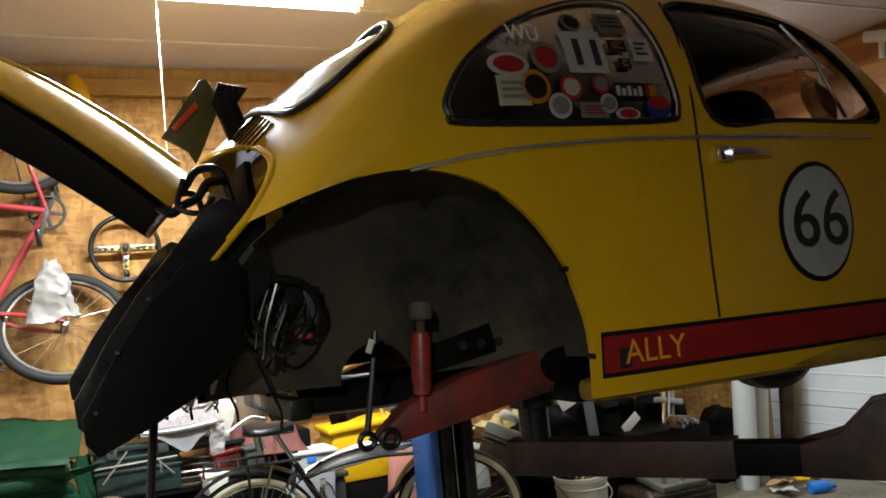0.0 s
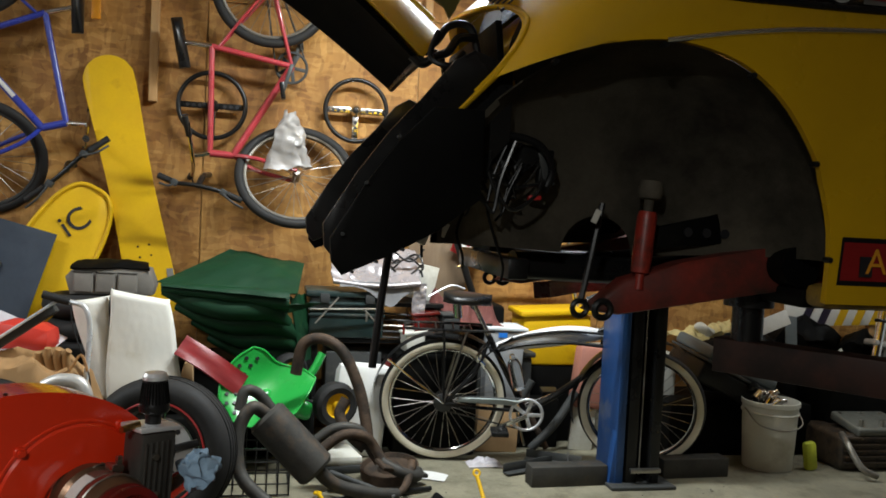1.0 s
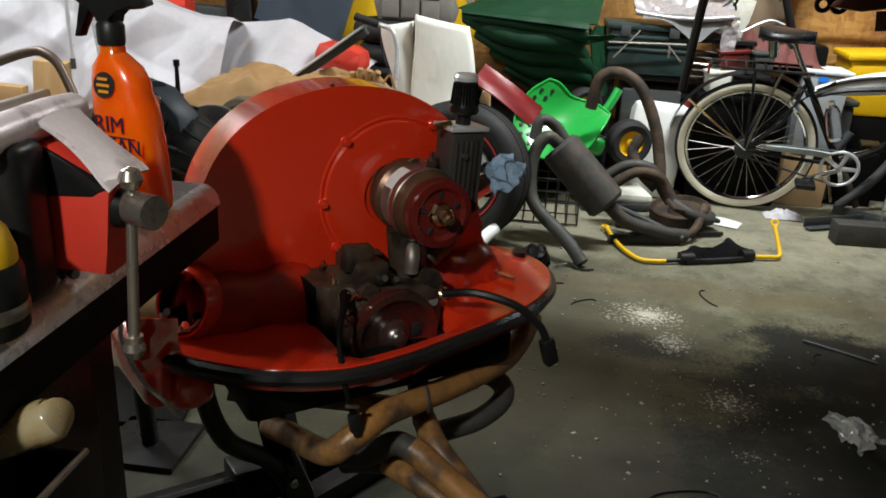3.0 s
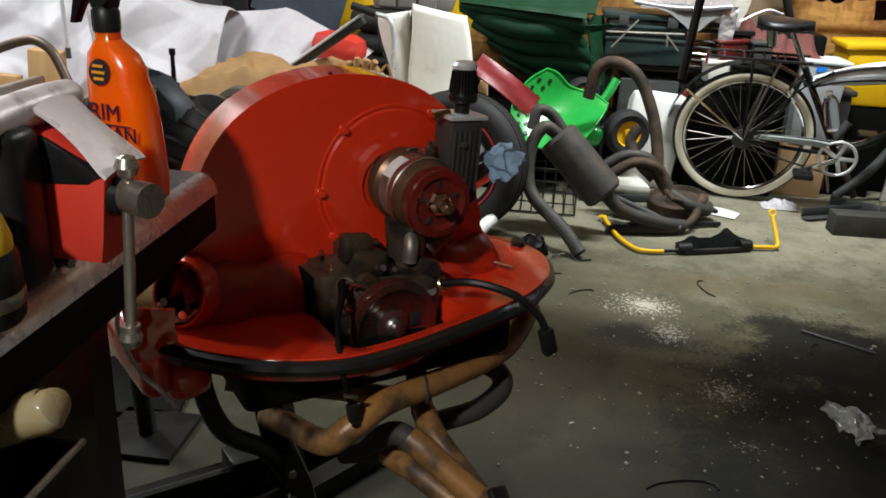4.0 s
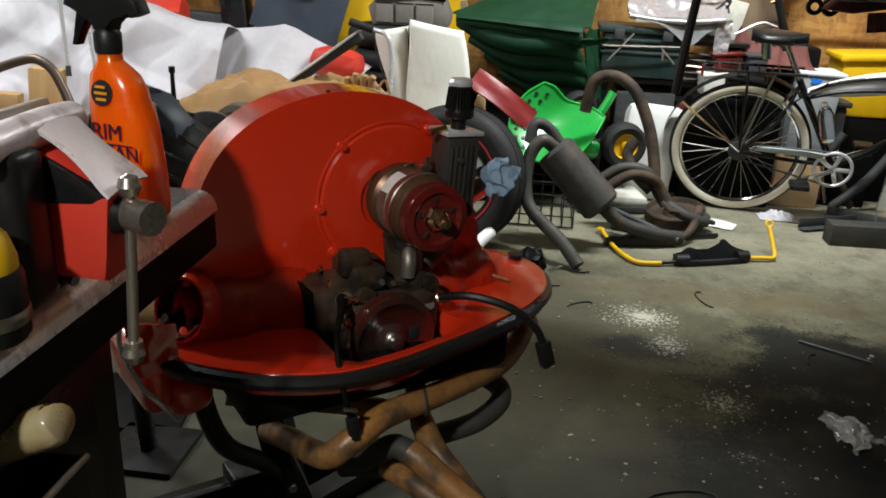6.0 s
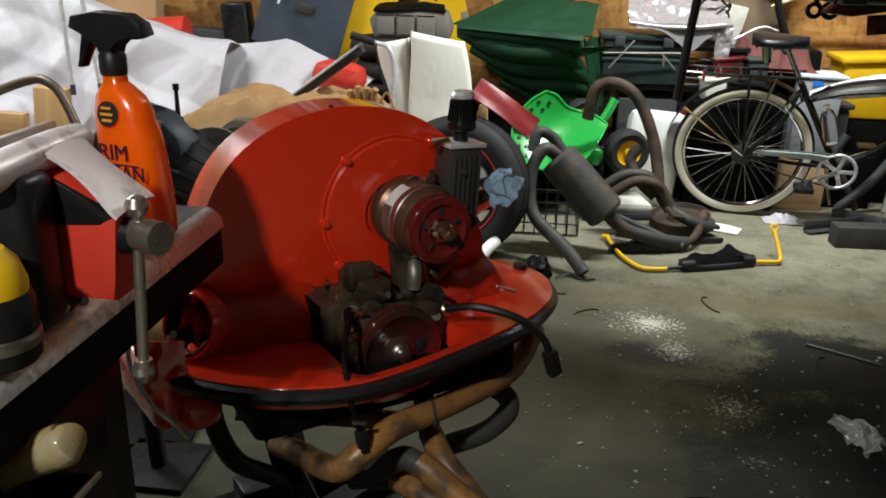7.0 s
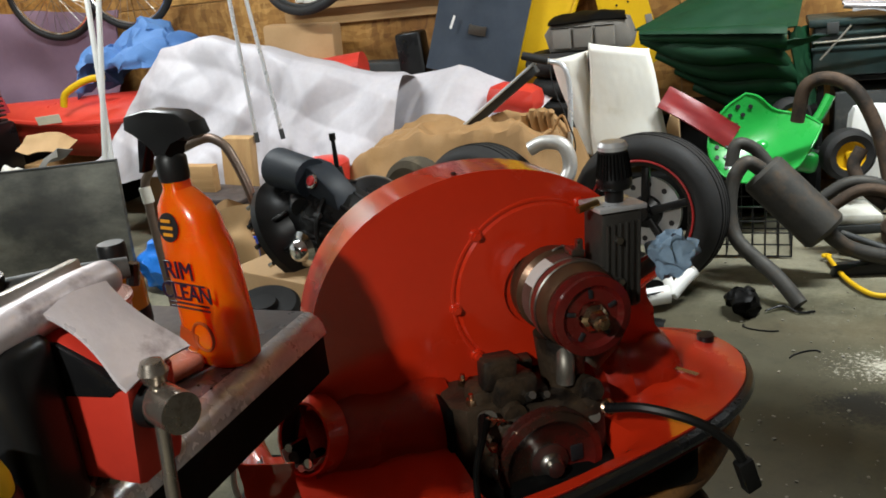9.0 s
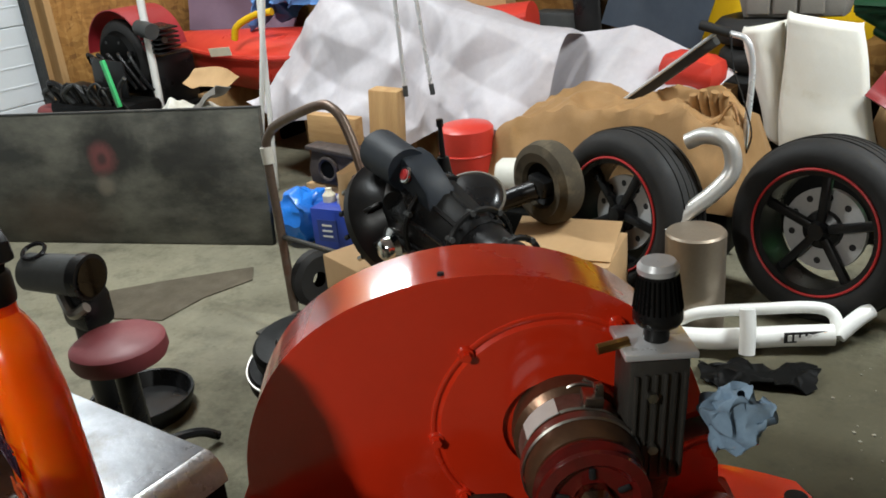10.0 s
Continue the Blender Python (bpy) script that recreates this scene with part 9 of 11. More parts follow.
tailored_box("jumble_case", (0.44, 0.26, 0.50), BLACK_MATT, M(1.16, 5.24, 0.30), "black case in the jumble by the wall", "case", 0.02)
tailored_box("jumble_case", (0.40, 0.26, 0.30), GREY_DARK, M(1.08, 5.24, 0.0), "dark grey case on the floor by the wall", "case", 0.02)
simple("clear_scrap", cloth(0.18, 0.11, 0.04, 1.9, 26, 18, 0.03, 16.0, ((0.5, 0.5, 1.0, 0.5),)), SHEETING, M(1.20, 4.74, 0.0), "scrap of clear film on the floor by the bicycle", "film scrap")
for k, (x, y, r, l) in enumerate(((1.42, 4.62, 25, 0.34), (1.58, 4.74, -30, 0.30), (1.66, 4.66, 70, 0.24))):
    th = thing("steel_bracket", M(x, y, 0.012, 0, 0, r), "blackened steel bracket lying under the bicycle", "bracket", "brackets under the bicycle")
    part("web", add_box(bm_(), (l, 0.045, 0.006), (0, 0, 0.0), bevel=0.001), GREY_DARK, th)
    part("flange", add_box(bm_(), (l, 0.006, 0.045), (0, 0.022, 0.022), bevel=0.001), GREY_DARK, th)
    for h in range(4):
        part("hole", add_cyl(bm_(), ((h - 1.5) * l * 0.22, -0.004, 0.0), ((h - 1.5) * l * 0.22, -0.004, 0.0036), 0.008, seg=12), INK, th)

# dark stuff under the window
for k, (x, y, w, h, lean, mt) in enumerate(((-1.72, 5.33, 0.16, 0.95, -4, BLACK), (-1.52, 5.35, 0.10, 0.98, 8, BLACK_MATT), (-1.98, 5.35, 0.30, 0.80, 2, GREY_DARK), (-2.50, 5.30, 0.46, 1.05, 3, CARDBOARD))):
    tailored_box(("ski_bag", "ski_bag", "storage_case", "cardboard_box")[k], (w, 0.12, h), mt, M(x, y, 0.0, 0, lean, 0), ("black ski bag leaning against the wall", "black ski bag leaning against the wall", "dark grey storage case against the wall", "tall cardboard box against the wall")[k], ("bag", "bag", "case", "box")[k], 0.02)

# ---- things on the floor ----
# exhaust heap: silencer, pipes
ex = thing("exhaust_silencer", M(0.175, 4.10, 0.30, 0, 0, 0), "dark rusty exhaust silencer with bent pipes, lying on the heap", "silencer")
ax = Vector((0.24, -0.05, -0.24)).normalized()
part("can", add_lathe(bm_(), [(0.0, -0.17), (0.075, -0.165), (0.088, -0.15), (0.088, 0.15), (0.075, 0.165), (0.0, 0.17)], frame_of(ax), 32), RUST_DARK, ex)
for pts, r in (([(-0.10, 0.0, 0.12), (-0.17, -0.03, 0.16), (-0.22, -0.06, 0.06), (-0.20, -0.12, -0.10), (-0.06, -0.25, -0.20), (0.02, -0.32, -0.28)], 0.028),
               ([(-0.08, 0.03, 0.13), (-0.14, 0.04, 0.20), (-0.20, 0.02, 0.22), (-0.22, 0.0, 0.14)], 0.024),
               ([(0.10, 0.0, -0.10), (0.20, 0.02, -0.19), (0.36, 0.05, -0.24), (0.48, 0.10, -0.265)], 0.030)):
    part("pipe", add_tube(bm_(), pts, r, seg=14), RUST_DARK, ex)
hd = thing("exhaust_header", M(0.5, 4.45, 0.0), "tangle of grey-brown exhaust header pipes", "exhaust header")
for pts, r, mt in (([(-0.30, 0.15, 0.50), (-0.27, 0.14, 0.645), (-0.18, 0.13, 0.675), (-0.08, 0.10, 0.615), (0.0, 0.06, 0.45), (0.035, 0.02, 0.30), (0.05, -0.02, 0.20), (0.10, -0.06, 0.13)], 0.028, RUST_BROWN),
                   ([(-0.18, -0.10, 0.20), (-0.08, -0.09, 0.265), (0.02, -0.08, 0.255), (0.07, -0.07, 0.20), (0.12, -0.10, 0.12)], 0.024, RUST_BROWN),
                   ([(-0.22, -0.06, 0.22), (-0.12, -0.05, 0.285), (-0.02, -0.05, 0.285), (0.03, -0.05, 0.24)], 0.024, RUST_DARK),
                   ([(-0.06, 0.06, 0.40), (-0.09, 0.04, 0.33), (-0.05, 0.0, 0.25), (0.03, -0.03, 0.18)], 0.026, RUST_BROWN),
                   ([(0.10, -0.10, 0.14), (0.19, -0.13, 0.10), (0.27, -0.10, 0.07), (0.29, -0.03, 0.07)], 0.026, RUST_DARK)):
    part("pipe", add_tube(bm_(), pts, r, seg=14), mt, hd)
part("flange", add_box(bm_(), (0.13, 0.085, 0.022), (0.14, -0.11, 0.125), (18, 14, 30), bevel=0.008), RUST_BROWN, hd)
part("flange", add_box(bm_(), (0.09, 0.06, 0.02), (0.29, -0.02, 0.055), (0, 10, 20), bevel=0.006), RUST_DARK, hd)
rd = thing("rusty_disc", M(0.665, 4.50, 0.055, 8, -6, 0), "rusty steel drum lid lying under the pipes", "drum lid")
part("plate", add_lathe(bm_(), [(0.0, 0.02), (0.05, 0.022), (0.06, 0.006), (0.125, 0.006), (0.135, 0.026), (0.142, 0.026), (0.142, -0.02), (0.0, -0.02)], None, 40), RUST_BROWN, rd)
part("boss", add_cyl(bm_(), (0, 0, 0.02), (0, 0, 0.05), 0.03, seg=16), RUST_BROWN, rd)
th = thing("tie_rod", M(), "black steel tie rod across the exhaust heap", "rod")
part("tube", add_tube(bm_(), [(0.36, 4.30, 0.11), (0.52, 4.22, 0.07), (0.64, 4.16, 0.035)], 0.014, seg=10), GREY_DARK, th)
part("arm", add_tube(bm_(), [(0.52, 4.15, 0.02), (0.62, 4.17, 0.03), (0.70, 4.24, 0.06), (0.76, 4.42, 0.11)], [0.010, 0.014, 0.018, 0.024], seg=10), RUST_BROWN, th)
th = thing("leaf_spring", M(0.47, 4.16, 0.02, 0, 0, 12), "greasy black leaf spring plate on the floor", "leaf spring")
part("plate", add_prism(bm_(), [(-0.16, 0.0), (0.16, 0.0), (0.15, 0.03), (0.06, 0.035), (0.03, 0.055), (-0.04, 0.05), (-0.07, 0.035), (-0.15, 0.03)], 0.05, M(0, -0.03, -0.02), bevel=0.006), BLACK, th)
part("plate", add_prism(bm_(), [(-0.13, 0.0), (0.13, 0.0), (0.12, 0.012), (-0.12, 0.012)], 0.045, M(0, 0.04, -0.012), bevel=0.003), BLACK, th)
# wire crate below the heap
wc = thing("wire_basket", M(-0.02, 4.48, 0), "dark wire basket under the exhaust heap", "basket")
for k in range(9):
    x = -0.20 + 0.05 * k
    part("wire", add_tube(bm_(), [(x, 0.18, 0.26), (x, 0.18, 0.01), (x, -0.18, 0.01), (x, -0.18, 0.22)], 0.003, seg=5, smooth=False), BLACK, wc)
for z in (0.01, 0.06, 0.11, 0.16, 0.22):
    part("wire", add_tube(bm_(), [(-0.20, -0.18, z), (0.20, -0.18, z), (0.20, 0.18, z), (-0.20, 0.18, z), (-0.20, -0.18, z)], 0.0035, seg=5, smooth=False), BLACK, wc)
# ride-on seat and wheels
ms = thing("tractor_seat", M(0.08, 4.78, 0.16, 0, 0, 0), "glossy green drilled tractor seat on a wheeled base", "tractor seat")
# scooped pan: raised drilled back, dished middle and a broad front lobe
SEAT_BACK = spline([(-0.215, -0.120, 0.133), (-0.240, -0.090, 0.218), (-0.225, -0.050, 0.303), (-0.165, -0.010, 0.383), (-0.085, 0.020, 0.433)], 8)
SEAT_FAR = spline([(-0.085, 0.020, 0.433), (-0.030, 0.030, 0.413), (0.030, 0.050, 0.353), (0.100, 0.050, 0.333), (0.165, 0.020, 0.323), (0.225, -0.020, 0.288)], 8)
SEAT_NEAR = spline([(-0.215, -0.120, 0.133), (-0.140, -0.170, 0.093), (-0.040, -0.200, 0.083), (0.060, -0.200, 0.108), (0.130, -0.170, 0.148)], 8)
SEAT_FRONT = spline([(0.130, -0.170, 0.148), (0.165, -0.140, 0.193), (0.200, -0.080, 0.243), (0.225, -0.020, 0.288)], 8)


def along(line, f):
    k = f * (len(line) - 1)
    i = min(int(k), len(line) - 2)
    return Vector(line[i]).lerp(Vector(line[i + 1]), k - i)


def seat_pt(u, v):
    a, b, c, d = Vector(SEAT_NEAR[0]), Vector(SEAT_NEAR[-1]), Vector(SEAT_FAR[0]), Vector(SEAT_FAR[-1])
    p = along(SEAT_NEAR, u) * (1 - v) + along(SEAT_FAR, u) * v + along(SEAT_BACK, v) * (1 - u) + along(SEAT_FRONT, v) * u
    p = p - (a * (1 - u) * (1 - v) + b * u * (1 - v) + c * (1 - u) * v + d * u * v)
    dish = math.sin(math.pi * u) ** 0.8 * math.sin(math.pi * v)
    return p + Vector((0.0, 0.06, -0.015)) * dish


so = part("seat_pan", add_sheet(bm_(), seat_pt, 30, 20, thick=0.005), GREEN, ms)
edge = [seat_pt(k / 16, 0) for k in range(17)] + [seat_pt(1, k / 12) for k in range(1, 13)] + [seat_pt(1 - k / 16, 1) for k in range(1, 17)] + [seat_pt(0, 1 - k / 12) for k in range(1, 13)]
part("rim", add_tube(bm_(), edge, 0.006, seg=8, smooth=False, cap=False), GREEN, so)
for i in range(13):
    u, v = (0.10 if i % 2 else 0.21), 0.12 + 0.74 * i / 12
    q = seat_pt(u, v)
    nn = (seat_pt(u + 0.03, v) - q).cross(seat_pt(u, v + 0.03) - q).normalized()
    part("drain_hole", add_cyl(bm_(), q - nn * 0.008, q + nn * 0.008, 0.0095, seg=12), INK, so)
q = seat_pt(0.52, 0.5)
part("boss", add_lathe(bm_(), [(0.0, 0.008), (0.018, 0.006), (0.03, -0.004)], M(q.x, q.y - 0.004, q.z, 60, 0, 10), 20), GREEN, so)
part("mower_body", add_box(bm_(), (0.16, 0.12, 0.10), (0.14, 0.06, 0.12), (0, 12, 0), bevel=0.03, seg=3), GREEN, ms, "green moulded body")
part("bracket", add_tube(bm_(), [(0.15, 0.02, 0.22), (0.22, 0.04, 0.32), (0.26, 0.06, 0.40)], 0.022, seg=8), GREEN, ms)
part("axle", add_cyl(bm_(), (0.16, 0.04, 0.15), (0.34, 0.02, 0.155), 0.014, seg=10), BLACK, ms)
for x, y, z, r in ((0.33, -0.02, 0.155, 0.115), (0.10, 0.12, 0.30, 0.09)):
    w = part("wheel", add_lathe(bm_(), [(r * 0.55, -0.04), (r * 0.8, -0.048), (r * 0.97, -0.03), (r, 0), (r * 0.97, 0.03), (r * 0.8, 0.048), (r * 0.55, 0.04)], M(0, 0, 0, 90, 0, 0), 32), RUBBER, ms, "small rubber wheel", m=M(x, y, z, 0, 0, 18))
    part("rim", add_lathe(bm_(), [(0.0, 0.036), (0.018, 0.036), (0.022, 0.018), (r * 0.5, 0.022), (r * 0.57, 0.040)], M(0, 0, 0, 90, 0, 0), 28), YELLOW, w, "yellow wheel hub")
tailored_box("white_tub_lid", (0.34, 0.24, 0.05), OFF_WHITE, M(0.36, 4.72, 0.04, 0, 3, 12), "off-white plastic lid under the wheels", "lid", 0.018)
tailored_box("grey_case", (0.36, 0.26, 0.04), GREY_DARK, M(0.36, 4.72, 0.0, 0, 0, 12), "flat dark case on the floor", "case", 0.01)
tailored_box("white_sack", (0.30, 0.10, 0.50), WHITE_PAINT, M(0.53, 4.92, 0.0, 0, 5, 4), "white paper sack behind the wheel", "sack", 0.05)
# yellow-painted bar with black clamp on the floor
yb = thing("anti_roll_bar", M(), "bent yellow steel bar with a black bracket, on the floor", "anti-roll bar")
part("bar", add_tube(bm_(), [(0.312, 4.27, 0.020), (0.355, 4.06, 0.018), (0.405, 3.945, 0.015), (0.445, 3.90, 0.014), (0.50, 3.90, 0.014), (0.54, 3.91, 0.014)], 0.0095, seg=10), YELLOW, yb)
part("bar", add_tube(bm_(), [(0.90, 4.055, 0.016), (0.99, 4.07, 0.016), (1.035, 4.085, 0.020), (1.035, 4.13, 0.055), (1.022, 4.19, 0.118)], 0.0095, seg=10), YELLOW, yb)
part("bar", add_tube(bm_(), [(0.53, 3.908, 0.014), (0.62, 3.935, 0.018)], 0.0085, seg=10), BLACK, yb)
part("bracket", add_prism(bm_(), [(-0.165, 0.0), (0.165, 0.0), (0.165, 0.045), (0.130, 0.050), (0.105, 0.065), (0.085, 0.092), (0.070, 0.095), (0.050, 0.072), (0.0, 0.052), (-0.060, 0.054), (-0.085, 0.068), (-0.105, 0.064), (-0.120, 0.048), (-0.165, 0.042)], 0.012, M(0.757, 4.005, 0.004, -28, 0, 21), bevel=0.003), BLACK, yb, "greasy black saddle bracket")
part("bush", add_cyl(bm_(), (0.60, 3.935, 0.022), (0.655, 3.955, 0.022), 0.024, seg=16), BLACK, yb)
part("bush", add_cyl(bm_(), (0.865, 4.035, 0.024), (0.915, 4.055, 0.024), 0.026, seg=16), BLACK, yb)
part("rail", add_tube(bm_(), [(0.62, 3.925, 0.014), (0.76, 3.975, 0.014), (0.90, 4.035, 0.014)], 0.012, seg=8), BLACK, yb)
for x, y, z, rx in ((0.308, 4.285, 0.020, 0), (1.022, 4.20, 0.130, 60)):
    part("eye", add_torus(bm_(), 0.014, 0.006, M(x, y, z, rx, 0, 0), 18, 8), YELLOW, yb)
simple("steel_rod", add_tube(bm_(), [(0.36, 4.35, 0.014), (0.62, 4.28, 0.02), (0.84, 4.34, 0.015)], 0.011, seg=8), BLACK, M(), "black steel rod on the floor", "rod")
simple("floor_rod", add_cyl(bm_(), (0.93, 3.27, 0.006), (1.13, 3.15, 0.006), 0.0045, seg=8), GREY_DARK, M(), "thin dull rod dropped on the floor", "rod")
simple("paper_scrap", add_sheet(bm_(), lambda u, v: Vector(((u - 0.5) * 0.20, (v - 0.5) * 0.10, 0.006 + 0.01 * math.sin(u * 3) * v)), 8, 6, thick=0.001), INK_WHITE, M(0.86, 4.55, 0, 0, 0, -24), "white scrap of paper on the floor", "paper")
simple("black_rag", add_sheet(bm_(), crumple(crumple(ball_sheet(0.07, 0.55), 0.03, 14, 7.0), 0.015, 40, 2.0), 30, 20), BLACK_MATT, M(0.0, 3.74, 0.036), "crumpled black rag on the floor", "rag")
simple("floor_wire", add_tube(bm_(), [(0.08, 3.74, 0.01), (0.14, 3.78, 0.014), (0.19, 3.74, 0.008), (0.24, 3.76, 0.006)], 0.004, seg=6), BLACK, M(), "short black wire on the floor", "wire")
for k, (x0, x1, y, mt) in enumerate(((1.34, 1.74, 4.42, RUST_DARK), (2.08, 2.46, 4.52, RUST_DARK))):
    simple("steel_channel", add_box(bm_(), (x1 - x0, 0.10, 0.10), (0, 0, 0.05), bevel=0.006), mt, M((x0 + x1) / 2, y, 0, 0, 0, 3), "rusty steel channel on the floor by the post", "steel channel")
simple("floor_plate", add_prism(bm_(), [(0, 0), (0.46, 0.05), (0.42, 0.44), (-0.04, 0.36)], 0.006, M(1.60, 3.78, 0.007, 90, 0, 0) @ Matrix.Diagonal((1, -1, 1, 1)), bevel=0.001), surface("worn_plate", (0.22, 0.21, 0.19), (0.15, 0.14, 0.12), rough=0.6, bump=0.2), M(), "worn sheet of board on the floor", "board")
# bucket, case and engine parts right of the post
bu = thing("bucket", M(2.80, 4.66, 0), "dirty white plastic bucket full of chrome parts", "bucket")
part("body", add_lathe(bm_(), [(0.0, 0.0), (0.13, 0.0), (0.133, 0.006), (0.148, 0.345), (0.155, 0.35), (0.155, 0.372), (0.149, 0.374), (0.144, 0.36), (0.130, 0.012), (0.0, 0.010)], None, 40), OFF_WHITE, bu)
part("rib", add_torus(bm_(), 0.149, 0.006, M(0, 0, 0.31), 40, 6), OFF_WHITE, bu)
part("handle", add_tube(bm_(), [(-0.155, 0, 0.33), (-0.13, -0.11, 0.26), (0, -0.16, 0.235), (0.13, -0.11, 0.26), (0.155, 0, 0.33)], 0.004, seg=6), STEEL, bu)
rng = random.Random(3)
for k in range(9):
    a, b = rng.uniform(0, 6.28), rng.uniform(0.0, 0.09)
    simple("chrome_part", add_cyl(add_cyl(bm_(), (0, 0, -0.02), (0, 0, 0.03), 0.03, 0.024, seg=14), (0, 0, 0.03), (0.02, 0, 0.05), 0.012, seg=10), CHROME if k % 3 else GREY_DARK, M(2.80 + b * math.cos(a), 4.66 + b * math.sin(a), 0.345 + 0.02 * (k % 3), rng.uniform(-50, 50), rng.uniform(-50, 50), 0), "loose chrome engine part in the bucket", "engine part", "parts in the bucket")
tc = thing("tool_case", M(2.60, 4.90, 0.44, 8, 24, 8), "dark grey hard case leaning on the heap", "case")
CASE_GREY = surface("slate_case_plastic", (0.115, 0.135, 0.140), (0.085, 0.100, 0.105), rough=0.5, scale=4, bump=0.08)
part("lid", add_box(bm_(), (0.50, 0.36, 0.07), (0, 0, 0.115), bevel=0.022, seg=3), CASE_GREY, tc, "slate grey lid")
part("base", add_box(bm_(), (0.49, 0.35, 0.12), (0, 0, 0.0), bevel=0.02, seg=3), BLACK, tc)
part("rim", add_box(bm_(), (0.51, 0.37, 0.016), (0, 0, 0.070), bevel=0.005), GREY_DARK, tc)
part("latch", add_box(bm_(), (0.05, 0.012, 0.05), (0.1, -0.184, 0.06), bevel=0.004), BLACK, tc)
tailored_box("dark_crate", (0.9, 0.5, 0.30), BLACK_MATT, M(2.75, 5.10, 0), "dark crate supporting the heap by the wall", "crate", 0.015)
simple("crumpled_paper", add_sheet(bm_(), crumple(crumple(lambda u, v: Vector((0.40 * (u - 0.5), 0.16 * (v - 0.5), 0.05 * math.sin(math.pi * v) + 0.02)), 0.06, 7, 3.0), 0.03, 24, 6.0), 36, 16, thick=0.003), surface("pale_yellow_paper", (0.62, 0.52, 0.24), (0.50, 0.38, 0.15), rough=0.7, scale=6, bump=0.1), M(2.60, 5.08, 0.64, 0, -6, 4), "crumpled pale yellow packing paper on the case", "paper")
simple("white_rag", add_sheet(bm_(), crumple(ball_sheet(0.06, 0.5), 0.035, 12, 9.0), 24, 16), OFF_WHITE, M(2.58, 5.02, 0.70), "white crumpled rag on the paper", "rag")
eb = thing("motor_block", M(3.42, 4.72, 0), "greasy engine block with finned head on the floor", "engine block")
part("block", add_box(bm_(), (0.50, 0.36, 0.20), (0, 0, 0.10), bevel=0.03, seg=3), GREASY, eb)
part("head_cover", add_box(bm_(), (0.34, 0.26, 0.05), (0.02, -0.06, 0.235), (10, 0, 0), bevel=0.014, seg=3), surface("oxidised_head_alloy", (0.16, 0.165, 0.14), (0.10, 0.10, 0.085), rough=0.5, metal=0.4, scale=12, bump=0.3), eb, "dull alloy head cover")
for k in range(5):
    part("fin", add_box(bm_(), (0.46, 0.40, 0.012), (0, 0, 0.05 + 0.034 * k), bevel=0.003), GREASY, eb)
for k in range(6):
    part("head_nut", add_cyl(bm_(), (-0.11 + 0.13 * (k % 3), -0.15 + 0.18 * (k // 3), 0.24), (-0.11 + 0.13 * (k % 3), -0.15 + 0.18 * (k // 3), 0.28), 0.014, seg=6), STEEL, eb)
part("pipe", add_tube(bm_(), [(-0.22, -0.14, 0.20), (-0.27, -0.26, 0.17), (-0.24, -0.34, 0.07), (-0.16, -0.36, 0.03)], 0.018, seg=10), ALU, eb)
# dark sacks and machine parts filling the corner behind the arm
for k, (x, y, rx, hh, sd) in enumerate(((2.98, 5.28, 0.26, 0.72, 2.0), (3.40, 5.30, 0.27, 0.78, 4.0), (3.84, 5.26, 0.24, 0.70, 6.0), (4.42, 5.24, 0.22, 0.50, 8.0))):
    simple("black_sack", add_sheet(bm_(), crumple(crumple(lambda u, v, rx=rx, hh=hh: Vector((rx * (0.55 + 0.45 * math.sin(math.pi * (0.25 + 0.6 * v))) * math.cos(6.283 * u) * min(1.0, 5.0 * (1.001 - v)), 0.17 * math.sin(6.283 * u) * min(1.0, 5.0 * (1.001 - v)), hh * v)), 0.07, 5, sd), 0.02, 20, sd), 44, 26, thick=0.004), BLACK_MATT, M(x, y, 0.02), "full black plastic sack against the wall", "sack", "sacks along the wall")
fk = thing("chrome_fork", M(3.62, 4.98, 0.0, -6, 13, 0), "pair of chrome fork tubes leaning on the heap", "fork tubes")
for k in (0, 1):
    part("tube", add_cyl(bm_(), (0.085 * k, 0.05 * k, 0.0), (0.085 * k, 0.05 * k, 0.98 - 0.10 * k), 0.032 - 0.006 * k, seg=18), ALUMINISED if k else CHROME, fk)
    part("clamp", add_torus(bm_(), 0.035 - 0.005 * k, 0.010, M(0.085 * k, 0.05 * k, 0.80), 20, 8), BLACK, fk)
part("yoke", add_box(bm_(), (0.17, 0.11, 0.04), (0.043, 0.025, 0.66), bevel=0.012), ALUMINISED, fk)
cb = thing("carburettor", M(3.62, 4.80, 0.50, 0, 10, 20), "row of dull carburettors on top of the heap", "carburettor")
for k in range(4):
    part("body", add_cyl(add_box(bm_(), (0.05, 0.05, 0.07), (0.065 * k, 0, 0.035), bevel=0.008), (0.065 * k, -0.05, 0.045), (0.065 * k, 0.05, 0.045), 0.019, seg=14), ALU if k % 2 else BROWN_ALT, cb)
part("rail", add_cyl(bm_(), (-0.03, 0.03, 0.075), (0.24, 0.03, 0.075), 0.008, seg=8), STEEL, cb)
tailored_box("parts_crate", (0.62, 0.34, 0.50), BLACK_MATT, M(3.60, 4.98, 0), "black crate full of machine parts", "crate", 0.015)
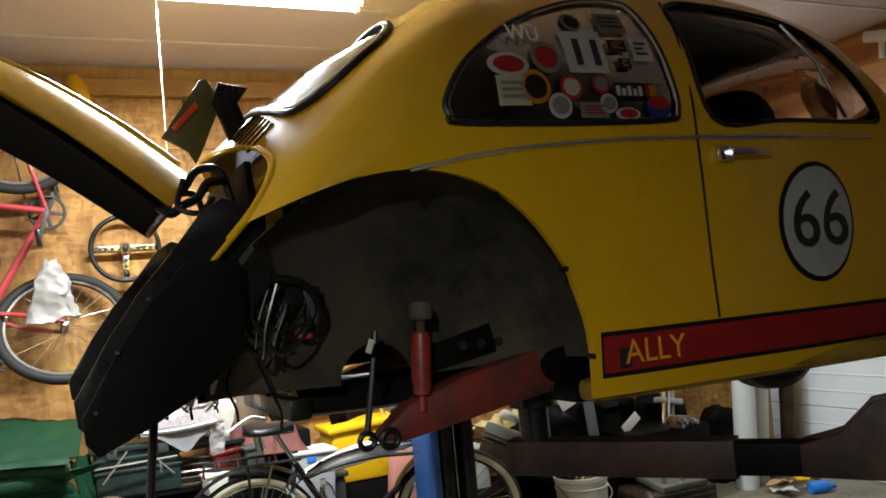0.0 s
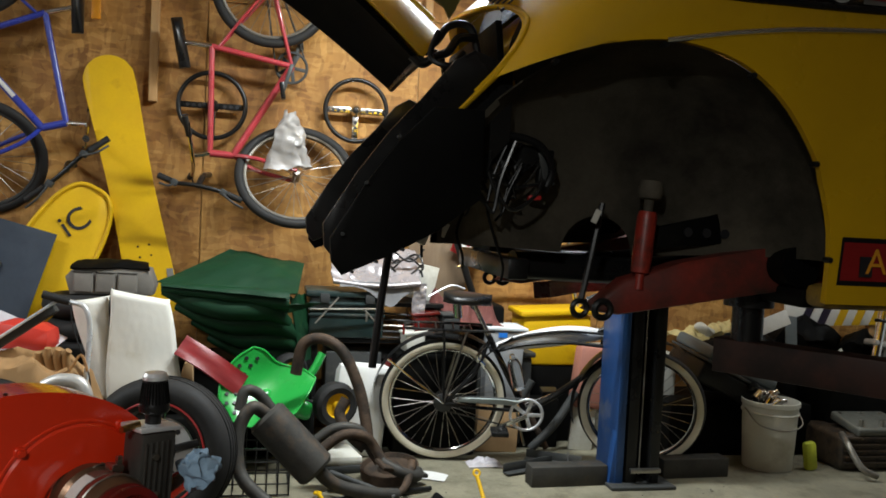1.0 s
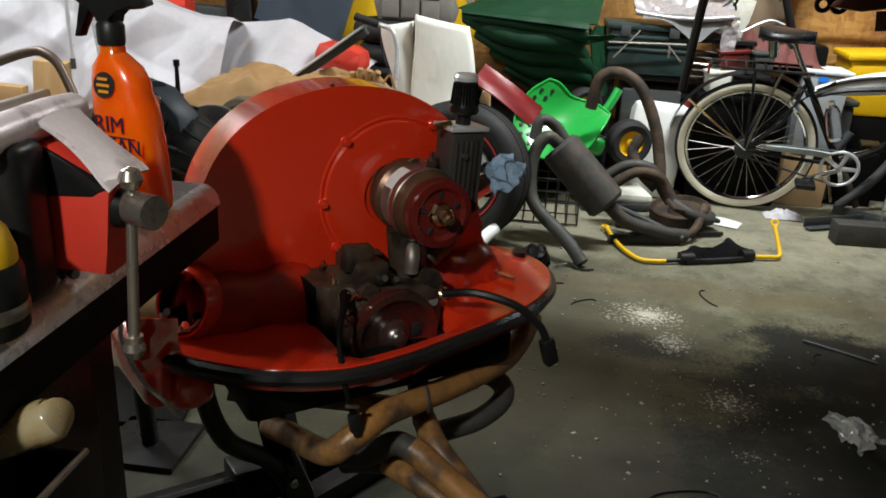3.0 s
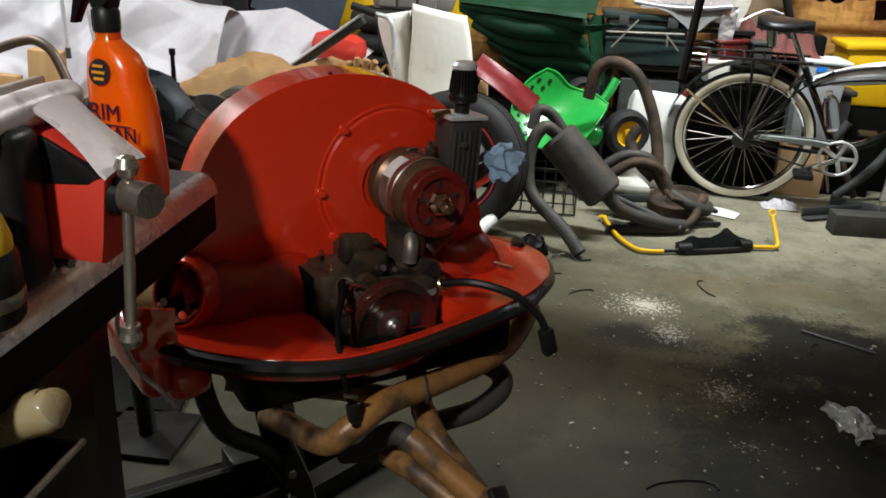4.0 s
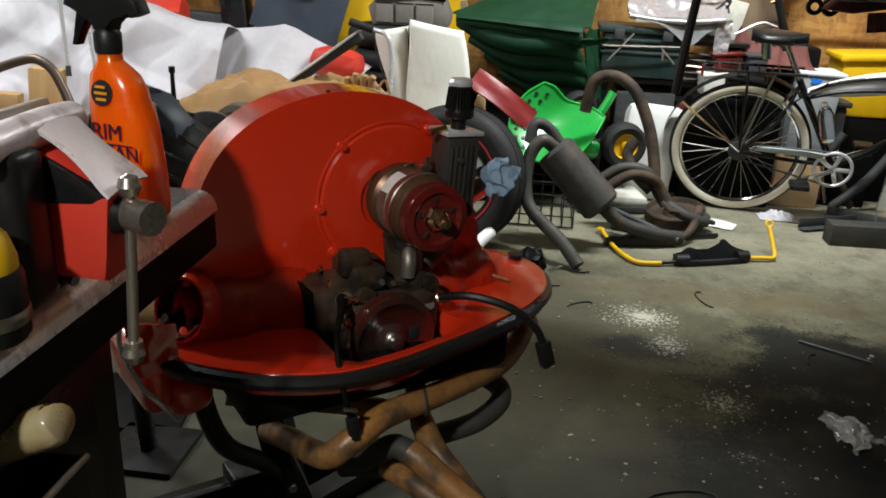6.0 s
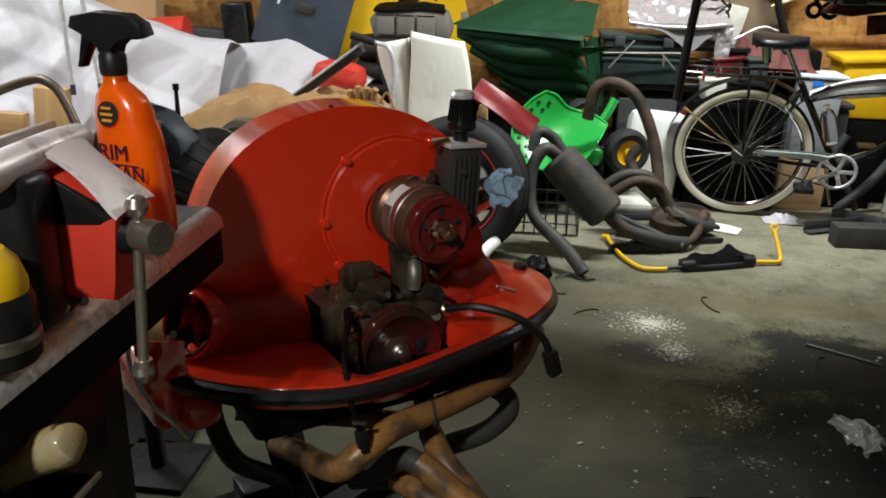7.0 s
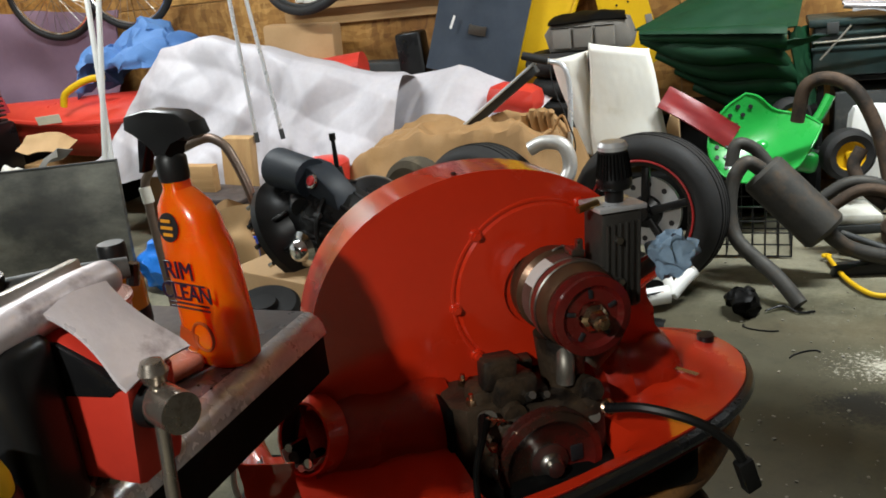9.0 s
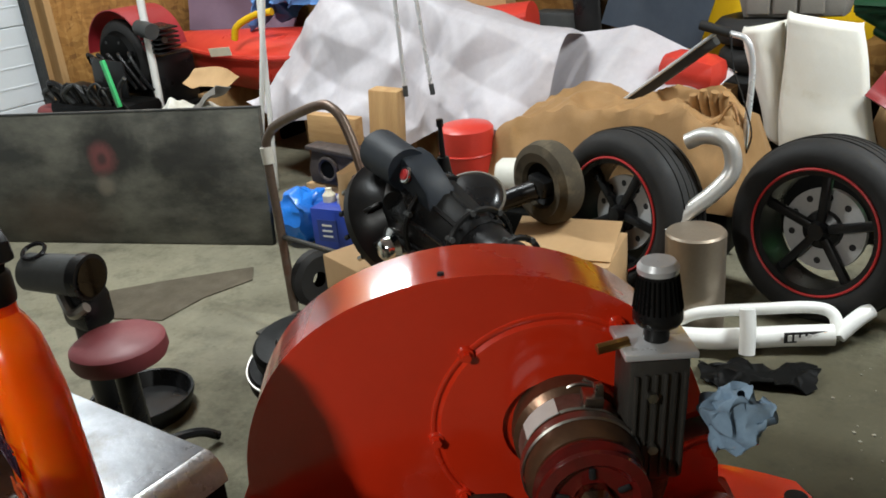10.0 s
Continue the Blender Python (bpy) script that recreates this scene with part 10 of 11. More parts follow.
for k, (x, y, z, w, hh, a, mt) in enumerate(((3.02, 4.98, 0.72, 0.22, 0.09, -18, INK_WHITE), (3.16, 5.02, 0.50, 0.09, 0.30, 8, CASE_GREY), (3.44, 4.98, 0.52, 0.16, 0.06, -30, OFF_WHITE))):
    simple("sheet_offcut", add_box(bm_(), (w, 0.008, hh), (0, 0, hh / 2), bevel=0.002), mt, M(x, y, z, -14, a, 10), "bent pale sheet offcut in the heap", "offcut", "sheet offcuts")
tailored_box("yellow_rag_bag", (0.07, 0.05, 0.16), surface("lime_plastic", (0.55, 0.62, 0.05), rough=0.5), M(3.02, 4.58, 0, 0, -8, 0), "lime yellow plastic bottle on the floor", "bottle", 0.02)
hz = thing("hazard_board", M(3.72, 5.36, 0.78, 0, -2, 0), "white barrier board with yellow and dark diagonal stripes", "barrier board")
part("board", add_box(bm_(), (0.80, 0.02, 0.15), (0, 0, 0), bevel=0.003), WHITE_PAINT, hz)
for k in range(6):
    part("stripe", add_prism(bm_(), [(-0.03, -0.073), (0.03, -0.073), (0.10, 0.073), (0.04, 0.073)], 0.002, M(-0.28 + 0.13 * k, -0.0135, 0)), YELLOW if k > 1 else INK_NAVY, hz, smooth=False)
part("post", add_box(bm_(), (0.05, 0.04, 0.72), (-0.25, 0.02, -0.42), bevel=0.004), PINE, hz)
part("post", add_box(bm_(), (0.05, 0.04, 0.72), (0.25, 0.02, -0.42), bevel=0.004), PINE, hz)
for k, (x, y, a, mt, r, hh) in enumerate(((4.27, 4.92, 1, WHITE_STEEL, 0.075, 0.98), (4.44, 4.96, 3, OFF_WHITE, 0.050, 0.95), (4.62, 5.06, -2, PINE, 0.045, 1.0), (4.74, 5.0, 1, RUST_BROWN, 0.05, 0.9))):
    simple("leaning_pipe", add_cyl(bm_(), (0, 0, 0), (0, 0, hh), r, seg=20), mt, M(x, y, 0, 4, a, 0), ("wide white pipe standing by the wall", "cream pipe standing by the wall", "round timber post standing by the wall", "rusty brown pipe standing by the wall")[k], "pipe", "leaning pipes")
for k, (x, y, z, a, mt) in enumerate(((4.36, 4.70, 0.02, 20, CARDBOARD), (4.50, 4.78, 0.05, -35, PINE), (4.28, 4.62, 0.015, 70, OFF_WHITE), (4.44, 4.60, 0.06, 10, YELLOW))):
    simple("scrap", add_sheet(bm_(), crumple(lambda u, v: Vector((0.22 * (u - 0.5), 0.10 * (v - 0.5), 0.03)), 0.05, 12, 2.0 + k), 14, 8, thick=0.004), mt, M(x, y, z, 0, 10, a), "torn scrap of packing lying on the floor", "scrap", "scraps by the door")
simple("blue_bottle", add_lathe(bm_(), [(0.0, 0.0), (0.035, 0.0), (0.038, 0.01), (0.038, 0.11), (0.02, 0.14), (0.016, 0.17), (0.0, 0.17)], None, 20), BLUE_BAG, M(4.40, 4.52, 0.038, 90, 0, 70), "blue plastic bottle lying on the floor", "bottle")
tailored_box("white_bin", (0.5, 0.4, 0.55), OFF_WHITE, M(2.2, 5.28, 0.0), "white plastic bin against the wall", "bin", 0.03)

# ---- heap by the window: boat, plastic sheet, canvas ----
bt = thing("kayak", M(-3.20, 4.98, 0.42, 0, -3, 4), "red plastic kayak lying under clear sheeting", "kayak")
rows = []
for k in range(26):
    u = k / 25
    w = 0.33 * max(math.sin(math.pi * (0.03 + 0.94 * u)), 0.02) ** 0.6
    rows.append([Vector((-1.25 + 2.5 * u, w * math.cos(a) * (1.0 if math.sin(a) < 0.2 else 1.06), 0.20 + (0.22 if math.sin(a) < 0 else 0.16) * math.sin(a) * (0.5 + 0.5 * min(w / 0.3, 1)) + 0.10 * (2 * u - 1) ** 2)) for a in [2 * math.pi * j / 24 for j in range(24)]])
bm = bm_()
add_rings(bm, rows)
part("hull", bm, RED_PLASTIC, bt)
part("rim", add_tube(bm_(), [(-1.25 + 2.5 * u, -0.33 * max(math.sin(math.pi * (0.03 + 0.94 * u)), 0.02) ** 0.6 * 1.04, 0.24 + 0.10 * (2 * u - 1) ** 2) for u in [i / 20 for i in range(21)]], 0.018, seg=8), RED_PLASTIC, bt)
part("grab_handle", add_tube(bm_(), [(-0.50, -0.30, 0.36), (-0.46, -0.30, 0.43), (-0.34, -0.27, 0.48), (-0.22, -0.25, 0.49)], 0.020, seg=10), YELLOW, bt, "yellow grab handle")
part("label", add_box(bm_(), (0.16, 0.004, 0.05), (-0.60, -0.336, 0.30), (12, 0, 3)), INK_CREAM, bt, smooth=False)
for x in (-4.05, -2.5):
    tailored_box("trestle", (0.12, 0.7, 0.42), PINE_H, M(x, 4.98, 0), "timber block under the kayak", "trestle", 0.006)
simple("mauve_cover", add_sheet(bm_(), crumple(lambda u, v: Vector(((u - 0.5) * 1.0, 0.10 * math.sin(u * 3), (v - 0.5) * 0.62)), 0.05, 3.5, 1.0), 24, 16, thick=0.01), MAUVE, M(-4.30, 5.28, 0.98, -12, 4, 0), "faded mauve cover standing against the wall", "cover")
simple("mauve_stand", add_box(bm_(), (0.8, 0.3, 0.66), (0, 0, 0.33), bevel=0.02), BLACK_MATT, M(-4.35, 5.30, 0), "dark case supporting the mauve cover", "case")
simple("blue_tarp", add_sheet(bm_(), crumple(crumple(lambda u, v: Vector((0.95 * (u - 0.5), 0.50 * (v - 0.5), 0.30 * math.sin(math.pi * min(max(1.15 * u - 0.05, 0), 1)) ** 0.8 * math.sin(math.pi * (0.12 + 0.76 * v)))), 0.16, 4.5, 2.0), 0.06, 13, 7.0), 54, 34, thick=0.004), BLUE_CLOTH, M(-3.30, 5.10, 0.84), "crumpled blue tarpaulin on the kayak", "tarpaulin")
for k, x in enumerate((-3.0, -3.6)):
    w = bike_wheel(None, (0, 0, 0), 0.32, 0.022, RUBBER, CHROME)
    w.name = "spoked_wheel"
    tagged(w, "loose spoked bicycle wheel above the heap", "bicycle wheel")
    w.matrix_basis = M(x - 0.62, 5.30, 1.42 - 0.02 * k, 8, 0, 10)
# milky plastic sheeting over the heap
def tri(t):
    """Triangle wave between -1 and 1: straight ridges."""
    return 4 * abs(t - math.floor(t + 0.5)) - 1


def creased(q, big, mid, small):
    """Offsets of a stiff film that breaks along sharp straight creases."""
    w = Vector((0.35 * noise.noise(q * 0.9), 0.35 * noise.noise(q * 0.9 + Vector((5, 1, 2))), 0))
    p = q + w
    soft = -big * (abs(noise.noise(q)) - 0.3)
    f = 0.5 * tri(0.62 * p.x + 0.35 * p.z) * tri(0.41 * p.x - 0.52 * p.z + 0.2) + 0.35 * tri(1.1 * p.x - 0.7 * p.z + 0.3) + 0.28 * tri(0.5 * p.x + 1.35 * p.z + 0.6)
    g = 0.5 * tri(2.3 * p.x + 1.1 * p.z + 0.1) + 0.5 * tri(1.3 * p.x - 2.2 * p.z + 0.7)
    return soft + mid * f + small * g


def sheeting(u, v):
    x = -3.45 + 1.86 * u
    crest = float(np.interp(u, [0, 0.1, 0.25, 0.42, 0.62, 0.80, 1.0], [0.45, 0.74, 1.02, 1.04, 0.94, 0.84, 0.78]))
    hem = float(np.interp(u, [0, 0.08, 0.12, 0.3, 0.42, 0.46, 0.6, 0.68, 0.72, 0.9, 1.0], [0.46, 0.40, 0.34, 0.40, 0.28, 0.22, 0.28, 0.36, 0.40, 0.40, 0.42]))
    if v < 0.45:
        k = v / 0.45
        y, z = 5.15 - 0.45 * k, crest - 0.12 * (1 - k) ** 2
    else:
        k = (v - 0.45) / 0.55
        y, z = 4.70 - 0.28 * k ** 0.8, crest + (hem - crest) * k ** 1.15
    n = creased(Vector((x * 2.1 + 0.8 * y, y * 1.2, z * 2.0)), 0.05, 0.070, 0.012)
    return Vector((x + 0.4 * n, y - n, z + 0.5 * n))


simple("plastic_sheeting", add_sheet(bm_(), sheeting, 150, 95, thick=0.0015), SHEETING, M(), "milky plastic sheeting draped over a heap", "plastic sheet")


def sheeting2(u, v):
    x = -2.05 + 1.05 * u
    top = float(np.interp(u, [0, 0.25, 0.6, 0.66, 1.0], [0.62, 0.76, 0.80, 0.78, 0.60]))
    low = float(np.interp(u, [0, 0.3, 0.6, 1.0], [0.20, 0.34, 0.50, 0.50]))
    y = 4.86 - 0.30 * v
    z = top + (low - top) * v
    n = creased(Vector((x * 2.4, v * 1.3 + x, 3.0)), 0.03, 0.060, 0.011)
    return Vector((x + 0.12 * (1 - v) * u, y - n, z + 0.4 * n))


simple("plastic_sheeting", add_sheet(bm_(), sheeting2, 90, 64, thick=0.0015), SHEETING, M(), "torn flap of milky plastic sheeting", "plastic sheet")
tailored_box("red_jerrycan", (0.27, 0.18, 0.15), RED_PLASTIC, M(-1.05, 4.74, 0.56, 0, 6, -8), "red plastic tank half under the sheeting", "tank", 0.06)
tailored_box("timber_stack", (0.9, 0.40, 0.55), PINE_H, M(-1.35, 4.98, 0), "stack of timber under the sheeting", "timber", 0.01)
tailored_box("tea_chest", (1.5, 0.40, 0.58), CARDBOARD, M(-2.65, 5.0, 0), "large cardboard carton under the sheeting", "carton", 0.015)
cv = thing("canvas_cover", M(-1.22, 4.36, 0.275), "crumpled tan canvas cover lying over the wheels", "canvas")
def canvas_pt(u, v):
    x, y = (u - 0.5) * 1.16, (v - 0.5) * 0.62
    h = float(np.interp(u, [0, 0.06, 0.16, 0.30, 0.55, 0.80, 0.94, 1.0], [0.0, 0.10, 0.25, 0.33, 0.31, 0.34, 0.26, 0.02])) * min(1.0, 0.02 + 5.5 * min(v, 1 - v))
    q = Vector((x * 4.2, y * 5.0, 1.7))
    n = -0.10 * (abs(noise.noise(q)) - 0.2) - 0.035 * (abs(noise.noise(q * 2.2)) - 0.2)
    return Vector((x + 0.3 * n, y - 0.4 * n, max(h + n * min(1.0, h * 6), 0.004)))


part("sheet", add_sheet(bm_(), canvas_pt, 84, 48, thick=0.004), CANVAS, cv)
part("strap", add_tube(bm_(), [(0.05, -0.14, 0.22), (0.18, -0.18, 0.28), (0.34, -0.16, 0.25), (0.46, -0.1, 0.30)], 0.012, seg=8), CANVAS, cv)
tailored_box("low_crate", (1.0, 0.36, 0.27), BLACK_MATT, M(-1.25, 4.50, 0), "dark low crate under the canvas", "crate", 0.015)
gl = thing("work_gloves", M(-0.80, 4.33, 0.50, 0, -10, 0), "tan leather work gloves on the heap", "gloves")
for k in range(4):
    part("finger", add_tube(bm_(), [(-0.06 + 0.032 * k, 0, 0.05), (-0.065 + 0.036 * k, -0.02, 0.12), (-0.06 + 0.04 * k, -0.03, 0.165 - 0.012 * abs(k - 1))], [0.020, 0.018, 0.014], seg=10), CANVAS, gl)
part("palm", add_box(bm_(), (0.14, 0.06, 0.14), (-0.01, 0, 0.0), bevel=0.028, seg=3), CANVAS, gl)
# cart handle, white pads
ch = thing("hand_cart", M(), "old steel hand cart with a black grip in the heap", "hand cart")
part("rail", add_box(bm_(), (0.50, 0.05, 0.040), (-1.06, 4.47, 0.665), (0, -36, -4), bevel=0.006), GREY_DARK, ch)
part("rail", add_box(bm_(), (0.50, 0.03, 0.012), (-1.045, 4.44, 0.700), (0, -36, -4), bevel=0.004), WHITE_STEEL, ch)
part("grip", add_cyl(bm_(), (-0.90, 4.40, 0.875), (-0.79, 4.40, 0.845), 0.018, seg=12), RUBBER, ch, "black rubber grip")
part("tube", add_tube(bm_(), [(-0.79, 4.40, 0.845), (-0.72, 4.38, 0.82), (-0.70, 4.38, 0.70), (-0.71, 4.36, 0.45), (-0.72, 4.36, 0.05)], 0.0115, seg=10), BRIGHT_TUBE, ch, "bright steel tube")
part("brake_cable", add_tube(bm_(), [(-0.78, 4.38, 0.84), (-0.765, 4.36, 0.74), (-0.72, 4.35, 0.62), (-0.685, 4.35, 0.50), (-0.70, 4.35, 0.42)], 0.0035, seg=6), BLACK, ch)
wp = thing("foam_pad", M(-0.50, 4.72, 0.0), "thick off-white foam slab standing folded against the heap", "foam pad")
def slab_of(outline, depth, bend, seed):
    """A soft slab: an outline in xz given as four corners, bowed along its height and slightly lumpy."""
    a, b, c, d = [Vector((x, 0, z)) for x, z in outline]
    bm = bm_()
    def f(u, v):
        e = 0.5 - abs(u - 0.5)
        p = a.lerp(b, u).lerp(d.lerp(c, u), v)
        y = -bend * math.sin(math.pi * min(max(u, 0), 1)) - 0.05 * bend * math.sin(7 * v + seed)
        y += 0.030 * (1 - min(e / 0.06, 1)) ** 2 + 0.030 * (1 - min((0.5 - abs(v - 0.5)) / 0.04, 1)) ** 2
        n = 0.006 * noise.noise(Vector((2 * u, 2.5 * v, seed))) + 0.0008 * noise.noise(Vector((14 * u, 17 * v, seed)))
        return p + Vector((0.012 * math.sin(5 * v + seed), y + n, 0))
    add_sheet(bm, f, 40, 48, thick=-depth)
    return bm
part("slab", slab_of([(-0.195, 0.60), (0.075, 0.555), (0.20, 0.04), (-0.175, 0.02)], 0.10, 0.02, 1.0), FOAM, wp, m=M(0, 0, 0.27))
part("fold", slab_of([(-0.36, 0.53), (-0.19, 0.56), (-0.17, 0.04), (-0.26, 0.10)], 0.07, 0.03, 4.0), FOAM, wp, m=M(0, 0.06, 0.27))
part("torn_corner", add_prism(bm_(), [(0.10, 0.02), (0.215, 0.02), (0.205, 0.26), (0.165, 0.24)], 0.05, M(0, 0.06, 0.27), bevel=0.012), CARDBOARD, wp, "yellowed torn edge")
tailored_box("dark_block", (0.9, 0.4, 0.27), BLACK_MATT, M(-0.55, 4.85, 0), "dark trunk under the pads", "trunk", 0.02)
ty = thing("tyre_stack", M(-0.86, 5.08, 0.0), "stack of small bald tyres under the canvas bag", "tyre stack")
for k in range(7):
    part("tyre", add_torus(bm_(), 0.135, 0.058, M(0.012 * (k % 3 - 1), 0.01 * (k % 2), 0.058 + 0.116 * k, 2 * (k % 2), 0, 0), 36, 12), RUBBER, ty)

# ---- road wheels ----
w1 = thing("road_wheel", M(-0.345, 4.005, 0.298, 0, 0, -14) @ M(0, 0, 0, -7, 0, 0), "wide tyre on a black spoked rim with a red ring", "car wheel", "car wheels")
wheel_parts(w1, 0.300, 0.19, 0.203, RUBBER, BLACK)
w2 = copy_thing(w1, M(-0.985, 3.92, 0.300, 0, 0, -24) @ M(0, 0, 0, -8, 25, 0))
dr = thing("trailer_wheel", M(-1.13, 3.62, 0.49, 0, 0, -20), "dirty brown trailer wheel with a black axle stub in the heap", "wheel")
part("tyre", add_lathe(bm_(), [(0.072, -0.030), (0.080, -0.044), (0.110, -0.050), (0.134, -0.036), (0.142, 0.0), (0.134, 0.036), (0.110, 0.050), (0.080, 0.044), (0.072, 0.030)], M(0, 0, 0, 90, 0, 0), 44), surface("dirty_brown_rubber", (0.050, 0.042, 0.030), (0.085, 0.070, 0.048), rough=0.8, scale=8, bump=0.3, dirt=(0.14, 0.115, 0.075), dirt_at=0.62, dirt_scale=7, spec=0.15), dr, "mud-brown tyre")
part("rim", add_lathe(bm_(), [(0.0, 0.0), (0.045, 0.002), (0.060, 0.012), (0.074, 0.030)], M(0, 0.006, 0, 90, 0, 0), 36), BLACK_MATT, dr)
part("hub", add_box(bm_(), (0.085, 0.05, 0.06), (0.015, -0.045, 0.005), (0, 12, 0), bevel=0.010), BLACK, dr)
for a in range(0, 360, 90):
    part("lug", add_cyl(bm_(), (0.036 * math.cos(math.radians(a + 30)), -0.02, 0.036 * math.sin(math.radians(a + 30))), (0.036 * math.cos(math.radians(a + 30)), -0.04, 0.036 * math.sin(math.radians(a + 30))), 0.007, seg=6), STEEL, dr)
part("stub", add_tube(bm_(), [(0.0, -0.05, -0.01), (-0.08, -0.13, -0.05), (-0.17, -0.22, -0.10)], [0.034, 0.034, 0.040], seg=14), BLACK, dr)
sb = thing("tail_pipe", M(), "bright aluminium-coated S-bend exhaust pipe between the wheels", "exhaust pipe")
part("bend", add_tube(bm_(), [(-0.77, 3.92, 0.575), (-0.71, 3.92, 0.60), (-0.635, 3.91, 0.585), (-0.615, 3.90, 0.50), (-0.66, 3.86, 0.43), (-0.74, 3.80, 0.36), (-0.765, 3.76, 0.31)], 0.0275, seg=16, n=8), ALUMINISED, sb)
part("muffler", add_lathe(bm_(), [(0.0, 0.0), (0.088, 0.0), (0.094, 0.006), (0.094, 0.345), (0.088, 0.352), (0.0, 0.352)], M(-0.665, 3.715, 0.0), 32), surface("dull_muffler", (0.32, 0.27, 0.21), (0.24, 0.19, 0.14), rough=0.45, metal=0.7, scale=5, bump=0.15), sb, "dull steel muffler can")
part("strap", add_tube(bm_(), [(-0.70, 4.0, 0.62), (-0.66, 4.02, 0.68), (-0.63, 4.0, 0.62)], 0.006, seg=6), RUST, sb)
nb = thing("nerf_bar", M(), "white tubular bumper bar lying on the floor", "bumper bar")
part("tube", add_tube(bm_(), [(-0.70, 3.60, 0.06), (-0.62, 3.62, 0.115), (-0.45, 3.72, 0.12), (-0.32, 3.80, 0.115), (-0.26, 3.80, 0.10), (-0.24, 3.76, 0.05)], 0.019, seg=12), WHITE_PAINT, nb)
part("tube", add_tube(bm_(), [(-0.70, 3.56, 0.045), (-0.55, 3.60, 0.05), (-0.38, 3.70, 0.05), (-0.25, 3.76, 0.055)], 0.034, seg=12), WHITE_PAINT, nb)
part("upright", add_tube(bm_(), [(-0.47, 3.62, 0.16), (-0.46, 3.60, 0.10), (-0.455, 3.58, 0.03)], 0.024, seg=12), WHITE_PAINT, nb)
part("end", add_tube(bm_(), [(-0.24, 3.77, 0.05), (-0.20, 3.82, 0.09), (-0.17, 3.86, 0.11)], 0.026, seg=12), WHITE_PAINT, nb)
st_ = part("sticker", add_box(bm_(), (0.13, 0.003, 0.035), (-0.315, 3.70, 0.062), (0, 0, 31), bevel=0.0005), INK, nb, smooth=False)
for k in range(5):
    part("print", add_box(bm_(), (0.012, 0.002, 0.02), (-0.355 + 0.0165 * k, 3.672 + 0.0098 * k, 0.062), (0, 0, 31)), INK_WHITE, st_, smooth=False)
part("print", add_box(bm_(), (0.012, 0.002, 0.03), (-0.265, 3.727, 0.062), (0, 0, 31)), INK_ORANGE, st_, smooth=False)
simple("oily_rag", add_sheet(bm_(), crumple(crumple(lambda u, v: Vector((0.16 * (u - 0.5) * 2, 0.06 * (v - 0.5) * 2, 0.02)), 0.03, 10, 4.0), 0.02, 30, 1.0), 24, 12, thick=0.004), BLACK_MATT, M(-0.40, 3.50, 0.0, 0, 0, 20), "dark oily rag strip on the floor", "rag")

# ---- transaxle on its crate, trolley and left side ----
tx = thing("gearbox", M(-1.12, 2.98, 0.60, 0, 0, -22), "black ribbed gearbox transaxle standing on a box", "gearbox")
part("bell_housing", add_lathe(bm_(), [(0.0, -0.06), (0.10, -0.06), (0.155, -0.05), (0.172, -0.04), (0.175, -0.015), (0.16, -0.005), (0.13, 0.03), (0.10, 0.09), (0.08, 0.12)], M(-0.16, -0.02, -0.04, 0, 62, 20), 36), BLACK, tx, "black bell housing")
for a in range(0, 360, 24):
    m = M(-0.16, -0.02, -0.04, 0, 62, 20)
    c, q = math.cos(math.radians(a)), math.sin(math.radians(a))
    part("bolt", add_cyl(bm_(), m @ Vector((0.162 * c, 0.162 * q, -0.05)), m @ Vector((0.162 * c, 0.162 * q, -0.066)), 0.008, seg=6), STEEL if a % 72 == 0 else BLACK, tx)
    if a % 48 == 0:
        part("web", add_box(bm_(), (0.012, 0.05, 0.09), m @ Vector((0.115 * c, 0.115 * q, 0.03)), (a, 62, 20), bevel=0.004), BLACK, tx)
part("case", add_tube(bm_(), [(-0.10, 0.0, 0.0), (0.0, 0.0, 0.0), (0.10, 0.0, -0.02), (0.20, 0.0, -0.045)], [0.115, 0.118, 0.10, 0.085], seg=12), BLACK, tx, "cast gear case")
part("nose", add_tube(bm_(), [(0.19, 0, -0.04), (0.27, 0.0, -0.05), (0.34, 0.0, -0.06), (0.40, 0.0, -0.06)], [0.080, 0.068, 0.070, 0.045], seg=14), BLACK, tx)
for k in range(9):
    a = math.radians(20 + 36 * k)
    part("rib", add_tube(bm_(), [(-0.02, 0.116 * math.cos(a), 0.116 * math.sin(a)), (0.10, 0.102 * math.cos(a), -0.02 + 0.102 * math.sin(a)), (0.20, 0.088 * math.cos(a), -0.045 + 0.088 * math.sin(a))], 0.007, seg=6), BLACK, tx)
for x, r in ((0.04, 0.122), (0.195, 0.097), (0.335, 0.080)):
    part("seam", add_torus(bm_(), r, 0.008, M(x, 0, -0.012 - 0.14 * max(x - 0.04, 0), 0, 92, 0), 28, 6), BLACK, tx)
    for k in range(7):
        a = math.radians(51 * k)
        part("nut", add_cyl(bm_(), (x - 0.012, r * math.cos(a), -0.012 - 0.14 * max(x - 0.04, 0) + r * math.sin(a)), (x + 0.014, r * math.cos(a), -0.012 - 0.14 * max(x - 0.04, 0) + r * math.sin(a)), 0.008, seg=6), GREY_DARK, tx)
part("starter", add_cyl(add_cyl(bm_(), (-0.20, -0.04, 0.15), (-0.02, -0.06, 0.135), 0.062, 0.058, seg=22), (-0.215, -0.04, 0.151), (-0.195, -0.04, 0.15), 0.05, seg=22), surface("blue_black_paint", (0.012, 0.016, 0.021), (0.020, 0.025, 0.032), rough=0.5, scale=6, bump=0.1, spec=0.25), tx, "blue-black starter motor")
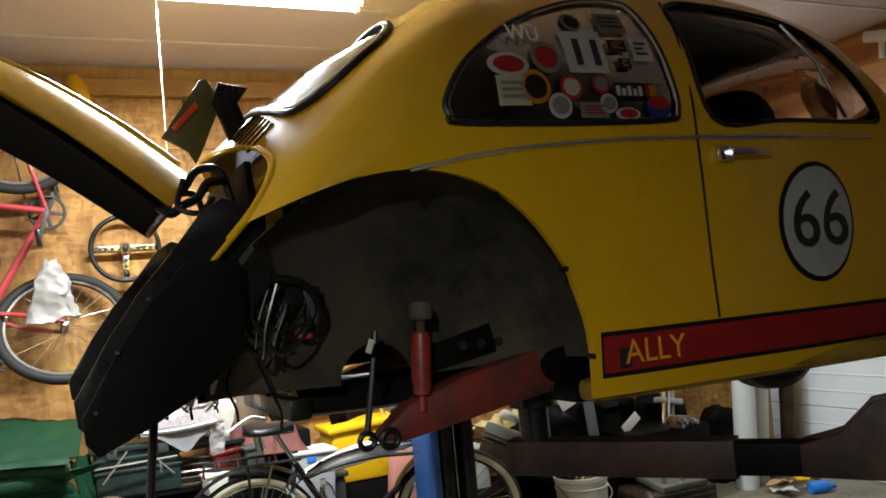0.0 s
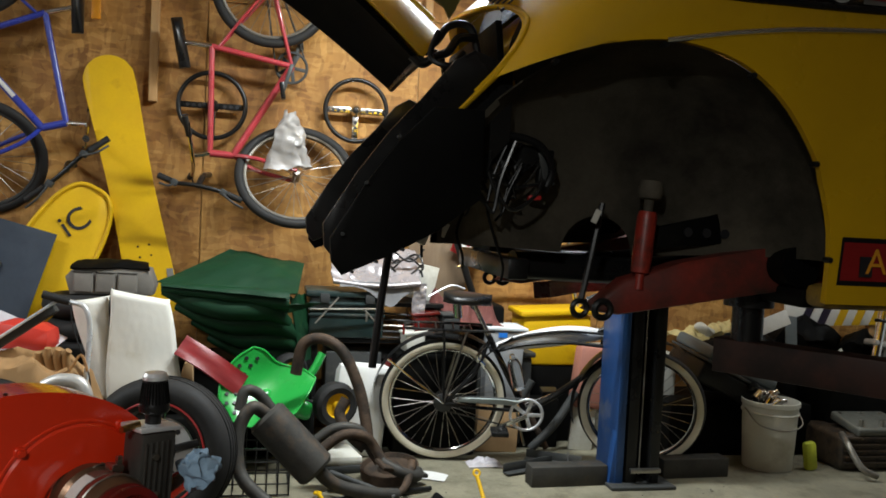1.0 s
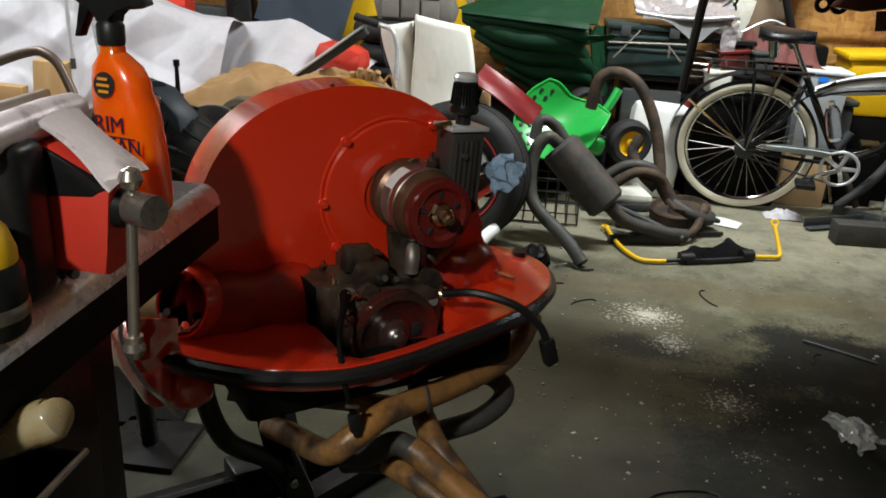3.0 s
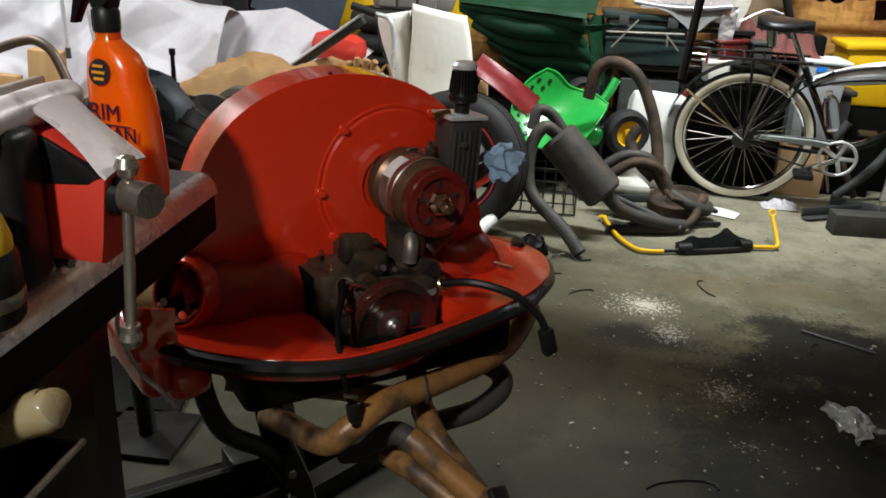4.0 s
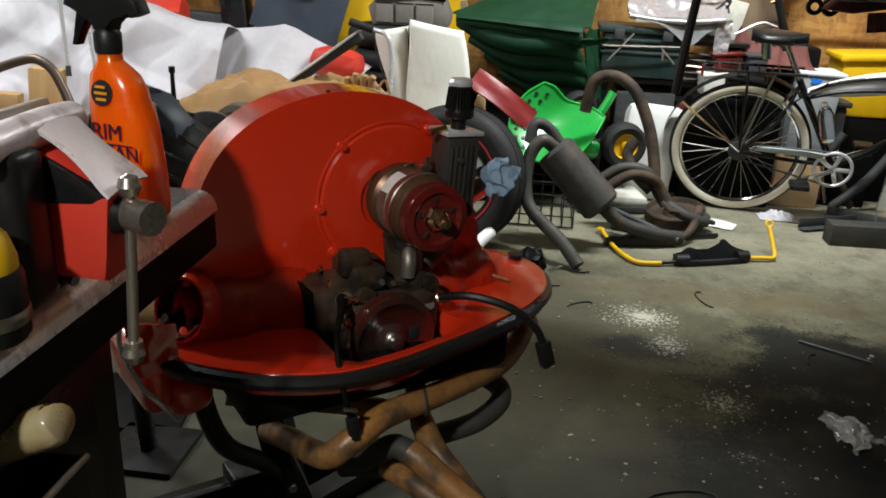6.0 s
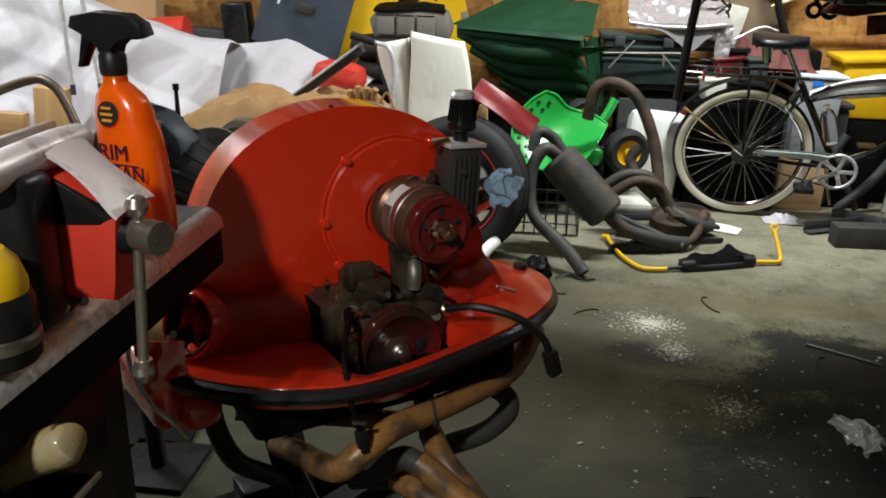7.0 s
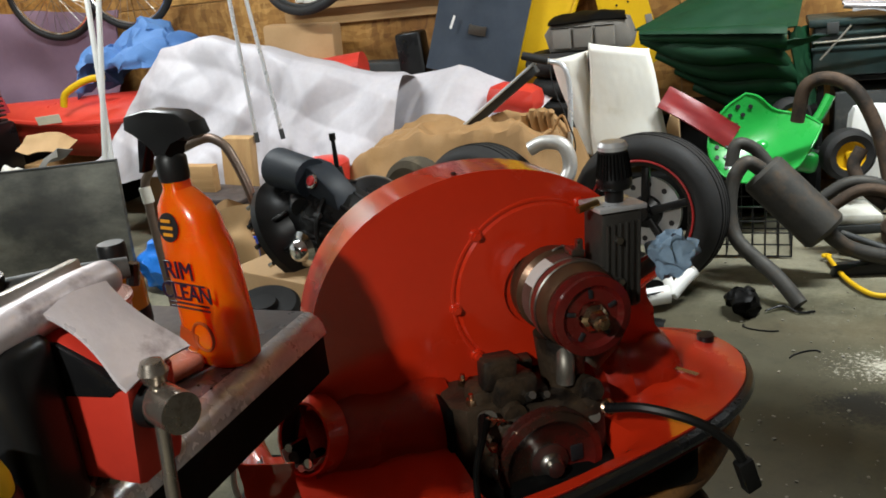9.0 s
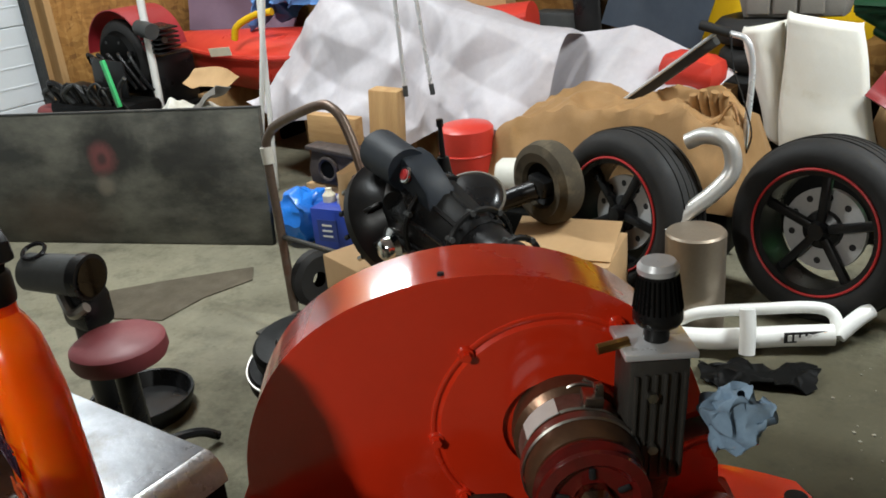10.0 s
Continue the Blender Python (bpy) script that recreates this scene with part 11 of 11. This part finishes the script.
part("solenoid", add_cyl(bm_(), (-0.16, -0.01, 0.075), (-0.04, -0.10, 0.055), 0.034, 0.030, seg=18), BLACK, tx)
part("mount", add_prism(bm_(), [(-0.05, 0.10), (0.05, 0.06), (0.10, 0.05), (0.09, 0.10), (0.0, 0.17), (-0.05, 0.18)], 0.09, M(0.0, -0.08, 0), bevel=0.012), bpy.data.materials["blue_black_paint"], tx)
part("red_plug", add_lathe(bm_(), [(0.0, 0.012), (0.014, 0.010), (0.016, -0.01)], M(0.01, -0.085, 0.135, 62, 0, 0), 20), INK_RED, tx, "red plastic plug")
part("plug_ring", add_torus(bm_(), 0.018, 0.005, M(0.01, -0.087, 0.136, 62, 0, 0), 24, 6), CHROME, tx)
part("side_cover", add_lathe(bm_(), [(0.0, 0.02), (0.06, 0.02), (0.075, 0.012), (0.085, 0.0), (0.085, -0.02)], M(0.10, 0.05, 0.060, 20, 25, 0), 28), BLACK, tx)
part("gasket_ring", add_torus(bm_(), 0.086, 0.004, M(0.10, 0.05, 0.060, 20, 25, 0), 32, 6), ALU, tx, "bare alloy ring")
part("flange", add_lathe(bm_(), [(0.0, 0.035), (0.02, 0.035), (0.03, 0.028), (0.036, 0.01), (0.055, 0.0), (0.055, -0.02)], M(-0.02, -0.135, -0.06, 90, 0, 0), 26), CHROME, tx, "bright drive flange")
part("selector", add_tube(bm_(), [(0.38, 0, -0.06), (0.42, 0.0, -0.05), (0.45, 0.02, -0.07)], [0.035, 0.03, 0.015], seg=12), BLACK, tx)
part("lever", add_cyl(add_cyl(bm_(), (-0.07, 0.08, 0.10), (-0.07, 0.08, 0.22), 0.009, 0.006, seg=8), (-0.07, 0.08, 0.215), (-0.07, 0.08, 0.235), 0.010, seg=8), BLACK, tx)
part("lever_base", add_cyl(bm_(), (-0.07, 0.08, 0.06), (-0.07, 0.08, 0.13), 0.026, 0.016, seg=12), BLACK, tx)
tailored_box("cardboard_box", (0.62, 0.46, 0.46), CARDBOARD, M(-1.12, 3.02, 0, 0, 0, -18), "brown cardboard box under the gearbox", "box", 0.006)
cf = thing("open_carton", M(-1.04, 3.56, 0.0, 0, 0, 12), "open cardboard carton with a raised flap", "carton")
part("body", add_box(bm_(), (0.34, 0.30, 0.30), (0, 0, 0.15), bevel=0.004), CARDBOARD, cf)
part("flap", add_box(bm_(), (0.34, 0.20, 0.005), (0.0, -0.02, 0.335), (18, 0, 0)), CARDBOARD, cf, smooth=False)
tr = thing("sack_trolley", M(), "rusty tubular hand trolley standing among the boxes", "hand trolley")
part("handle", add_tube(bm_(), [(-2.00, 3.22, 0.02), (-2.035, 3.25, 0.30), (-2.06, 3.27, 0.60), (-2.03, 3.27, 0.68), (-1.95, 3.26, 0.73), (-1.76, 3.24, 0.80), (-1.68, 3.23, 0.80), (-1.62, 3.22, 0.74), (-1.55, 3.20, 0.55), (-1.46, 3.16, 0.10)], 0.0165, seg=10, n=8), surface("rusty_tube", (0.20, 0.16, 0.13), (0.11, 0.07, 0.05), rough=0.4, metal=0.6, scale=5, bump=0.15, dirt=(0.16, 0.06, 0.03), dirt_at=0.58), tr)
part("cross_bar", add_cyl(bm_(), (-2.03, 3.25, 0.30), (-1.50, 3.18, 0.30), 0.010, seg=8), RUST_DARK, tr)
part("toe_plate", add_box(bm_(), (0.55, 0.20, 0.01), (-1.73, 3.10, 0.012), (0, 0, -7)), RUST_DARK, tr, smooth=False)
part("tape", add_cyl(bm_(), (-2.055, 3.268, 0.57), (-2.062, 3.27, 0.63), 0.021, seg=10), OFF_WHITE, tr)
for s in (0, 1):
    part("wheel", add_lathe(bm_(), [(0.03, -0.025), (0.09, -0.03), (0.11, -0.015), (0.11, 0.015), (0.09, 0.03), (0.03, 0.025)], M(-1.98 + 0.5 * s, 3.33 - 0.06 * s, 0.11, 0, 90, -7), 24), RUBBER, tr)
# small discs clamped behind the shroud
dk = thing("flywheel_pulley", M(-0.925, 2.225, 0.0), "black pulley discs stacked on a stand", "pulley")
for k, (z, r) in enumerate(((0.635, 0.076), (0.585, 0.082))):
    part("disc", add_lathe(bm_(), [(0.0, 0.022), (r * 0.35, 0.022), (r * 0.42, 0.012), (r * 0.9, 0.014), (r, 0.006), (r, -0.018), (r * 0.9, -0.022), (0.0, -0.022)], M(0.012 - 0.02 * k, 0.0, z, 14, 6, 0), 40), BLACK_MATT, dk)
part("rim_line", add_torus(bm_(), 0.0815, 0.0030, M(-0.008, 0.0, 0.592, 14, 6, 0), 40, 6), STEEL, dk, "bare steel rim")
part("post", add_cyl(bm_(), (0.02, 0.03, 0.0), (0.0, 0.0, 0.57), 0.022, seg=12), BLACK, dk)
part("foot", add_box(bm_(), (0.2, 0.2, 0.015), (0.02, 0.03, 0.0075)), BLACK, dk, smooth=False)
# blue and white crate, bag, black box, reds
bc = thing("blue_carton", M(-2.24, 3.86, 0.0, 0, 0, 8), "blue printed carton of oil bottles", "carton")
part("body", add_box(bm_(), (0.30, 0.20, 0.20), (0, 0, 0.10), bevel=0.004), surface("blue_print", (0.02, 0.06, 0.40), (0.02, 0.05, 0.33), rough=0.4, bump=0.05), bc)
part("panel", add_box(bm_(), (0.10, 0.002, 0.10), (-0.07, -0.101, 0.10)), INK_BLUE, bc, smooth=False)
for k in range(3):
    part("print", add_box(bm_(), (0.05, 0.002, 0.008), (-0.07, -0.103, 0.075 + 0.025 * k)), INK_WHITE, bc, smooth=False)
for k in range(4):
    part("bottle", add_lathe(bm_(), [(0.0, 0.0), (0.03, 0.0), (0.03, 0.03), (0.016, 0.045), (0.014, 0.06), (0.0, 0.06)], M(-0.11 + 0.075 * k, 0.0, 0.20), 16), INK_CREAM, bc)
simple("blue_bag", add_sheet(bm_(), crumple(crumple(ball_sheet(0.13, 1.05), 0.05, 9, 5.5), 0.02, 26, 3.3), 36, 26), BLUE_BAG, M(-2.52, 3.84, 0.115), "blue plastic carrier bag on the floor", "plastic bag")
cy_ = thing("cylinder_block", M(-2.40, 4.12, 0.20, 0, 2, 0), "grimy brown cylinder block with two round bores", "engine block")
BLOCK = surface("grimy_brown_iron", (0.075, 0.056, 0.050), (0.042, 0.033, 0.030), rough=0.6, metal=0.2, scale=16, bump=0.5, dirt=(0.12, 0.10, 0.09), dirt_at=0.64, dirt_scale=12)
part("body", add_prism(bm_(), [(-0.21, 0.0), (0.21, 0.0), (0.22, 0.05), (0.20, 0.15), (-0.19, 0.17), (-0.22, 0.06)], 0.22, M(0, -0.11, 0), bevel=0.012), BLOCK, cy_)
part("top_rail", add_box(bm_(), (0.43, 0.25, 0.022), (0, 0, 0.165), (0, 2, 0), bevel=0.005), BLOCK, cy_)
for x in (-0.09, 0.08):
    part("bore", add_torus(bm_(), 0.052, 0.011, M(x, -0.115, 0.080, 90, 0, 0), 28, 8), BLOCK, cy_)
    part("bore_core", add_cyl(bm_(), (x, -0.112, 0.080), (x, -0.118, 0.080), 0.044, seg=24), BLACK_MATT, cy_)
tailored_box("low_box", (0.5, 0.3, 0.20), CARDBOARD, M(-2.40, 4.16, 0), "cardboard box under the black case", "box", 0.006)
simple("paper_sack", add_sheet(bm_(), crumple(lambda u, v: Vector((0.10 * math.cos(6.283 * u), 0.06 * math.sin(6.283 * u), 0.42 * v)), 0.04, 8, 2.5), 32, 18), CARDBOARD, M(-2.02, 3.74, 0.0, 0, -8, 0), "crumpled brown paper sack", "sack")
simple("wood_block", add_box(bm_(), (0.15, 0.09, 0.50), (0, 0, 0.25), bevel=0.006), PINE, M(-2.38, 4.30, 0.10, 0, 5, 12), "upright offcut of timber", "timber")
simple("wood_block", add_box(bm_(), (0.28, 0.06, 0.14), (0, 0, 0.07), bevel=0.006), PINE_H, M(-2.52, 4.12, 0.37, 0, 3, 5), "short offcut of timber lying on the heap", "timber")
rc = thing("red_canister", M(-1.78, 4.12, 0.30), "red metal canister in the heap", "canister")
part("body", add_lathe(bm_(), [(0.0, 0.0), (0.11, 0.0), (0.115, 0.01), (0.115, 0.20), (0.10, 0.215), (0.04, 0.225), (0.0, 0.225)], None, 28), RED_PLASTIC, rc)
part("band", add_torus(bm_(), 0.116, 0.005, M(0, 0, 0.10), 28, 6), RED_PLASTIC, rc)
tailored_box("steel_drum_base", (0.5, 0.3, 0.30), GREY_DARK, M(-1.70, 4.15, 0), "grey box under the canister", "box", 0.02)
wpn = thing("white_canister", M(-1.48, 3.92, 0.28, 0, 30, 20), "white round canister lying by the drum", "canister")
part("body", add_lathe(bm_(), [(0.0, -0.08), (0.07, -0.08), (0.085, -0.06), (0.085, 0.06), (0.07, 0.08), (0.0, 0.08)], M(0, 0, 0.10, 0, 60, 0), 26), OFF_WHITE, wpn)
part("valve", add_cyl(bm_(), (0.08, 0, 0.13), (0.12, 0.0, 0.14), 0.025, seg=12), GOLD, wpn)
tailored_box("lower_box", (0.4, 0.3, 0.28), BLACK_MATT, M(-1.45, 3.98, 0), "black box under the white canister", "box", 0.02)
# the big grimy panel
pn = thing("table_top", M(-3.36, 3.44, 0.0, 0, 0, 20.5) @ M(0, 0, 0, -7, 0, 0), "grimy black panel standing on edge with a red stain", "panel")
part("sheet", add_box(bm_(), (1.60, 0.035, 0.62), (0, 0, 0.312), bevel=0.004), PANEL, pn)
part("edge", add_box(bm_(), (1.60, 0.038, 0.008), (0, 0, 0.625), bevel=0.002), GREY_DARK, pn, smooth=False)
# clutter behind the panel
gn = thing("generator", M(-4.30, 4.12, 0), "dark machine with cables and a control lever behind the panel", "machine")
part("body", add_box(bm_(), (0.70, 0.30, 0.50), (0, 0, 0.25), bevel=0.04), BLACK_MATT, gn)
part("shroud", add_lathe(bm_(), [(0.0, 0.05), (0.07, 0.045), (0.10, 0.02), (0.105, -0.05)], M(-0.22, -0.02, 0.52, 20, 0, 0), 28), BLACK, gn)
part("tinted_panel", add_box(bm_(), (0.30, 0.012, 0.24), (0.06, 0.03, 0.60), (0, 4, 0), bevel=0.004), BLACK, gn)
part("lever", add_tube(bm_(), [(0.22, -0.05, 0.46), (0.26, -0.06, 0.58), (0.33, -0.06, 0.64)], 0.012, seg=8), GREY_DARK, gn)
rng = random.Random(31)
for k in range(9):
    x0 = -0.32 + 0.07 * k
    part("hose", add_tube(bm_(), [(x0, -0.10, 0.46), (x0 + rng.uniform(-0.03, 0.05), -0.15, 0.54 + rng.uniform(0, 0.07)), (x0 + 0.07, -0.13, 0.56 + rng.uniform(-0.02, 0.06)), (x0 + 0.12, -0.10, 0.48)], rng.choice((0.007, 0.011, 0.016)), seg=8), BLACK if k % 3 else GREY_DARK, gn)
simple("red_tool_case", add_box(bm_(), (0.22, 0.20, 0.46), (0, 0, 0.23), bevel=0.05, seg=4), surface("dull_crimson_case", (0.26, 0.05, 0.05), (0.19, 0.035, 0.035), rough=0.45, scale=5, bump=0.08), M(-4.74, 4.06, 0, 0, 6, 0), "dull red rounded tool case by the door", "tool case")
re_ = thing("garden_engine", M(-4.33, 4.42, 0.50), "red-shrouded garden engine with a black wheel", "engine")
bm = bm_()
add_sheet(bm, lambda u, v: Vector((0.02 + 0.27 * math.cos(math.radians(10 + 165 * u)), -0.14 + 0.30 * v, 0.20 + 0.27 * math.sin(math.radians(10 + 165 * u)))), 30, 8, thick=0.006)
part("mudguard", bm, surface("crimson_plastic", (0.36, 0.028, 0.034), (0.28, 0.02, 0.026), rough=0.35, scale=3, bump=0.05), re_, "crimson arched mudguard")
part("wheel", add_torus(bm_(), 0.165, 0.055, M(0.02, -0.08, 0.20, 90, 0, 0), 40, 12, 0.9), RUBBER, re_, "black rubber wheel")
part("flywheel", add_lathe(bm_(), [(0.0, 0.03), (0.05, 0.03), (0.09, 0.0), (0.12, -0.04)], M(0.02, -0.11, 0.20, 90, 0, 0), 32), GREY_DARK, re_)
part("block", add_box(bm_(), (0.36, 0.3, 0.36), (0.05, 0.10, 0.02), bevel=0.04), BLACK, re_)
for k in range(6):
    part("fin", add_box(bm_(), (0.15, 0.16, 0.010), (0.34, -0.06, 0.24 + 0.026 * k), (0, 8, 0), bevel=0.003), BLACK, re_)
part("muffler", add_cyl(bm_(), (0.30, -0.15, 0.38), (0.43, -0.17, 0.36), 0.045, seg=16), GREY_DARK, re_)
part("plug", add_cyl(bm_(), (0.42, -0.10, 0.30), (0.47, -0.13, 0.31), 0.018, seg=8), CHROME, re_)
for k in range(5):
    part("hose", add_tube(bm_(), [(-0.20 + 0.10 * k, -0.16, 0.12 + 0.03 * k), (-0.12 + 0.10 * k, -0.24, 0.24), (0.0 + 0.09 * k, -0.22, 0.16 - 0.02 * k), (0.06 + 0.08 * k, -0.20, 0.04)], 0.010, seg=8), BLACK, re_)
part("foot", add_box(bm_(), (0.5, 0.40, 0.40), (0.05, 0.06, -0.30), bevel=0.02), BLACK_MATT, re_)
part("belt_cover", add_cyl(bm_(), (0.03, -0.16, 0.19), (0.03, -0.12, 0.19), 0.15, 0.17, seg=36), BLACK_MATT, re_, "black round belt cover")
for a in range(0, 360, 60):
    part("cover_bolt", add_cyl(bm_(), (0.03 + 0.12 * math.cos(math.radians(a)), -0.165, 0.19 + 0.12 * math.sin(math.radians(a))), (0.03 + 0.12 * math.cos(math.radians(a)), -0.155, 0.19 + 0.12 * math.sin(math.radians(a))), 0.009, seg=6), GREY_DARK, re_)
simple("green_strip", add_box(bm_(), (0.03, 0.02, 0.26), (0, 0, 0.13), bevel=0.004), surface("bright_green", (0.05, 0.5, 0.16), rough=0.4), M(-3.95, 3.98, 0.50, 0, -14, 0), "bright green plastic strip sticking up", "strip")
simple("white_rag", cloth(0.42, 0.36, 0.10, 8.8, 34, 28, 0.08, 9.0, ((0.3, 0.4, 1.0, 0.3), (0.75, 0.6, 0.8, 0.25))), OFF_WHITE, M(-3.52, 4.12, 0.42), "crumpled white rags on the heap", "rags")
simple("card_scrap", add_sheet(bm_(), crumple(lambda u, v: Vector((0.30 * (u - 0.5), 0.14 * (v - 0.5), 0.03 * math.sin(3 * u))), 0.03, 8, 6.0), 16, 10, thick=0.004), CARDBOARD, M(-3.50, 4.26, 0.60, 34, 10, 8), "torn scrap of brown cardboard on the rags", "cardboard")
simple("card_scrap", add_sheet(bm_(), crumple(lambda u, v: Vector((0.22 * (u - 0.5), 0.12 * (v - 0.5), 0.02 * math.sin(4 * v))), 0.03, 9, 3.0), 16, 10, thick=0.004), GREY_CLOTH, M(-3.34, 4.10, 0.55, 20, -24, 0), "grey rag folded over the box", "rag")
tailored_box("rag_box", (0.55, 0.40, 0.42), CARDBOARD, M(-3.58, 4.15, 0), "cardboard box full of rags", "box", 0.008)
for k, (x, y, a, h) in enumerate(((-4.02, 4.28, 2, 2.1), (-3.20, 4.32, 6, 2.2), (-3.30, 4.30, 14, 2.2))):
    simple("white_pole", add_cyl(bm_(), (0, 0, 0), (0, 0, h), 0.022 if k == 0 else 0.014, seg=12), WHITE_PAINT, M(x, y, 0.0, 0, a, 0), "tall white pole standing in the heap", "pole", "white poles")
for k, (x, a) in enumerate(((-2.19, -1.0), (-2.10, -6.0))):
    p = thing("hanging_rod", M(x - (0.04 if k else 0.06), 4.34 + 0.06 * k, 0.56, 0, a, 0), "thin silver rod hanging from the ceiling", "rod", "hanging rods")
    part("rod", add_cyl(bm_(), (0, 0, 0.02), (0, 0, 2.34), 0.010, seg=12), BRIGHT_TUBE, p)
    part("tip", add_cyl(bm_(), (0, 0, 0.0), (0, 0, 0.05), 0.012, seg=10), GREY_DARK, p)
# stool, pan, carpet
so_ = thing("stool", M(-1.69, 2.33, 0), "low round stool with a maroon vinyl seat", "stool")
part("seat", add_lathe(bm_(), [(0.0, 0.42), (0.105, 0.416), (0.120, 0.405), (0.123, 0.375), (0.116, 0.36), (0.0, 0.355)], None, 36), STOOL_RED, so_, "maroon vinyl seat")
part("column", add_cyl(bm_(), (0, 0, 0.02), (0, 0, 0.36), 0.03, seg=14), BLACK, so_)
for a in range(0, 360, 72):
    part("leg", add_tube(bm_(), [(0, 0, 0.08), (0.14 * math.cos(math.radians(a)), 0.14 * math.sin(math.radians(a)), 0.06), (0.20 * math.cos(math.radians(a)), 0.20 * math.sin(math.radians(a)), 0.02)], 0.014, seg=8), BLACK, so_)
pa = thing("drain_pan", M(-1.97, 2.52, 0), "black oil drain pan on the floor", "pan")
part("bowl", add_lathe(bm_(), [(0.0, 0.012), (0.13, 0.012), (0.15, 0.06), (0.158, 0.062), (0.16, 0.055), (0.14, 0.002), (0.0, 0.002)], None, 36), BLACK, pa)
tailored_box("flat_tray", (0.34, 0.30, 0.015), BLACK_MATT, M(-1.06, 2.47, 0.0, 0, 0, 10), "flat dark drip tray on the floor", "tray", 0.006)
simple("floor_mat", add_prism(bm_(), [(-0.33, -0.14), (-0.15, 0.07), (0.09, 0.32), (0.19, 0.22), (0.13, 0.01), (0.14, -0.20), (-0.07, -0.28)], 0.004, M(0, 0, 0.004, -90, 0, 0), bevel=0.001), surface("worn_brown_mat", (0.105, 0.085, 0.055), (0.060, 0.048, 0.030), rough=0.9, scale=8, fine=120, bump=0.3), M(-2.59, 3.16, 0.001), "worn brown mat lying on the concrete", "mat")
# grit and small debris on the slab
bm = bm_()
rng = random.Random(21)
for k in range(420):
    x, y = rng.uniform(-0.2, 2.4), rng.uniform(2.3, 4.4)
    s = rng.uniform(0.002, 0.008) * (1.6 if rng.random() < 0.06 else 1)
    add_box(bm, (s, s * rng.uniform(0.5, 1.8), s * 0.5), (x, y, s * 0.25), (0, 0, rng.uniform(0, 180)))
part("grit", bm, surface("grit", (0.10, 0.09, 0.07), (0.3, 0.28, 0.22), rough=0.8, bump=0.0), None, "scattered grit and crumbs on the slab", category="grit", kind="stuff", smooth=False)

# litter on the slab: curled wires, a crumpled clear film
for x, y, turn, r in ((0.21, 3.43, 30, 0.035), (0.67, 3.60, 100, 0.05), (0.44, 2.30, 10, 0.06), (0.95, 3.15, 60, 0.03), (0.05, 3.62, 160, 0.04)):
    simple("curled_wire", add_tube(bm_(), [(r * math.cos(a) * (1 + 0.3 * a), r * 0.6 * math.sin(a), 0.003) for a in (0, 0.6, 1.2, 1.8, 2.5, 3.1)], 0.0026, seg=6), BLACK, M(x, y, 0.0, 0, 0, turn), "bent black wire offcut on the floor", "wire")
simple("crumpled_film", add_sheet(bm_(), crumple(crumple(lambda u, v: Vector((0.10 * (u - 0.5), 0.16 * (v - 0.5), 0.035 + 0.02 * math.sin(u * 3.1))), 0.03, 22, 5.0), 0.012, 60, 2.0), 26, 26, thick=0.0008), surface("dusty_film", (0.22, 0.22, 0.20), (0.14, 0.14, 0.13), rough=0.25, scale=8, bump=0.1), M(0.90, 2.62, 0.0, 0, 0, 20), "crumpled dusty plastic film on the oily floor", "plastic film")
rng = random.Random(77)
bm = bm_()
for k in range(170):
    a, b = rng.choice(((0.42, 3.28), (0.62, 2.72), (0.75, 2.5), (0.3, 3.0)))
    x, y, q = a + rng.gauss(0, 0.22), b + rng.gauss(0, 0.25), rng.uniform(0.0015, 0.0042)
    add_box(bm, (q, q * rng.uniform(0.7, 1.8), q * 0.7), (x, y, q * 0.3), (rng.uniform(-15, 15), rng.uniform(-15, 15), rng.uniform(0, 90)))
part("absorbent_crumbs", bm, surface("pale_crumbs", (0.20, 0.185, 0.145), (0.12, 0.11, 0.085), rough=0.9, bump=0.0), None, "pale absorbent crumbs scattered on the oily slab", category="crumbs", kind="stuff", smooth=False)
# dark totes standing behind the cruiser
for x, y, w, h, mt, nm in ((0.98, 5.16, 0.34, 0.66, BLACK_MATT, "black plastic tote stacked behind the bicycle"), (1.36, 5.20, 0.36, 0.52, GREY_DARK, "dark grey plastic tote behind the bicycle"), (0.72, 5.22, 0.22, 0.50, BLACK_MATT, "black plastic tote behind the bicycle")):
    tt = tailored_box("storage_tote", (w, 0.30, h), mt, M(x, y, 0), nm, "tote", 0.02)
    part("lid", add_box(bm_(), (w + 0.03, 0.33, 0.03), (0, 0, h + 0.012), bevel=0.010), GREY_DARK, tt)
    for k in range(3):
        part("rib", add_box(bm_(), (0.02, 0.012, h * 0.8), (w * (k - 1) * 0.32, -0.153, h * 0.45), bevel=0.004), mt, tt)
